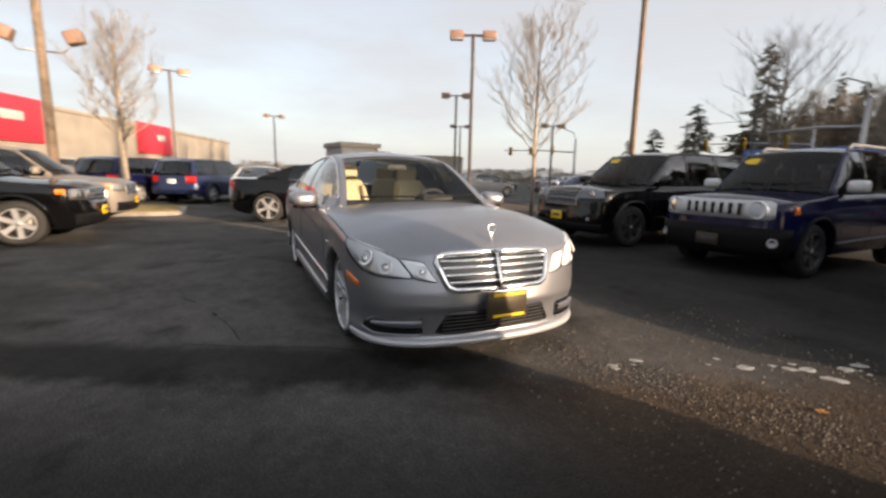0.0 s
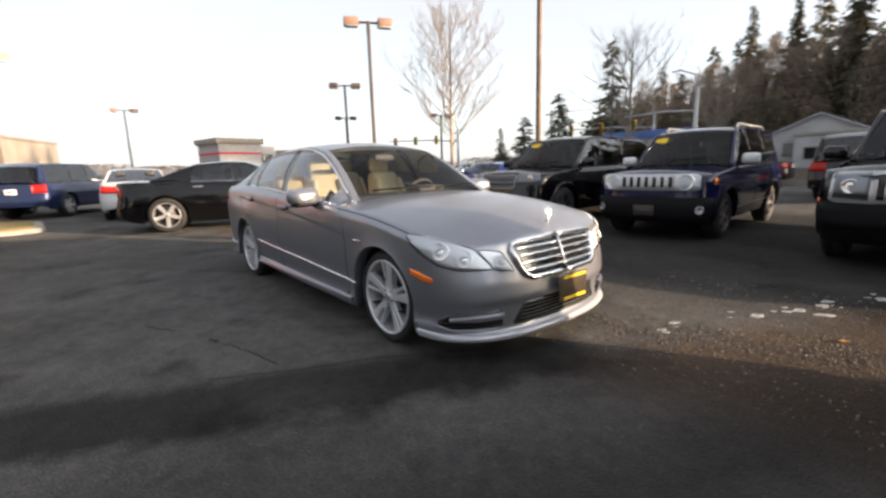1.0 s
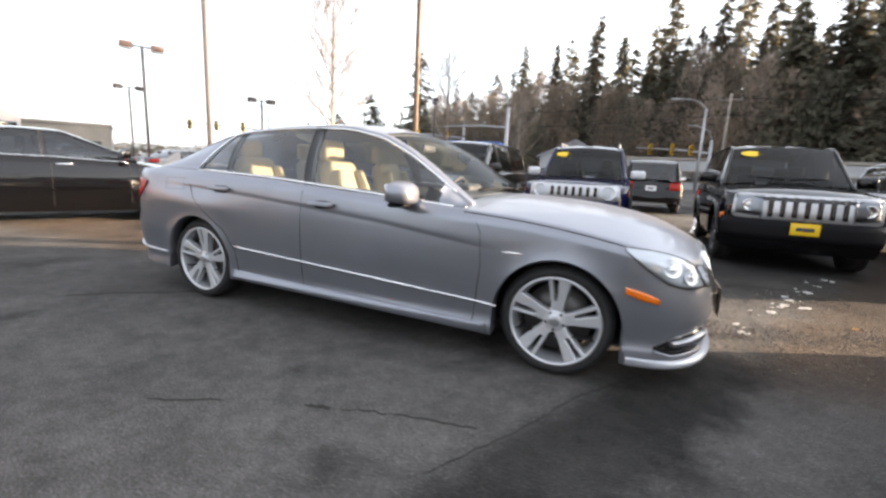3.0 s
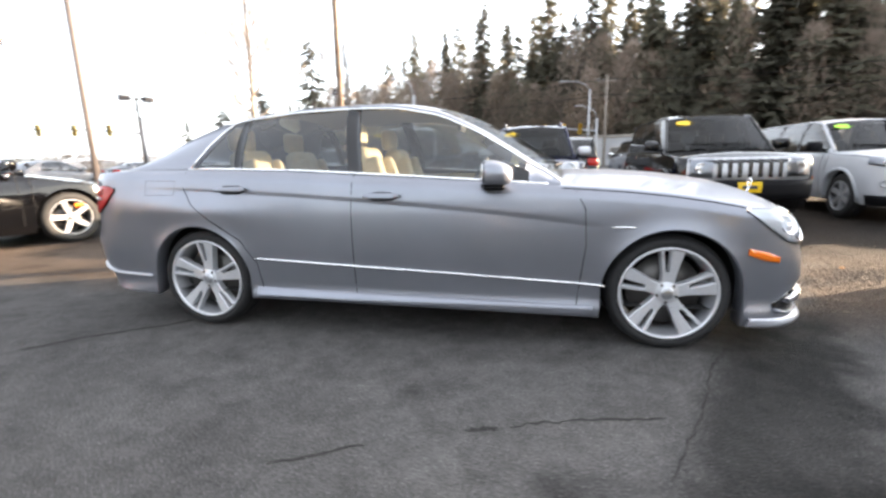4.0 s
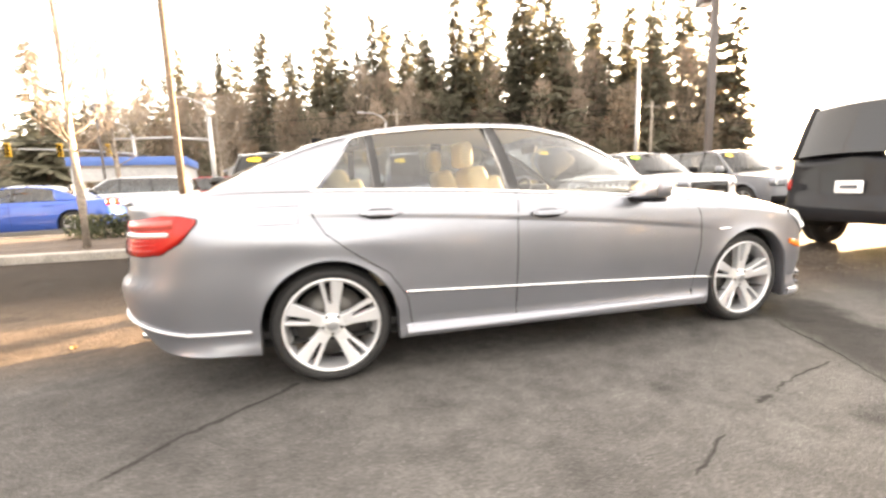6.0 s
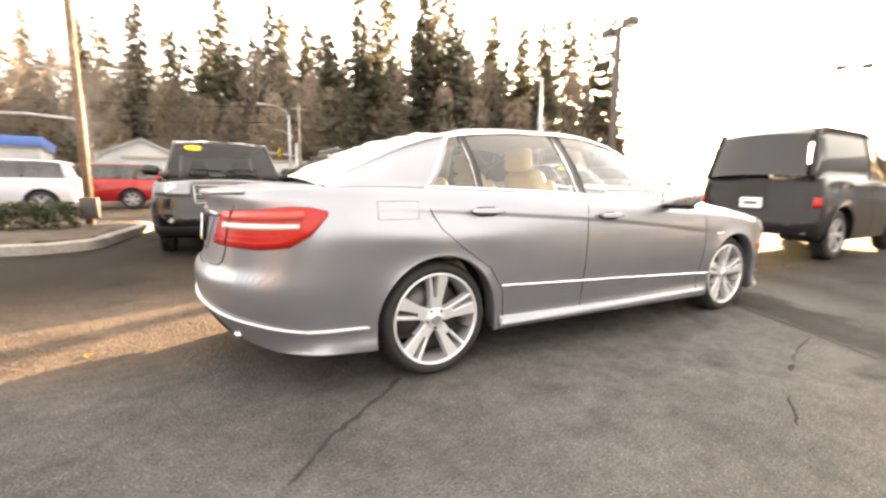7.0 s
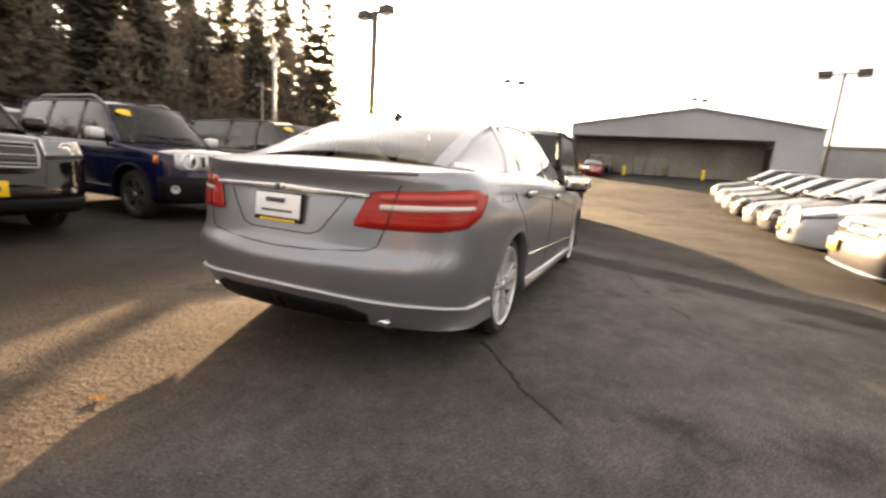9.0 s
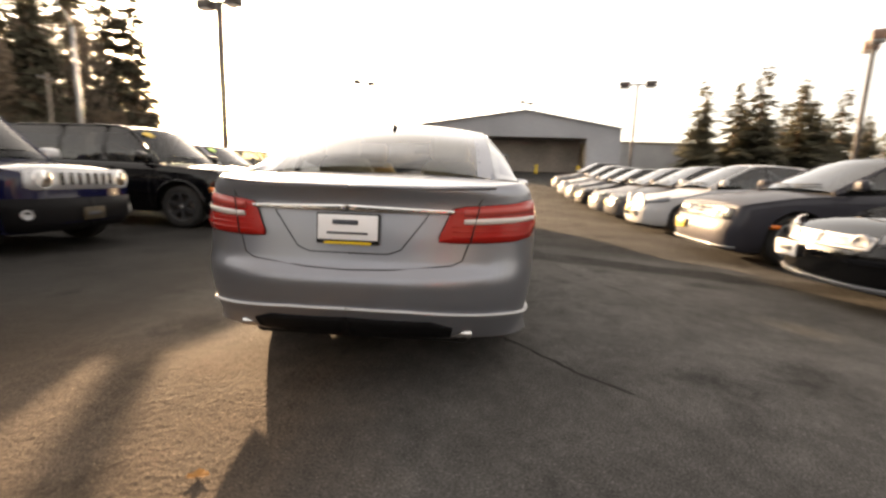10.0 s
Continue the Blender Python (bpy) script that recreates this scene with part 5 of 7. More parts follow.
M_SIGNAL = mat("signal_yellow", (0.75, 0.42, 0.02), 0.5)
M_METALSIDE = mat("grey_metal_cladding", (0.30, 0.31, 0.34), 0.5, 0.1, grain=0.05, scale=4, stain=0.12, stain_scale=0.3)
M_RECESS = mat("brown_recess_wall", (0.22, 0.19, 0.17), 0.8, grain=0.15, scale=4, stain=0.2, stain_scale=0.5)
M_REDPANEL = mat("red_facade_panel", (0.48, 0.025, 0.045), 0.5, grain=0.05, scale=5, stain=0.1, stain_scale=0.5)
M_BEIGE = mat("beige_stucco", (0.25, 0.225, 0.195), 0.85, grain=0.1, scale=10, stain=0.15, stain_scale=0.5)
M_PALE = mat("pale_concrete_wall", (0.34, 0.34, 0.345), 0.8, grain=0.1, scale=5, stain=0.15, stain_scale=0.4)
M_BLUEROOF = mat("blue_awning", (0.05, 0.12, 0.35), 0.5, stain=0.1, stain_scale=0.5)
M_WHITEPAINT = mat("worn_white_paint", (0.27, 0.27, 0.26), 0.8, grain=0.35, scale=25, stain=0.3, stain_scale=6)
M_FARWALL = mat("far_grey_wall", (0.30, 0.30, 0.31), 0.85, grain=0.1, scale=4, stain=0.15, stain_scale=0.4)
M_TAR = mat("tar", (0.040, 0.038, 0.036), 0.95, grain=0.3, scale=60, bump=0.3, spec=0.05)
M_DRYGRASS = mat("dry_grass", (0.20, 0.15, 0.05), 0.95, grain=0.5, scale=60, stain=0.3, stain_scale=3, bump=1.0)


def stones():
    """Small stones, each of its own tone."""
    m = mat("loose_stone", (0.2, 0.18, 0.16), 0.9)
    n, l = m.node_tree.nodes, m.node_tree.links
    g = n.new("ShaderNodeNewGeometry")
    r = n.new("ShaderNodeValToRGB")
    r.color_ramp.elements[0].color = (0.045, 0.036, 0.03, 1)
    r.color_ramp.elements[1].color = (0.155, 0.13, 0.105, 1)
    l.new(g.outputs["Random Per Island"], r.inputs[0])
    l.new(r.outputs[0], n["Principled BSDF"].inputs["Base Color"])
    return m


M_STONE = stones()
M_LEAF = mat("dry_leaf", (0.35, 0.17, 0.05), 0.8)

# ground: one sheet, finer near the lot
gx = sorted(set([-3000, -1200, -500, -250, -150, -100, -70, -50, -35, -25] + list(range(-20, 62, 2)) + [70, 80, 100, 150, 250, 500, 1200, 3000]))
gy = [-3000, -1200, -500, -200, -100, -60, -40, -25, -15, -8, -4, 0, 4, 8, 15, 25, 40, 60, 80, 100, 150, 250, 500, 1200, 3000]
gv = [(x, y, ground_z(x, y)) for x in gx for y in gy]
gf = [(i * len(gy) + j, (i + 1) * len(gy) + j, (i + 1) * len(gy) + j + 1, i * len(gy) + j + 1) for i in range(len(gx) - 1) for j in range(len(gy) - 1)]
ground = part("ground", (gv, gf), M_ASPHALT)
tagged(ground, "dark worn asphalt of the car lot with patches and seams", "ground", kind="structure")

# planted island with a kerb


def island_outline(inset=0.0):
    pts = []
    for cx, cy, a0 in ((-4.75, 6.0, -90), (-4.35, 8.45, 0), (-11.0, 8.45, 90), (-11.3, 6.4, 180)):
        for k in range(7):
            a = radians(a0 + 15 * k)
            r = 0.85 - inset
            pts.append((cx + r * math.cos(a), cy + r * math.sin(a)))
    return pts


def slab(outline, z0, z1):
    n = len(outline)
    v = [(x, y, z0) for x, y in outline] + [(x, y, z1) for x, y in outline]
    f = [(i, (i + 1) % n, n + (i + 1) % n, n + i) for i in range(n)] + [tuple(range(n, 2 * n)), tuple(range(n))[::-1]]
    return v, f


island = thing("planting_island", pose(0, 0, 0), "kerbed planting island with bark mulch among the parked cars", "kerbed island", kind="structure")
oo, ii = island_outline(), island_outline(0.15)
n_ = len(oo)
kv = [(x, y, 0.0) for x, y in oo] + [(x, y, 0.13) for x, y in oo] + [(x * 0.2 + p * 0.8, y * 0.2 + q * 0.8, 0.15) for (p, q), (x, y) in zip(oo, ii)] + [(x, y, 0.15) for x, y in ii] + [(x, y, 0.02) for x, y in ii]
kf = [(k * n_ + i, k * n_ + (i + 1) % n_, (k + 1) * n_ + (i + 1) % n_, (k + 1) * n_ + i) for k in range(4) for i in range(n_)]
part("kerb", (kv, kf, False), M_CONCRETE, island, "pale worn concrete kerb")
bm = bmesh.new()
rr = random.Random(3)
inner = island_outline(0.14)
vs = [bm.verts.new((x, y, 0.12)) for x, y in inner]
f = bm.faces.new(vs)
bmesh.ops.triangulate(bm, faces=[f])
bmesh.ops.subdivide_edges(bm, edges=list(bm.edges), cuts=5, use_grid_fill=True)
for v in bm.verts:
    if not v.is_boundary:
        v.co.z = 0.16 + 0.06 * noise.noise(v.co * 1.4) + rr.uniform(-0.012, 0.012)
part("mulch_bed", bm, M_MULCH, island, "dark brown bark mulch")

strip = thing("planted_strip", pose(0, 0, 0), "small kerbed strip with dry grass between parked cars", "kerbed island", kind="structure")
so = [(-12.4, -6.6), (-9.75, -6.6), (-9.55, -6.4), (-9.45, -3.6), (-9.6, -3.2), (-9.9, -3.05), (-11.9, -3.2), (-12.4, -3.6)]
part("kerb", slab(so, 0.0, 0.10) + (False,), M_CONCRETE, strip)
part("grass_bed", slab([(x * 0.9 - 1.09, y * 0.9 - 0.48) for x, y in so], 0.06, 0.13) + (False,), M_DRYGRASS, strip)


def crack(points, w, seed):
    """A tar-dark crack: a thin ragged ribbon along points."""
    q = random.Random(seed)
    pts = []
    for (x0, y0), (x1, y1) in zip(points, points[1:]):
        for k in range(8):
            pts.append((x0 + (x1 - x0) * k / 8 + q.uniform(-0.012, 0.012), y0 + (y1 - y0) * k / 8 + q.uniform(-0.012, 0.012)))
    pts.append(points[-1])
    v, f = [], []
    for k, (x, y) in enumerate(pts):
        a, b = pts[max(0, k - 1)], pts[min(len(pts) - 1, k + 1)]
        d = math.hypot(b[0] - a[0], b[1] - a[1]) or 1
        nx, ny = -(b[1] - a[1]) / d, (b[0] - a[0]) / d
        t = w * q.uniform(0.3, 1.05) * (0.3 if k in (0, len(pts) - 1) else 1)
        v += [(x + nx * t, y + ny * t, 0.001), (x + nx * t * 0.7, y + ny * t * 0.7, 0.004), (x - nx * t * 0.7, y - ny * t * 0.7, 0.004), (x - nx * t, y - ny * t, 0.001)]
    for k in range(len(pts) - 1):
        for j in range(3):
            a = k * 4 + j
            f.append((a, a + 1, a + 5, a + 4))
    ob = part("crack_seal", (v, f), M_TAR)
    return tagged(ob, "dark tar line along a crack in the asphalt", "crack", "cracks in the asphalt")


for k, (pts, w) in enumerate((([(-0.20, -2.09), (0.11, -1.92)], 0.009), ([(0.47, -1.76), (0.60, -1.72)], 0.018), ([(0.64, -1.70), (0.95, -1.60), (1.28, -1.53)], 0.007), ([(-1.62, -0.80), (-1.72, -0.91), (-2.06, -1.16), (-2.32, -1.44)], 0.017),
                              ([(2.09, -0.39), (1.80, -0.75), (1.61, -1.04)], 0.005), ([(1.61, -1.04), (1.45, -1.45), (1.20, -1.92)], 0.004))):
    crack(pts, w, 60 + k)

# worn white paint flecks and small debris on the asphalt


def fleck(r, seed):
    q = random.Random(seed)
    n = 9
    pts = [(r * q.uniform(0.5, 1.1) * math.cos(2 * math.pi * i / n), r * 0.55 * q.uniform(0.5, 1.1) * math.sin(2 * math.pi * i / n)) for i in range(n)]
    return slab(pts, 0.0, 0.004)


q = random.Random(11)
LINE = ((2.62, 0.83), (2.91, 1.50), (3.09, 1.82), (3.27, 2.05), (3.33, 2.32), (3.50, 2.76), (3.72, 3.25), (3.95, 3.70))
for i, (x0, y0) in enumerate(LINE):
    for k in range(4):
        ob = part("paint_fleck", fleck(q.uniform(0.02, 0.085 if k < 2 else 0.04), 10 * i + k) + (False,), M_WHITEPAINT)
        ob.matrix_world = pose(x0 + q.uniform(-0.09, 0.09), y0 + q.uniform(-0.14, 0.14), 0.001 - 0.0008 * k, 0, 0, 63 + q.uniform(-30, 30))
        tagged(ob, "worn fleck of white line paint on the asphalt", "paint fleck", "worn line paint")
# loose stones on the broken ground ahead of the car, thickest along a ragged seam
sv, sf = [], []
for i in range(5200):
    if i % 3:
        x, y = q.uniform(1.9, 5.2), q.uniform(0.0, 2.6)
    else:
        t = q.random()
        x, y = 2.25 + 1.5 * t + q.gauss(0, 0.10), 0.55 + 0.65 * t + q.gauss(0, 0.13)
    if abs(noise.noise(Vector((x * 1.1, y * 1.1, 0.0)))) > 0.42:
        continue
    r = 0.0025 + 0.0075 * q.random() ** 2.5
    k = len(sv)
    a = q.uniform(0, 6.28)
    for j in range(4):
        sv.append((x + r * math.cos(a + 1.57 * j) * q.uniform(0.7, 1.2), y + r * math.sin(a + 1.57 * j) * q.uniform(0.7, 1.2), 0.0))
    for j in range(4):
        sv.append((x + 0.55 * r * math.cos(a + 1.57 * j), y + 0.55 * r * math.sin(a + 1.57 * j), r * q.uniform(0.7, 1.1)))
    sf += [(k + 4, k + 5, k + 6, k + 7)] + [(k + j, k + (j + 1) % 4, k + 4 + (j + 1) % 4, k + 4 + j) for j in range(4)]
tagged(part("loose_gravel", (sv, sf, False), M_STONE), "loose grey and brown gravel on the asphalt", "gravel", kind="stuff")
for i, (x, y) in enumerate(((3.53, 1.34), (-3.19, 0.31))):
    v = [(0.032 * math.cos(a) * (1 + 0.35 * math.sin(3 * a)), 0.022 * math.sin(a), 0.006 + 0.012 * abs(math.cos(a * 2))) for a in [2 * math.pi * k / 12 for k in range(12)]]
    v.append((0, 0, 0.002))
    ob = part("fallen_leaf", (v, [(k, (k + 1) % 12, 12) for k in range(12)], False), M_LEAF)
    ob.matrix_world = pose(x, y, 0.0, 0, 0, 40 + 70 * i)
    tagged(ob, "curled brown fallen leaf on the asphalt", "leaf", "fallen leaves")

# ---- posts, lamps and signals ----


def lamp_post(x, y, h, turn, label, z0=0.0, head=M_LAMPHEAD, w=0.13):
    ob = thing("street_lamp", pose(x, y, z0, 0, 0, turn), label, "lamp post", "lot lamps")
    part("footing", lathe([(0.001, 0.0), (0.30, 0.0), (0.30, 0.55), (0.28, 0.6), (0.001, 0.6)], 16, "z"), M_CONCRETE, ob)
    part("post", box_bm(w, w, h - 0.5, 0.02, (0, 0, 0.5 + (h - 0.5) / 2)), M_LAMPPOST, ob)
    part("arm", box_bm(0.09, 1.15, 0.07, 0.015, (0, 0, h - 0.05)), M_LAMPPOST, ob)
    for sg in (1, -1):
        hd = part("lamp_head", box_bm(0.40, 0.52, 0.28, 0.03, (0, sg * 0.62, h - 0.05)), head, ob)
        part("lamp_glass", box_bm(0.32, 0.44, 0.03, 0.005, (0, sg * 0.62, h - 0.20)), M_LAMPIN, hd)
    return ob


lamp_post(-11.25, 6.8, 6.6, -24, "tall brown post with two tan box lamp heads")
lamp_post(-20.4, 10.5, 6.1, -24, "tall brown post with two tan box lamp heads")
lamp_post(-22.0, -4.6, 6.2, 12, "tall brown post with two tan box lamp heads")
lamp_post(-38.0, 1.2, 6.2, 0, "far tall post with two box lamp heads")
lamp_post(-14.7, 29.9, 6.5, 30, "dark post with two box lamp heads beside the road", head=M_LAMPPOST)
lamp_post(-31.0, 16.0, 5.6, -20, "far dark post with two box lamp heads", head=M_LAMPPOST)
lamp_post(-22.0, 19.0, 5.0, -20, "far dark post with two box lamp heads", head=M_LAMPPOST)
lamp_post(20.0, -8.1, 5.6, -15, "dark post with two box lamp heads above the car row", ground_z(20, 0), head=M_LAMPPOST)
lamp_post(10.9, 8.75, 6.7, -15, "dark post with two box lamp heads behind the car row", head=M_LAMPPOST, w=0.19)
lamp_post(11.0, -12.2, 5.6, 60, "tall brown post with two tan box lamp heads")
lamp_post(47.0, -4.6, 7.9, 40, "far dark post with two box lamp heads", 1.55, head=M_LAMPPOST)
lamp_post(32.0, 9.6, 7.2, 40, "far dark post with two box lamp heads", ground_z(32, 0), head=M_LAMPPOST)


def wood_pole(x, y, h, r, label, z0=0.0, lean=(0, 0)):
    ob = thing("utility_pole", pose(x, y, z0), label, "utility pole")
    pts = [(lean[0] * t, lean[1] * t, h * t) for t in (0, 0.25, 0.5, 0.75, 1)]
    part("shaft", tube(pts, [r, r * 0.93, r * 0.86, r * 0.8, r * 0.72], 14), M_WOOD, ob)
    return ob


pole_m = wood_pole(-4.55, 8.35, 12.0, 0.08, "tall round brown wooden pole in the planting island", 0.15)
part("metal_box", box_bm(0.30, 0.22, 0.42, 0.02, (0.05, -0.22, 0.35)), M_LAMPPOST, pole_m, "dark grey box at the foot of the pole")
pole_l = wood_pole(-14.6, -7.3, 11.0, 0.15, "tall brown wooden pole with flood lamps")
for sg, dx in ((1, 0.1), (-1, -0.1)):
    br = part("flood_lamp", box_bm(0.45, 0.5, 0.42, 0.05, (dx, sg * 0.95, 5.5), 2, None, Matrix.Rotation(radians(20 * sg), 3, "X")), M_LAMPHEAD, pole_l)
    part("bracket", tube([(0, 0, 5.0), (0, sg * 0.6, 5.0), (dx, sg * 0.9, 5.35)], 0.03, 8), M_STEEL, br)


def signal_head(parent, x, y, z):
    s = part("signal_head", box_bm(0.34, 0.24, 1.0, 0.03, (x, y, z)), M_SIGNAL, parent)
    for k in range(3):
        v, f = lathe([(0.14, -0.20), (0.15, 0.0), (0.001, 0.0)], 12)
        part("visor", ([(p[0] + x, p[1] - 0.12 + y, p[2] + z + 0.31 * (k - 1)) for p in v], f), M_BLACK, s)


def signal_mast(x, y, h, arm, turn, heads, label, lamp=True):
    ob = thing("traffic_signal", pose(x, y, 0, 0, 0, turn), label, "traffic signal", "signals at the road")
    part("mast", tube([(0, 0, 0), (0, 0, h)], [0.16, 0.11], 12), M_STEEL, ob)
    part("mast_arm", tube([(0, 0, h * 0.75), (-arm * 0.4, 0, h * 0.8), (-arm, 0, h * 0.82)], [0.09, 0.075, 0.05], 10), M_STEEL, ob)
    if lamp:
        part("lamp_arm", tube([(0, 0, h), (-0.3, 0, h + 0.8), (-1.5, 0, h + 1.3), (-2.2, 0, h + 1.3)], 0.05, 8), M_STEEL, ob)
    for t in heads:
        signal_head(ob, -arm * t, 0, h * 0.8)
    return ob


signal_mast(-7.9, 27.9, 5.6, 7.0, -25, (), "grey steel mast with a long lamp arm at the crossing", True)
signal_mast(-16.5, 40.5, 5.8, 9.0, 12, (0.2, 0.55, 0.9), "grey steel signal mast with three yellow signal heads")
signal_mast(6.5, 46.0, 5.0, 6.5, 4, (0.25, 0.5, 0.8), "grey steel signal mast with yellow signal heads at the road")
signal_mast(-36.0, 33.0, 5.6, 9.0, 30, (0.3, 0.6, 0.9), "far grey steel signal mast with three yellow signal heads")


def street_pole(x, y, h, wires_to=None):
    ob = thing("power_pole", pose(x, y, 0), "tall grey power pole with a cross arm by the road", "power pole", "power poles")
    part("shaft", tube([(0, 0, 0), (0, 0, h)], [0.17, 0.12], 10), M_BARK, ob)
    part("cross_arm", box_bm(2.2, 0.1, 0.12, 0.01, (0, 0, h - 0.7)), M_BARK, ob)
    for dx in (-1, -0.4, 0.4, 1):
        part("insulator", tube([(dx, 0, h - 0.64), (dx, 0, h - 0.45)], 0.05, 6), M_PALE, ob)
    return ob


poles = [(-40, 56, 9.5), (8.4, 54, 10.5), (40, 46, 10.5), (75, 36, 10.0)]
for x, y, h in poles:
    street_pole(x, y, h)
wires = thing("overhead_wires", pose(0, 0, 0), "thin dark power wires sagging between the road poles", "wires")
for (x0, y0, h0), (x1, y1, h1) in zip(poles, poles[1:]):
    for dz in (0.45, 2.2):
        pts = [(x0 + (x1 - x0) * t, y0 + (y1 - y0) * t, h0 - dz + (h1 - h0) * t - 0.9 * 4 * t * (1 - t)) for t in [k / 10 for k in range(11)]]
        part("wire", tube(pts, 0.025, 4), M_BLACK, wires)

# ---- trees ----


def conifer_mesh(h, seed, spread=0.17, fine=True):
    """A crown of drooping boughs in uneven whorls; each bough is a rib hung with small ragged sprays."""
    q = random.Random(seed)
    v, f = [], []

    def spray(a, d, w):
        """A kite along d that hangs a little, w to each side."""
        side = Vector((-d.y, d.x, 0)) * (w / max(1e-4, math.hypot(d.x, d.y)))
        k = len(v)
        v.extend([a, a + d * 0.45 + side + Vector((0, 0, -w * 0.7)), a + d, a + d * 0.45 - side + Vector((0, 0, -w * 0.7))])
        f.extend([(k, k + 1, k + 2), (k, k + 2, k + 3)])

    z = h * q.uniform(0.05, 0.14)
    lean = q.uniform(0, 6.283)
    while z < h * 0.985:
        t = z / h
        R = h * spread * (1 - t) ** 0.82 * q.uniform(0.65, 1.1) + 0.15
        for k in range((4 if fine else 2) + int((3 if fine else 2) * (1 - t))):
            a = q.uniform(0, 2 * math.pi)
            r = R * q.uniform(0.40, 1.15) * (1 + 0.22 * math.cos(a - lean))
            base = Vector((0, 0, z + q.uniform(-0.3, 0.3)))
            way = Vector((r * math.cos(a), r * math.sin(a), -r * q.uniform(-0.05, 0.5)))
            spray(base, way, r * 0.10)
            n = max(2, int((2 + r * 1.6) if fine else (1 + r)))
            for i in range(n):
                u = 0.15 + 0.83 * (i + q.random()) / n
                b0 = base + way * u
                for sg in (1, -1):
                    aa = a + sg * q.uniform(0.25, 1.3)
                    ln = (0.36 + 0.22 * r * (1.05 - u)) * q.uniform(0.6, 1.5) * (1.0 if fine else 1.9)
                    spray(b0, Vector((ln * math.cos(aa), ln * math.sin(aa), -ln * q.uniform(0.05, 1.0))), ln * 0.34)
        z += h * (0.0125 if fine else 0.018) * q.uniform(0.5, 1.5)
    spray(Vector((0, 0, h * 0.94)), Vector((0.06, 0.02, h * 0.06)), 0.10)
    return v, f


CON = []
for k, (h, sp_) in enumerate(((26, 0.21), (23, 0.25), (28, 0.185), (20, 0.27), (25, 0.225))):
    cms = []
    for fine in (True, False):
        cm = mesh_of("crown", *conifer_mesh(h, 40 + k, sp_, fine), False)
        cm.materials.append(M_NEEDLE)
        cms.append(cm)
    tm = mesh_of("trunk", *tube([(0, 0, -1), (0.1, 0, h * 0.4), (0, 0.05, h * 0.96)], [h * 0.014, h * 0.009, 0.03], 8))
    tm.materials.append(M_CBARK)
    CON.append((h, cms, tm))


def conifer(x, y, k, s, turn, z0=0.0, wide=1.0, fine=False):
    ob = thing("conifer_tree", Matrix.Translation((x, y, z0)) @ Matrix.Rotation(radians(turn), 4, "Z") @ Matrix.Diagonal((s * wide, s * wide, s, 1)), "tall dark green conifer in the wood behind the road", "tree", "conifer wood")
    h, cms, tm = CON[k % len(CON)]
    part("trunk", tm, None, ob)
    part("crown", cms[0 if fine else 1], None, ob)


q = random.Random(5)
line = [(-95, 150), (-60, 122), (-28, 98), (0, 84), (30, 74), (50, 64), (62, 56)]
hs = [0.78, 0.88, 1.03, 1.20, 1.38, 1.48, 1.30]
xs_, ys_ = [p[0] for p in line], [p[1] for p in line]
for row in range(4):
    x = -92.0
    while x < 63:
        y = float(np.interp(x, xs_, ys_)) + row * 7 + q.uniform(-3, 3)
        s = float(np.interp(x, xs_, hs)) * q.uniform(0.70, 1.06) * (1 + 0.05 * row)
        if q.random() < 0.86:
            conifer(x + q.uniform(-1.5, 1.5), y, q.randrange(5), s, q.uniform(0, 360), fine=row < 2 and -30 < x)
        x += q.uniform(2.4, 4.4) if row < 2 else q.uniform(3, 6)
for k in range(22):
    x, y = 50 + 0.75 * k + q.uniform(-2, 2), -25 - 1.5 * k + q.uniform(-2, 2)
    conifer(x, y, q.randrange(5), q.uniform(0.30, 0.48), 77 * k, 2.0, 1.75, k % 2 == 0)
for x, y, k, s in ((60, 14, 1, 0.30), (63, 17, 3, 0.26)):
    conifer(x, y, k, s, 77 * x, 2.0, 1.4)
for x, y, k, s, w in ((-42, 52, 3, 0.43, 1.9), (-37.9, 55, 1, 0.51, 1.7), (-33.7, 62.5, 4, 0.79, 1.2), (-60, 66, 4, 0.36, 1.3)):
    conifer(x, y, k, s, 31 * x, 0.0, w)


def brush_mesh(seed, w, h, n, leaf=1.0):
    q = random.Random(seed)
    v, f = [], []
    for _ in range(n):
        a, r = q.uniform(0, 6.283), math.sqrt(q.random())
        t = q.random() ** 0.8
        c = Vector((w * r * math.cos(a) * (1 - 0.4 * t), w * r * math.sin(a) * (1 - 0.4 * t), h * t))
        s = q.uniform(0.12, 0.4) * w * 0.35 * leaf
        d1 = Vector((q.uniform(-1, 1), q.uniform(-1, 1), q.uniform(-0.3, 1))).normalized() * s
        d2 = Vector((q.uniform(-1, 1), q.uniform(-1, 1), q.uniform(-1, 1))).normalized() * s * 0.5
        k = len(v)
        v.extend([c - d1, c + d2, c + d1, c - d2])
        f.extend([(k, k + 1, k + 2), (k, k + 2, k + 3)])
    return v, f


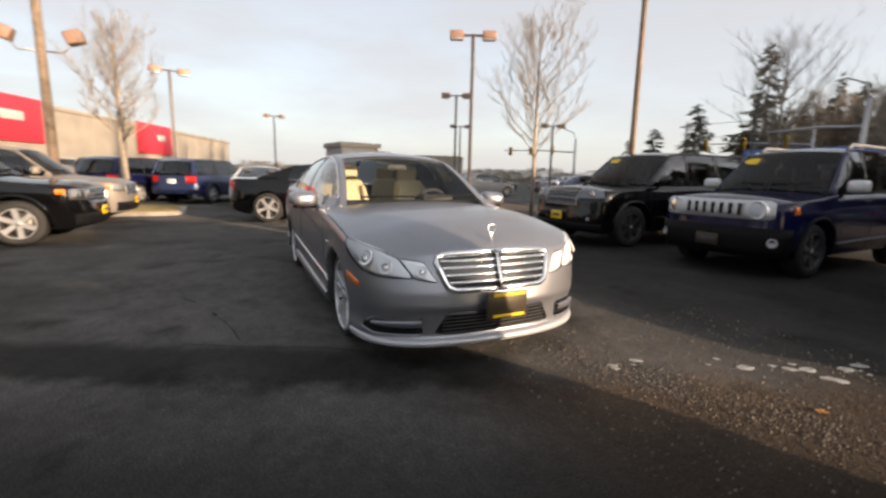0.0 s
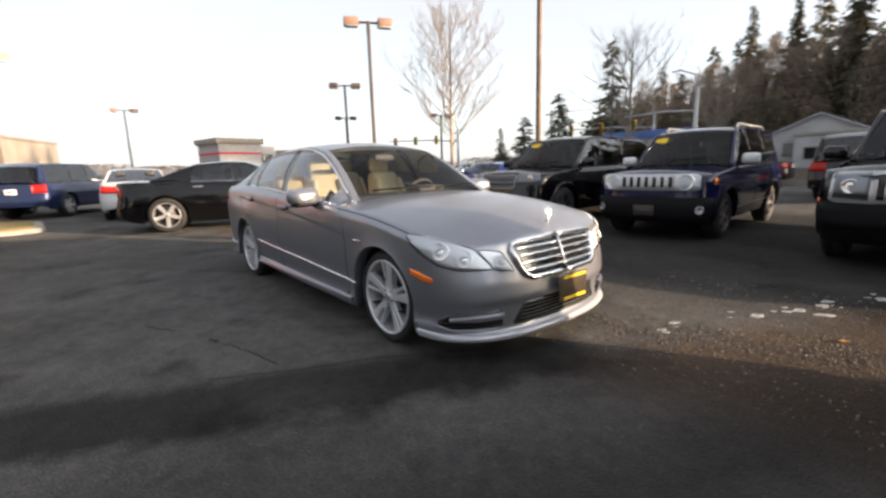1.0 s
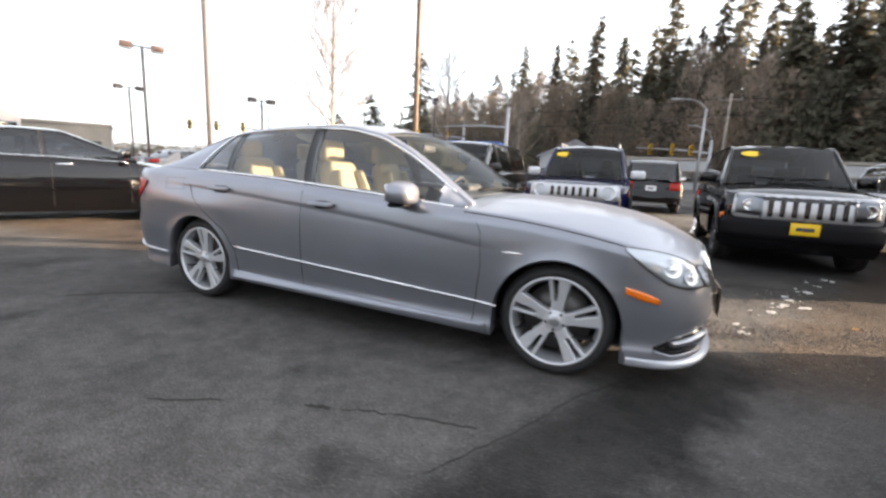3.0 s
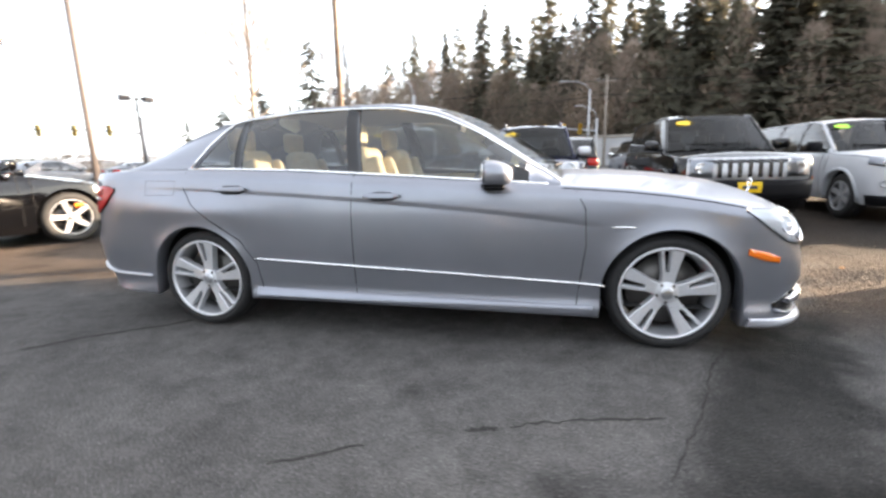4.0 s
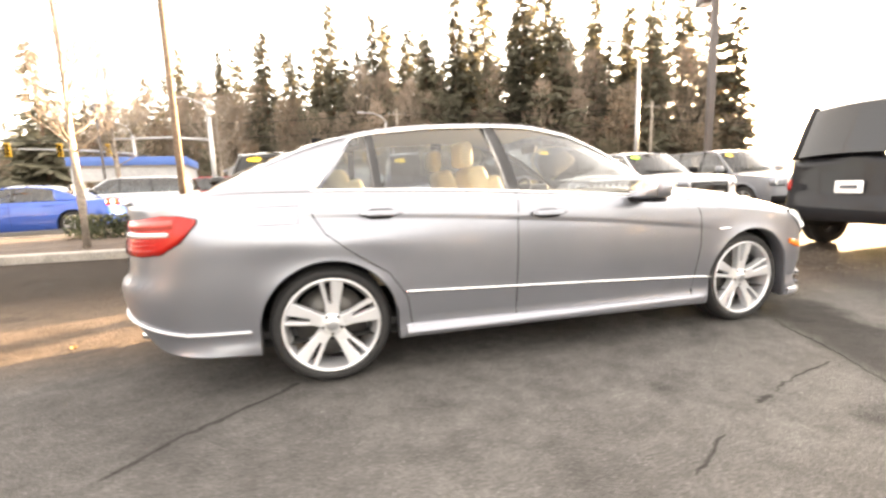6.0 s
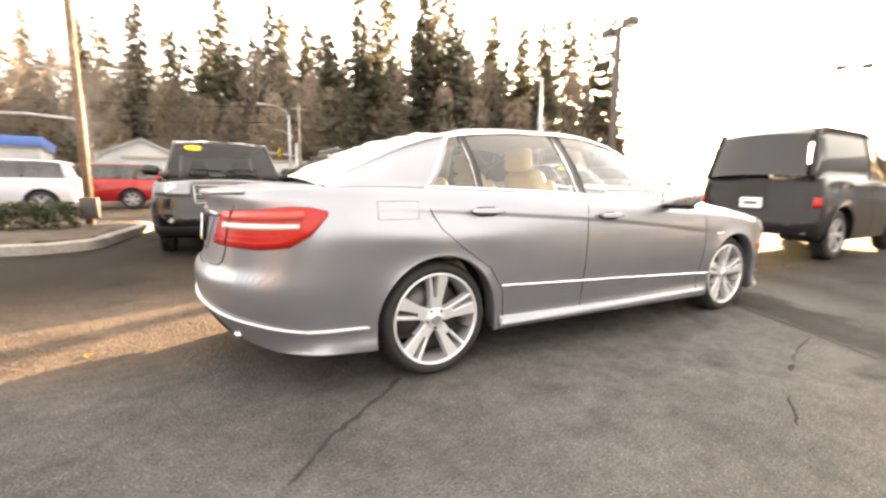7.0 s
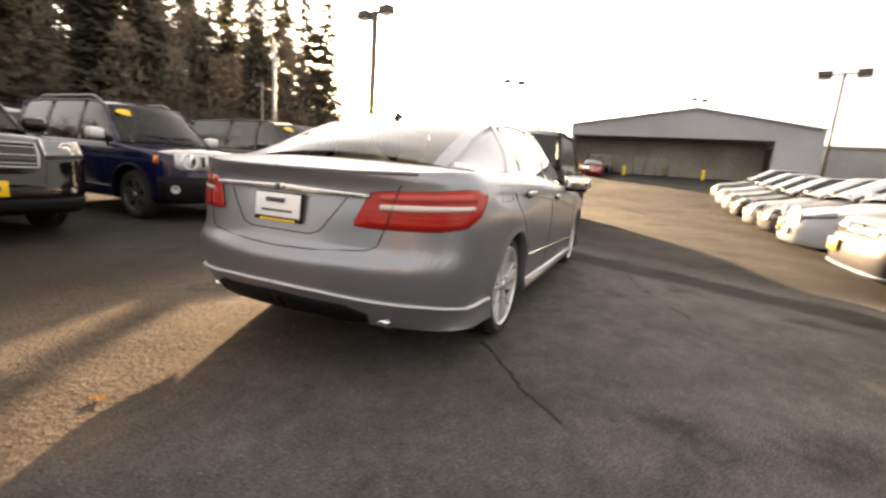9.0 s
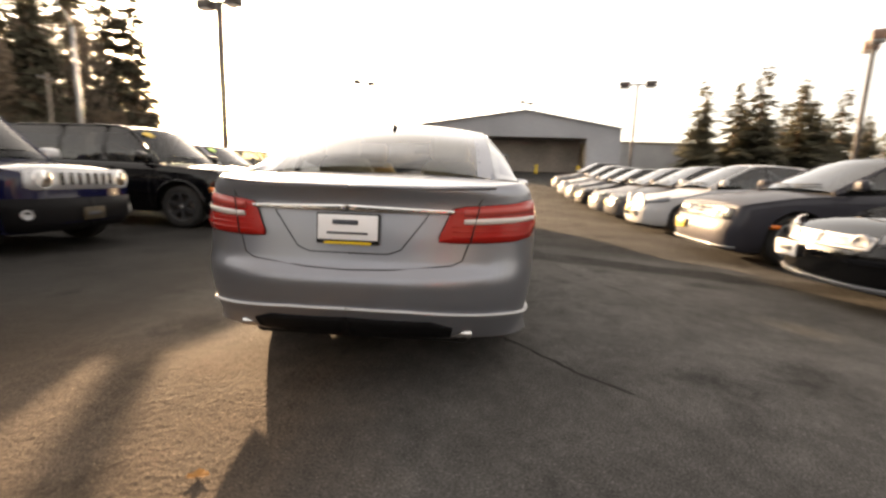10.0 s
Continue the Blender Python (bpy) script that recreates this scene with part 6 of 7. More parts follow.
BR = []
for k in range(3):
    me = mesh_of("brush", *brush_mesh(k, 3.2, 7.0, 1500, 0.75), False)
    me.materials.append(M_BROWNLEAF if k != 1 else M_NEEDLE)
    BR.append(me)
under = thing("undergrowth", pose(0, 0, 0), "brown and green undergrowth along the edge of the wood", "undergrowth", kind="stuff")
for k in range(76):
    x = -90 + 152 * k / 75 + q.uniform(-1, 1)
    ob = part("brush", BR[k % 3], None, under)
    s = q.uniform(0.6, 1.25)
    ob.matrix_local = Matrix.Translation((x, float(np.interp(x, xs_, ys_)) - q.uniform(1, 6), -0.3)) @ Matrix.Diagonal((s, s, s * q.uniform(0.9, 2.2), 1)) @ Matrix.Rotation(q.uniform(0, 6), 4, "Z")

TALL = []
for k in range(2):
    v, f = [], []
    qq = random.Random(90 + k)
    for _ in range(1500):
        a, r, t = qq.uniform(0, 6.283), math.sqrt(qq.random()), qq.random() ** 0.7
        w = 3.2 * math.sin(math.pi * min(1.0, 0.12 + 0.85 * t)) ** 0.6
        c = Vector((w * r * math.cos(a), w * r * math.sin(a), 2 + 16 * t))
        d = Vector((math.cos(a) * 0.6 * r, math.sin(a) * 0.6 * r, 1)).normalized() * qq.uniform(0.5, 1.2)
        s = Vector((qq.uniform(-1, 1), qq.uniform(-1, 1), 0)) * 0.05
        n = len(v)
        v.extend([c - s, c + s, c + d])
        f.append((n, n + 1, n + 2))
    me = mesh_of("bare_crown", v, f, False)
    me.materials.append(M_TWIGS)
    TALL.append(me)
for k in range(44):
    x = -60 + 122 * k / 43 + q.uniform(-2, 2)
    ob = part("bare_crown", TALL[k % 2], None, under)
    s = q.uniform(0.7, 1.25)
    ob.matrix_local = Matrix.Translation((x, float(np.interp(x, xs_, ys_)) - q.uniform(0, 5), -0.3)) @ Matrix.Diagonal((s, s, s, 1)) @ Matrix.Rotation(q.uniform(0, 6), 4, "Z")


def bare_tree(x, y, h, fork, seed, label, z0=0.0, r0=0.08, spread=0.42):
    """A leafless tree: tapered trunk, upswept limbs, and fine twigs."""
    q = random.Random(seed)
    ob = thing("bare_tree", pose(x, y, z0), label, "tree")
    part("trunk", tube([(0, 0, -0.05), (0.02, 0, fork * 0.5), (0, 0.02, fork), (0.03, 0.0, fork + (h - fork) * 0.45), (0.0, 0.03, h * 0.93)], [r0 * 1.15, r0, r0 * 0.85, r0 * 0.5, 0.008], 10), M_BARK, ob)

    def grow(p, d, length, r, depth, out):
        pts = [p]
        dd = d.copy()
        steps = 4
        for _ in range(steps):
            dd = (dd + Vector((q.uniform(-0.18, 0.18), q.uniform(-0.18, 0.18), 0.07))).normalized()
            pts.append(pts[-1] + dd * length / steps)
        out.append(tube(pts, [r, r * 0.8, r * 0.62, r * 0.45, r * 0.28], (6, 5, 4, 3)[depth]))
        if depth < 3:
            for _ in range((6, 5, 3)[depth]):
                k = q.randint(1, steps)
                a = q.uniform(0, 6.283)
                side = Vector((math.cos(a), math.sin(a), q.uniform(0.0, 0.5)))
                grow(pts[k], (dd * 1.1 + side * 0.75).normalized(), length * q.uniform(0.35, 0.6), max(0.0040, r * 0.45), depth + 1, out)

    n = 30
    for k in range(n):
        t = k / n
        z = fork + (h - fork) * 0.72 * t
        a = k * 2.4 + q.uniform(-0.4, 0.4)
        L = (h - fork) * spread * (0.72 + 0.75 * t - 1.15 * t * t) * q.uniform(0.75, 1.2)
        out = []
        grow(Vector((0, 0, z)), Vector((math.cos(a), math.sin(a), 0.55 + 0.75 * t)).normalized(), L, r0 * 0.25 * (1 - 0.6 * t), 0, out)
        part("limb", join(*out), M_BARK, ob)
    return ob


bare_tree(-5.45, 5.75, 5.65, 1.65, 21, "young leafless street tree in the planting island", 0.12, 0.065, 0.47)
bare_tree(-11.4, -4.7, 6.0, 2.0, 22, "leafless tree standing among the parked cars", 0.0, 0.11, 0.42)
bare_tree(-15.5, 34.0, 13.0, 3.0, 23, "tall leafless tree by the road", 0.0, 0.2, 0.45)
bare_tree(-8.5, 33.0, 8.0, 2.2, 24, "leafless tree by the road", 0.0, 0.15, 0.45)

SH = []
for k in range(2):
    me = mesh_of("foliage", *brush_mesh(30 + k, 0.42, 0.52, 900), False)
    me.materials.append(M_SHRUB)
    SH.append(me)
for k in range(4):
    ob = thing("shrub", pose(-4.9 - 0.5 * k, 7.75 + q.uniform(-0.15, 0.15), 0.12, 0, 0, k * 50), "low clipped green shrub in the mulch", "shrub", "island shrubs")
    part("foliage", SH[k % 2], None, ob)
    part("stem", tube([(0, 0, -0.02), (0, 0, 0.4)], 0.025, 6), M_BARK, ob)

FB = []
for k in range(3):
    me = mesh_of("thicket", *brush_mesh(70 + k, 4.0, 6.0, 1100, 0.6), False)
    me.materials.append((M_BROWNLEAF, M_NEEDLE, M_TWIGS)[k])
    FB.append(me)
horizon = thing("far_trees", pose(0, 0, 0), "far line of low bare and green trees on the horizon", "far trees", kind="stuff")
for k in range(70):
    a = radians(112 + 100 * k / 69)
    d = q.uniform(120, 170)
    ob = part("thicket", FB[q.randrange(3)], None, horizon)
    s = q.uniform(0.7, 1.5)
    ob.matrix_local = Matrix.Translation((d * math.cos(a), d * math.sin(a), -0.5)) @ Matrix.Diagonal((s * 1.6, s * 1.6, s * 0.55, 1)) @ Matrix.Rotation(q.uniform(0, 6), 4, "Z")

# ---- buildings ----


def hall():
    """The far hall with a low gable, a deep porch and a glazed entrance."""
    z0 = 1.55
    ob = thing("gabled_hall", pose(42, 0, z0), "grey metal-clad hall with a low gable and a deep porch", "building", kind="")
    y0, y1, yr = -13.7, 6.4, -4.3
    e, r, b = 4.75, 6.35, 3.75
    v = []
    for x in (0.0, 0.25):
        v += [(x, y0, b), (x, y0, e), (x, yr, r), (x, y1, e), (x, y1, b)]
    f = [(0, 1, 2, 3, 4), (9, 8, 7, 6, 5), (0, 5, 6, 1), (3, 8, 9, 4), (4, 9, 5, 0), (1, 6, 7, 2), (2, 7, 8, 3)]
    part("gable_wall", (v, f, False), M_METALSIDE, ob)
    for k in range(40):
        y = y0 + 0.25 + (y1 - y0 - 0.5) * k / 39
        t = e + (r - e) * (1 - abs(y - yr) / (yr - y0 if y < yr else y1 - yr))
        part("cladding_rib", box_bm(0.03, 0.05, t - b - 0.08, 0.0, (-0.015, y, (t + b) / 2)), M_METALSIDE, ob)
    part("roof", ([(-0.3, y0 - 0.2, e + 0.02), (-0.3, yr, r + 0.05), (-0.3, y1 + 0.2, e + 0.02), (28, y0 - 0.2, e + 0.02), (28, yr, r + 0.05), (28, y1 + 0.2, e + 0.02), (-0.3, yr, r - 0.08), (-0.3, y0 - 0.2, e - 0.1), (-0.3, y1 + 0.2, e - 0.1)],
                  [(0, 1, 4, 3), (1, 2, 5, 4), (0, 7, 6, 1), (1, 6, 8, 2)], False), M_METALSIDE, ob)
    part("side_wall", box_bm(0.25, 3.3, b + 0.4, 0, (0.1, y0 + 1.65, (b - 0.4) / 2)), M_METALSIDE, ob)
    part("long_wall", box_bm(27, 0.25, e, 0, (14, y0 + 0.12, e / 2 - 0.2)), M_METALSIDE, ob)
    part("long_wall", box_bm(27, 0.25, e, 0, (14, y1 - 0.12, e / 2 - 0.2)), M_METALSIDE, ob)
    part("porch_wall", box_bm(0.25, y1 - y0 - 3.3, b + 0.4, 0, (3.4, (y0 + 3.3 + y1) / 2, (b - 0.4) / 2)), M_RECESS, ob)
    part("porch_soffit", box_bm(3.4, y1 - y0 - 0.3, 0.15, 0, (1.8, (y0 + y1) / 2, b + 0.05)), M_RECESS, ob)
    for y in (-1.2, 3.2):
        fr = part("shopfront", box_bm(0.12, 3.4, 2.4, 0.01, (3.2, y, 1.0)), M_LSILVER, ob)
        for k in range(3):
            part("pane", box_bm(0.03, 1.0, 2.1, 0, (3.12, y + (k - 1) * 1.1, 1.0)), M_TINT, fr)
    for y in (-9.6, -5.5, 1.0, 5.0):
        part("bollard", lathe([(0.001, 1.0), (0.11, 0.98), (0.13, 0.9), (0.13, -0.3)], 12, "z"), M_YELLOW, ob).location = (-0.8, y, 0)
    return ob


hall()


def block(name, x, y, turn, sx, sy, h, z0, material, label, parapet=True, windows=0, wmat=M_TINT):
    ob = thing(name, pose(x, y, z0, 0, 0, turn), label, "building")
    part("wall", box_bm(sx, sy, h, 0.0, (0, 0, h / 2)), material, ob)
    if parapet:
        part("parapet", box_bm(sx + 0.3, sy + 0.3, 0.35, 0.02, (0, 0, h + 0.12)), M_BEIGE, ob)
    for k in range(windows):
        w = part("window", box_bm(sx / windows * 0.62, 0.12, h * 0.4, 0.01, (-sx / 2 + sx * (k + 0.5) / windows, -sy / 2 - 0.02, h * 0.45)), M_BEIGE, ob)
        part("pane", box_bm(sx / windows * 0.55, 0.02, h * 0.34, 0, (-sx / 2 + sx * (k + 0.5) / windows, -sy / 2 - 0.09, h * 0.45)), wmat, w)
    return ob


def red_shop():
    ob = thing("red_fronted_shop", pose(-57.5, -16.0, -0.3, 0, 0, -17.5), "long beige shop building with bright red facade panels", "building")
    part("wall", box_bm(72, 16, 7.2, 0, (-4, -8, 3.6)), M_BEIGE, ob)
    part("parapet", box_bm(72.3, 16.3, 0.4, 0.02, (-4, -8, 7.3)), M_BEIGE, ob)
    for x, w in ((13.6, 10.0), (-11.6, 8.5)):
        p = part("red_panel", box_bm(w, 0.4, 3.9, 0.03, (x, 0.15, 5.75)), M_REDPANEL, ob, "bright red sign panel")
        part("sign_mark", box_bm(w * 0.25, 0.06, 0.8, 0.02, (x - w * 0.15, 0.38, 6.0)), M_PALE, p)
    for k in range(8):
        w = part("window", box_bm(3.0, 0.15, 2.2, 0.02, (-26 + 6.4 * k, 0.02, 1.4)), M_GLOSSBLACK, ob)
        part("window_frame", box_bm(3.2, 0.1, 0.12, 0.01, (-26 + 6.4 * k, 0.06, 2.55)), M_PALE, w)
    return ob


red_shop()
block("low_store", 12, 64, -8, 44, 10, 3.6, 0.0, M_PALE, "long low pale grey store beyond the road", True, 9)
br_ = block("blue_roofed_store", -17.3, 44, 8, 8, 9, 3.3, 0.0, M_PALE, "low pale store with a blue roof edge", True, 2)
part("roof_edge", box_bm(8.4, 9.4, 0.7, 0.03, (0, 0, 3.7)), M_BLUEROOF, br_, "blue roof edge")
fo_ = block("beige_kiosk", -28.4, 5.9, 101, 2.8, 3.0, 3.15, 0.0, M_PALE, "small beige flat-roofed kiosk with a red stripe", True, 0)
part("red_stripe", box_bm(2.84, 3.04, 0.14, 0.01, (0, 0, 2.5)), M_REDPANEL, fo_)
wing = part("side_wing", box_bm(1.3, 2.4, 3.0, 0.02, (2.08, 0.2, 1.5)), M_FARWALL, fo_, "grey side wing")
part("dark_opening", box_bm(0.8, 0.1, 0.7, 0.02, (2.1, -1.02, 2.1)), M_GLOSSBLACK, wing)
block("far_store", -62, 24.8, 60, 12, 8, 4.5, -0.5, M_BEIGE, "far beige and red store", True, 3)
block("side_store", 68, -24, 90, 30, 10, 4.6, 2.0, M_PALE, "long pale wall of a low store beside the hall", True, 0)



def house(x, y, turn):
    ob = thing("small_house", pose(x, y, 0, 0, 0, turn) @ Matrix.Scale(1.4, 4), "small pale house with a light gable roof beyond the road", "house")
    part("wall", ([(-3.5, -4, 0), (3.5, -4, 0), (3.5, 4, 0), (-3.5, 4, 0), (-3.5, -4, 2.7), (3.5, -4, 2.7), (3.5, 4, 2.7), (-3.5, 4, 2.7), (0, -4, 4.3), (0, 4, 4.3)],
                  [(0, 1, 5, 8, 4), (2, 3, 7, 9, 6), (1, 2, 6, 5), (3, 0, 4, 7)], False), M_PALE, ob)
    for sg in (1, -1):
        part("roof", ([(0, -4.4, 4.42), (0, 4.4, 4.42), (sg * 3.9, 4.4, 2.62), (sg * 3.9, -4.4, 2.62), (0, -4.4, 4.3), (0, 4.4, 4.3), (sg * 3.9, 4.4, 2.5), (sg * 3.9, -4.4, 2.5)],
                      [(0, 1, 2, 3), (4, 7, 6, 5), (0, 3, 7, 4), (1, 5, 6, 2), (3, 2, 6, 7)], False), M_METALSIDE, ob)
    for xx in (-1.7, 1.7):
        w = part("window", box_bm(1.2, 0.1, 1.1, 0.02, (xx, -4.03, 1.5)), M_LSILVER, ob)
        part("pane", box_bm(1.0, 0.03, 0.9, 0, (xx, -4.09, 1.5)), M_TINT, w)


house(-9.6, 70.0, 8)


def road_lamp(x, y, h, turn):
    ob = thing("road_lamp", pose(x, y, 0, 0, 0, turn), "tall grey steel road lamp with a curved arm", "lamp post", "road lamps")
    part("post", tube([(0, 0, 0), (0, 0, h)], [0.14, 0.09], 12), M_STEEL, ob)
    part("arm", tube([(0, 0, h - 0.05), (-0.5, 0, h + 0.5), (-1.3, 0, h + 0.75), (-2.3, 0, h + 0.8)], 0.05, 8), M_STEEL, ob)
    part("lamp_head", box_bm(0.75, 0.3, 0.14, 0.05, (-2.6, 0, h + 0.78)), M_STEEL, ob)


road_lamp(18.3, 21.5, 8.2, 20)
road_lamp(5.5, 44.0, 7.6, 10)

# ---- the vehicles ----


def stand(sp, x, y, heading):
    """A pose by the point under the middle of the nose."""
    a = radians(heading)
    return pose(x - sp["xf"] * math.cos(a), y - sp["xf"] * math.sin(a), 0, 0, 0, heading)


def sticker(ob, cb, x, y0, w, h, material):
    """An oval price sticker behind the top of the windscreen; y0 is sideways."""
    b = cb.rail(x)
    u = 1 - abs(y0) / b.y
    p, p2 = cb.over(x, u, 0.006), cb.over(x + 0.05, u, 0.006)
    d = (p2 - p).normalized()
    v = [p + Vector((0, w / 2 * math.cos(a), 0)) * 1 + d * (h / 2 * math.sin(a)) for a in [2 * math.pi * k / 16 for k in range(16)]]
    v = [Vector((q_.x, q_.y + (y0 - p.y if y0 < 0 else 0) * 1.0, q_.z)) for q_ in v]
    part("price_sticker", (v + [q_ + Vector((0.004, 0, 0.002)) for q_ in v], [tuple(range(16)), tuple(range(16, 32))] + [(i, (i + 1) % 16, 16 + (i + 1) % 16, 16 + i) for i in range(16)], False), material, ob, "oval dealer sticker on the glass")


def parked(name, kind, x, y, heading, material, label, category, seam=(0.0,), mirror_mat=None, plate_front=True, plate_mat=None, plate_z=0.52, plate_y=0.0, sticker_mat=None, rails=False, arch_mat=None, moulding=None, **kw):
    sp = (suv_spec if kind == "suv" else sedan_spec)(**kw)
    if sp.get("blind"):
        g = sp["green"]
        g["windows"] = g["windows"][:1]
        g["posts"] = [(sp["xr"] + 0.11, -0.02, 0.0, 0, 1), (sp["axles"][0] - 0.52, sp["axles"][0] - 0.43, 0, 0, 1)]
    ob, sh, cb = vehicle(name, stand(sp, x, y, heading), sp, material, label, category)
    ob.matrix_world.translation.z = ground_z(x, y)
    lamps(ob, sh, sp)
    xa = sp["axles"][0]
    seams(ob, sh, sp, [xa - 0.55, -0.06, sp["green"]["posts"][-1][1] + 0.02], 0.3)
    handles(ob, sh, [(0.10, sp["belt"] - 0.10), (-0.85, sp["belt"] - 0.09)], sp.get("handle_mat", material))
    for sg in (1, -1):
        wing_mirror(ob, sh, xa - 0.62, sp["belt"] + 0.03, sg, mirror_mat or material, 1.0 if kind == "suv" else 0.85)
    for sg in (1, -1):
        if kind == "suv":
            for xc in sp["axles"]:
                R = sp["arch"] + 0.012
                pts = [sh.at(sh.s_of_x(xc + R * math.cos(radians(a_))), sp["hub"] + R * math.sin(radians(a_)), 0.004) for a_ in range(-8, 189, 14)]
                part("arch_trim", tube([(p_.x, p_.y * sg, p_.z) for p_ in pts], 0.026, 6), arch_mat or material, ob)
        if moulding:
            part("door_moulding", sh.line([(sh.s_of_x(x_), moulding[0] + moulding[1] * x_) for x_ in np.linspace(xa - 0.50, -xa + 0.50, 6)], 0.016, 0.004, sg, 6, 0.05, 0.6), M_LSILVER, ob)
        hood_pts = [(sh.s_of_x(x_), sh.top(sh.s_of_x(x_)) - 0.015) for x_ in np.linspace(xa - 0.40, sp["xf"] - sp["cf"] * 0.55, 6)]
        part("hood_gap", sh.line(hood_pts, 0.005, -0.001, sg, 5), M_WELL, ob)
        wp = [cb.over(cb.x1 - 0.05, 1 - abs(y_) / cb.rail(cb.x1 - 0.05).y, 0.016) for y_ in np.linspace(0.04, 0.5, 5)]
        part("wiper", tube([(p_.x - 0.05 * k_ / 4, p_.y * sg, p_.z + 0.035 * k_ / 4) for k_, p_ in enumerate(wp)], 0.009, 5), M_BLACK, ob)
    if plate_front:
        p = sh.at(0, plate_z, 0.03)
        plate(ob, (p.x, plate_y, plate_z), 90, 0, 0.31, 0.155, plate_mat or M_YELLOW)
    p = sh.at(sh.total, 0.85, 0.02)
    plate(ob, (p.x - 0.01, 0, 0.85), -90, 0, 0.31, 0.155, M_PLATEW)
    if sticker_mat:
        g = sp["green"]
        sticker(ob, cb, g["roof"][1] + 0.13, -0.42, 0.32, 0.13, sticker_mat)
    if rails:
        g = sp["green"]
        for sg in (1, -1):
            pts = [cb.over(x_, 0.10, 0.06) for x_ in np.linspace(g["roof"][0] + 0.3, g["roof"][1] - 0.2, 12)]
            pts = [(p_.x, p_.y * sg, p_.z) for p_ in pts]
            pts[0] = (pts[0][0], pts[0][1], pts[0][2] - 0.06)
            pts[-1] = (pts[-1][0], pts[-1][1], pts[-1][2] - 0.06)
            part("roof_rail_bar", tube(pts, 0.024, 8), M_LSILVER, ob)
    return ob, sh, cb, sp


UPRIGHT = [(0.2, 0.08), (0.35, 0.01), (0.55, 0.0), (0.65, 0.02), (0.98, 0.035), (1.08, 0.09)]
parked("family_suv", "suv", -2.17, 4.05, -90, M_BLACKP, "black glossy sport utility vehicle with silver grille and yellow plate", "car", L=4.86, W=0.995, H=1.80, wb=2.775, hood=1.08, belt=1.13, hub=0.38, front_over=0.93,
       grille=(0.44, 0.76, 1.00, 3, M_DULLALLOY, False), heads=[(0.50, 1.02, (0.84, 0.86), (1.05, 1.04))], cladding=(0.30, 0.44, 1.0), fogs=[(0.50, 0.54, 0.70, 0.80)], sticker_mat=M_YELLOW, plate_z=0.55, dark_wheels=True)
parked("compact_suv", "suv", 0.69, 4.35, -88, M_NAVY, "navy blue compact sport utility vehicle with seven-slot silver grille", "car", L=4.23, W=0.90, H=1.76, wb=2.57, hood=1.05, belt=1.10, hub=0.355, front_over=0.85,
       front=UPRIGHT, plate_mat=M_BRONZE, plate_z=0.46, face_band=(0.76, 0.76, 1.005, M_BRIGHT), grille=(0.41, 0.78, 0.99, 7, M_BRIGHT, True), heads=[], round_heads=[(0.56, 0.885, 0.105)], markers=[(0.98, 1.06, 0.84, 0.94)], cladding=(0.28, 0.66, 1.0), fogs=[(0.44, 0.52, 0.72, 0.80)], sticker_mat=M_YELLOW, rails=True, arch_mat=M_BLACK, moulding=(0.47, -0.03), mirror_mat=M_BRIGHT, dark_wheels=True)
parked("large_suv", "suv", 3.72, 3.85, -90, M_BLACKP, "black boxy sport utility vehicle with a chrome seven-slot grille", "car", L=4.79, W=0.95, H=1.82, wb=2.78, hood=1.10, belt=1.14, hub=0.38, front_over=0.85,
       grille=(0.46, 0.71, 1.03, 7, M_BRIGHT, True), heads=[(0.48, 0.80, (0.73, 0.75), (1.02, 1.0))], front=UPRIGHT, face_band=(0.84, 0.70, 1.035, M_BRIGHT), markers=[(0.95, 1.03, 0.66, 0.74)], cladding=(0.42, 0.70, 1.0), sticker_mat=M_YELLOW, plate_z=0.60, dark_wheels=True)
parked("white_suv", "suv", 6.5, 4.30, -90, M_WHITE, "white crossover with a black lower bumper and lime sticker", "car", L=4.77, W=0.92, H=1.68, wb=2.86, hood=1.06, belt=1.08, hub=0.36, front_over=0.93,
       grille=(0.46, 0.66, 0.90, 2, M_GLOSSBLACK, False), heads=[(0.55, 1.05, (0.80, 0.88), (0.92, 0.99))], cladding=(0.26, 0.42, 1.05), fogs=[(0.56, 0.64, 0.66, 0.92)], sticker_mat=M_GREENST, mirror_mat=M_BLACK)
parked("silver_suv", "suv", 9.9, 4.85, -90, M_LSILVER, "silver sport utility vehicle parked nose out", "car", L=4.7, W=0.94, H=1.74, wb=2.75, sticker_mat=M_YELLOW)
parked("boxy_suv", "suv", 9.15, 1.0, 2, M_GREYP, "tall dark boxy sport utility vehicle standing across the lane", "car", L=4.15, W=0.90, H=2.04, wb=2.55, hood=1.12, belt=1.22, hub=0.38, front_over=0.75, blind=True, glass=M_GLASS, rear_glass=M_GLOSSBLACK, tails=[(0.80, 0.92, (0.80, 0.80), (0.95, 0.95))])
parked("black_saloon", "sedan", -6.58, 2.98, 71, M_BLACKP, "black saloon with bright window trim and chrome wheels", "car", L=4.88, W=0.95, H=1.50, wb=3.0, hub=0.37, hood=1.0, belt=1.04, deck=1.08, front_over=0.85, trim=M_CHROME, handle_mat=M_CHROME)
parked("dark_suv", "suv", -5.1, -3.8, 90, M_BLACKP, "black sport utility vehicle with bright wheels and yellow plate", "car", L=4.7, W=0.94, H=1.72, wb=2.75, markers=[(1.0, 1.12, 0.82, 0.90)])
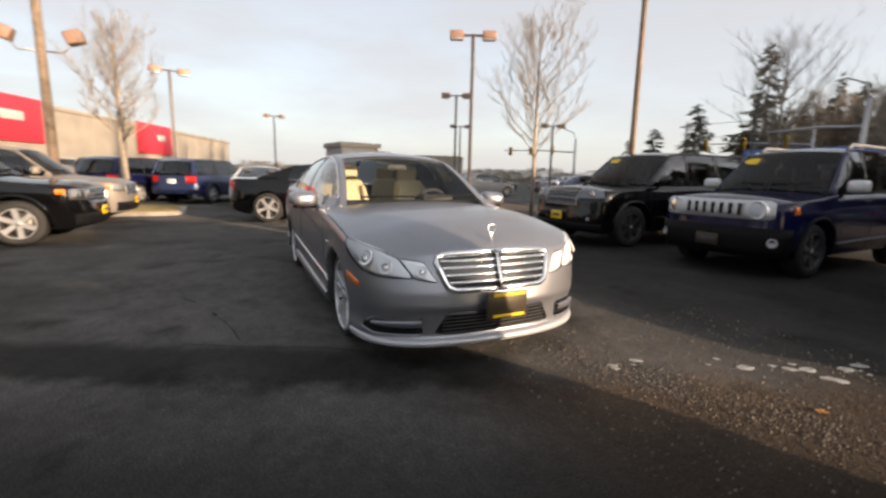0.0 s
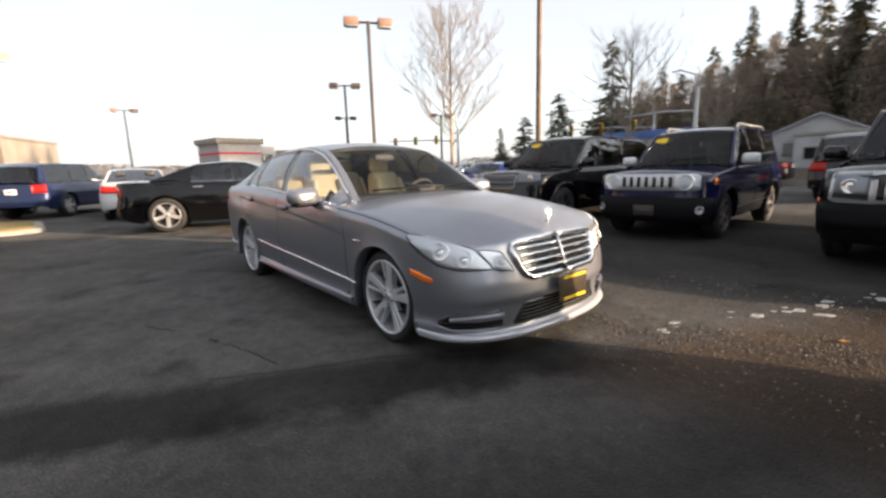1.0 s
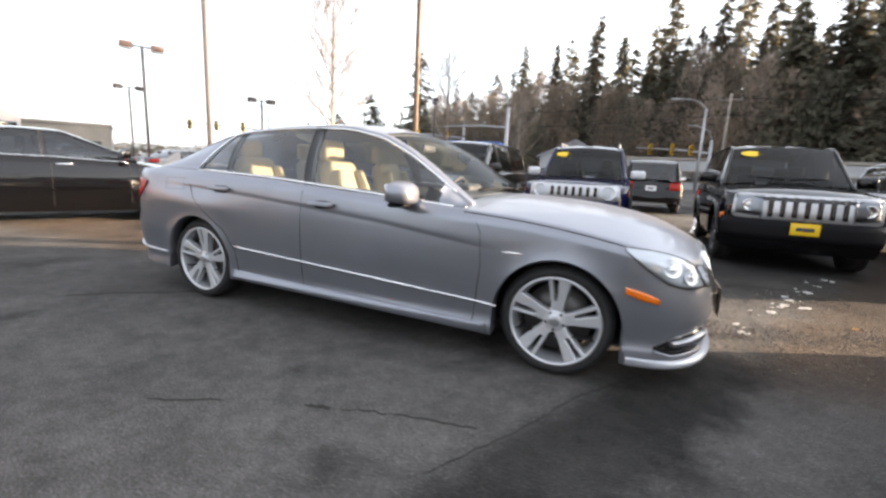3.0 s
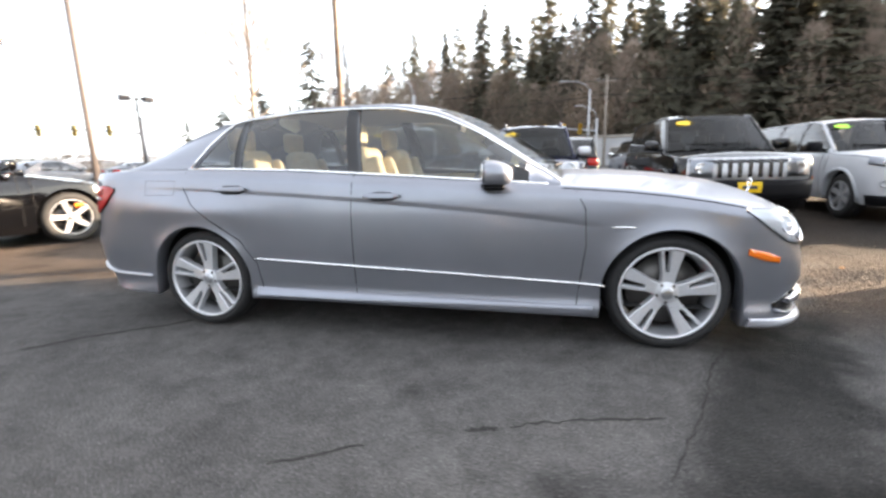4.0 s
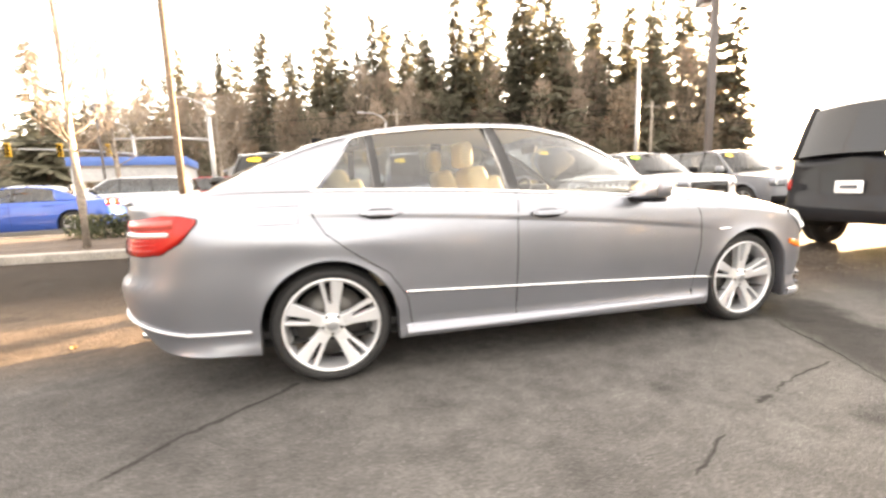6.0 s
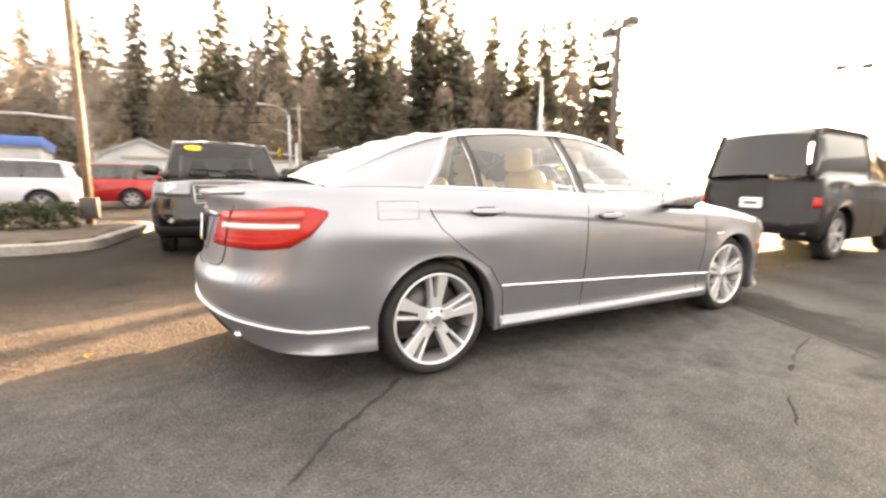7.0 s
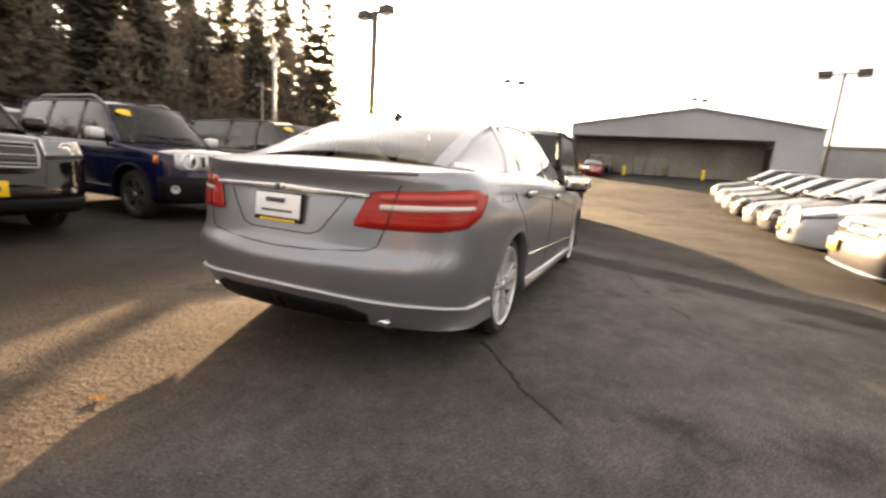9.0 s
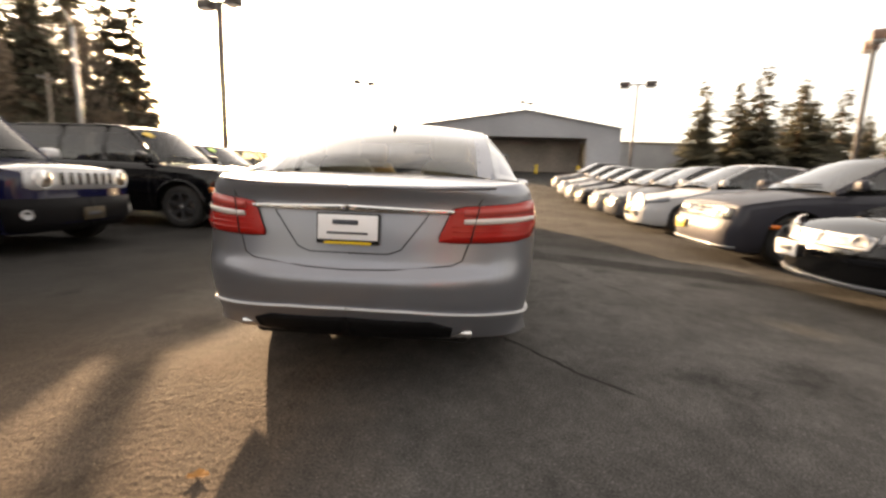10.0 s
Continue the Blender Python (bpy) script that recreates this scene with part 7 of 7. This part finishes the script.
parked("tan_suv", "suv", -8.3, -3.9, 90, M_TAN, "champagne sport utility vehicle with a yellow plate", "car", L=4.6, W=0.92, H=1.68, wb=2.7, markers=[(1.0, 1.1, 0.8, 0.86)])
parked("blue_suv", "suv", -18.37, -1.56, 150, M_DKBLUE, "slate blue sport utility vehicle behind a planted strip", "car", L=4.7, H=1.72)
parked("navy_suv", "suv", -18.78, -4.02, 150, M_NAVY, "navy sport utility vehicle with red tail lamps", "car", L=4.7, H=1.72)
parked("white_saloon", "sedan", -15.68, -0.64, 175, M_WHITE, "white saloon parked tail out behind the black one", "car", deck=1.06)
parked("black_rear_suv", "suv", 1.85, 17.5, 90, M_BLACKP, "black sport utility vehicle in the second row", "car", L=4.8, W=0.96, H=1.80)
parked("silver_rear_suv", "suv", 5.0, 20.0, 90, M_LSILVER, "silver sport utility vehicle in the second row", "car", L=4.7, H=1.75)
parked("blue_coupe", "sedan", -11.4, 10.9, 186, M_BLUE, "bright blue low coupe beyond the planting island", "car", L=4.6, H=1.36, wb=2.7, belt=0.92, deck=0.95, hood=0.85)
parked("white_hatchback", "suv", -10.2, 14.4, 183, M_WHITE, "white crossover beyond the planting island", "car", L=4.5, H=1.62)
parked("red_suv", "suv", -8.4, 17.5, 183, M_RED, "dark red crossover in the second row", "car", L=4.7, H=1.65)
COUPE = dict(hood=1.04, H=1.53, belt=1.02, deck=1.06, W=0.95, cf=0.34, pf=4.0, hub=0.36, grille=(0.80, 0.62, 0.76, 1, M_GLOSSBLACK, False), heads=[], round_heads=[(0.66, 0.69, 0.058), (0.47, 0.69, 0.058)], plate_y=-0.42, plate_z=0.47)
DARKNOSE = dict(hood=0.89, H=1.47, grille=(0.50, 0.56, 0.66, 5, M_BRIGHT, False), heads=[(0.56, 1.05, (0.60, 0.66), (0.70, 0.78))], fogs=[(0.55, 0.66, 0.36, 0.46)], plate_mat=M_PLATEW, plate_y=-0.36, plate_z=0.46)
WHITEONE = dict(H=1.54, belt=1.01, heads=[(0.50, 1.15, (0.62, 0.70), (0.68, 0.80))], grille=(0.40, 0.36, 0.46, 3, M_GLOSSBLACK, False), fogs=[(0.50, 0.78, 0.34, 0.44)])
PLAIN = dict(H=1.56, belt=1.01)
row = [(0.0, M_BLACKP, "black saloon with a white plate on its bumper", DARKNOSE), (2.62, M_COUPE, "grey muscle coupe with a yellow plate", COUPE), (6.0, M_WHITE, "white saloon with dark bumper vents", WHITEONE), (8.1, M_MIDGREY, "grey saloon parked in the row", PLAIN),
       (10.2, M_LSILVER, "silver saloon parked in the row", PLAIN), (12.9, M_GREYP, "dark grey saloon parked in the row", PLAIN), (15.3, M_LSILVER, "silver saloon farther along the row", PLAIN), (17.7, M_WHITE, "white saloon far along the row", PLAIN), (20.3, M_LSILVER, "silver saloon far along the row", PLAIN)]
for x, mm, lb, kw in row:
    ob, sh, cb, sp = parked("row_saloon", "sedan", x, -3.85 - 0.02 * (x - 3), 90, mm, lb, "car", **kw)
    if kw is COUPE or kw is DARKNOSE:
        for sg in (1, -1):
            part("chin_lip", sh.patch([0, 0.45, 0.95], [0.20, 0.205, 0.22], [0.245, 0.25, 0.26], 2, 0.02, sg, 0.03), M_LSILVER, ob, "pale lip under the bumper")
far = [(-5.9, 20.5, 183, M_GREYP), (35, 3.2, 185, M_RED), (-26, 12, 100, M_WHITE), (-29, 14, 100, M_LSILVER), (-24, 9.5, 100, M_GREYP), (-28, 20, 80, M_BLACKP), (-33, 17, 80, M_RED), (-21, 15, 95, M_LSILVER), (-34, 10, 100, M_WHITE), (-37, 12, 100, M_GREYP), (-30, 3, 95, M_LSILVER), (-33, -1, 95, M_WHITE), (-36, -5, 95, M_GREYP), (-30, -9, 95, M_TAN), (-27, 26, 85, M_LSILVER), (-22, 24, 85, M_WHITE), (-17, 21, 90, M_GREYP)]
for x, y, a, mm in far:
    parked("far_saloon", "sedan", x, y, a, mm, "far parked saloon in the back lot", "car", step=0.18, rows=5, style="far")
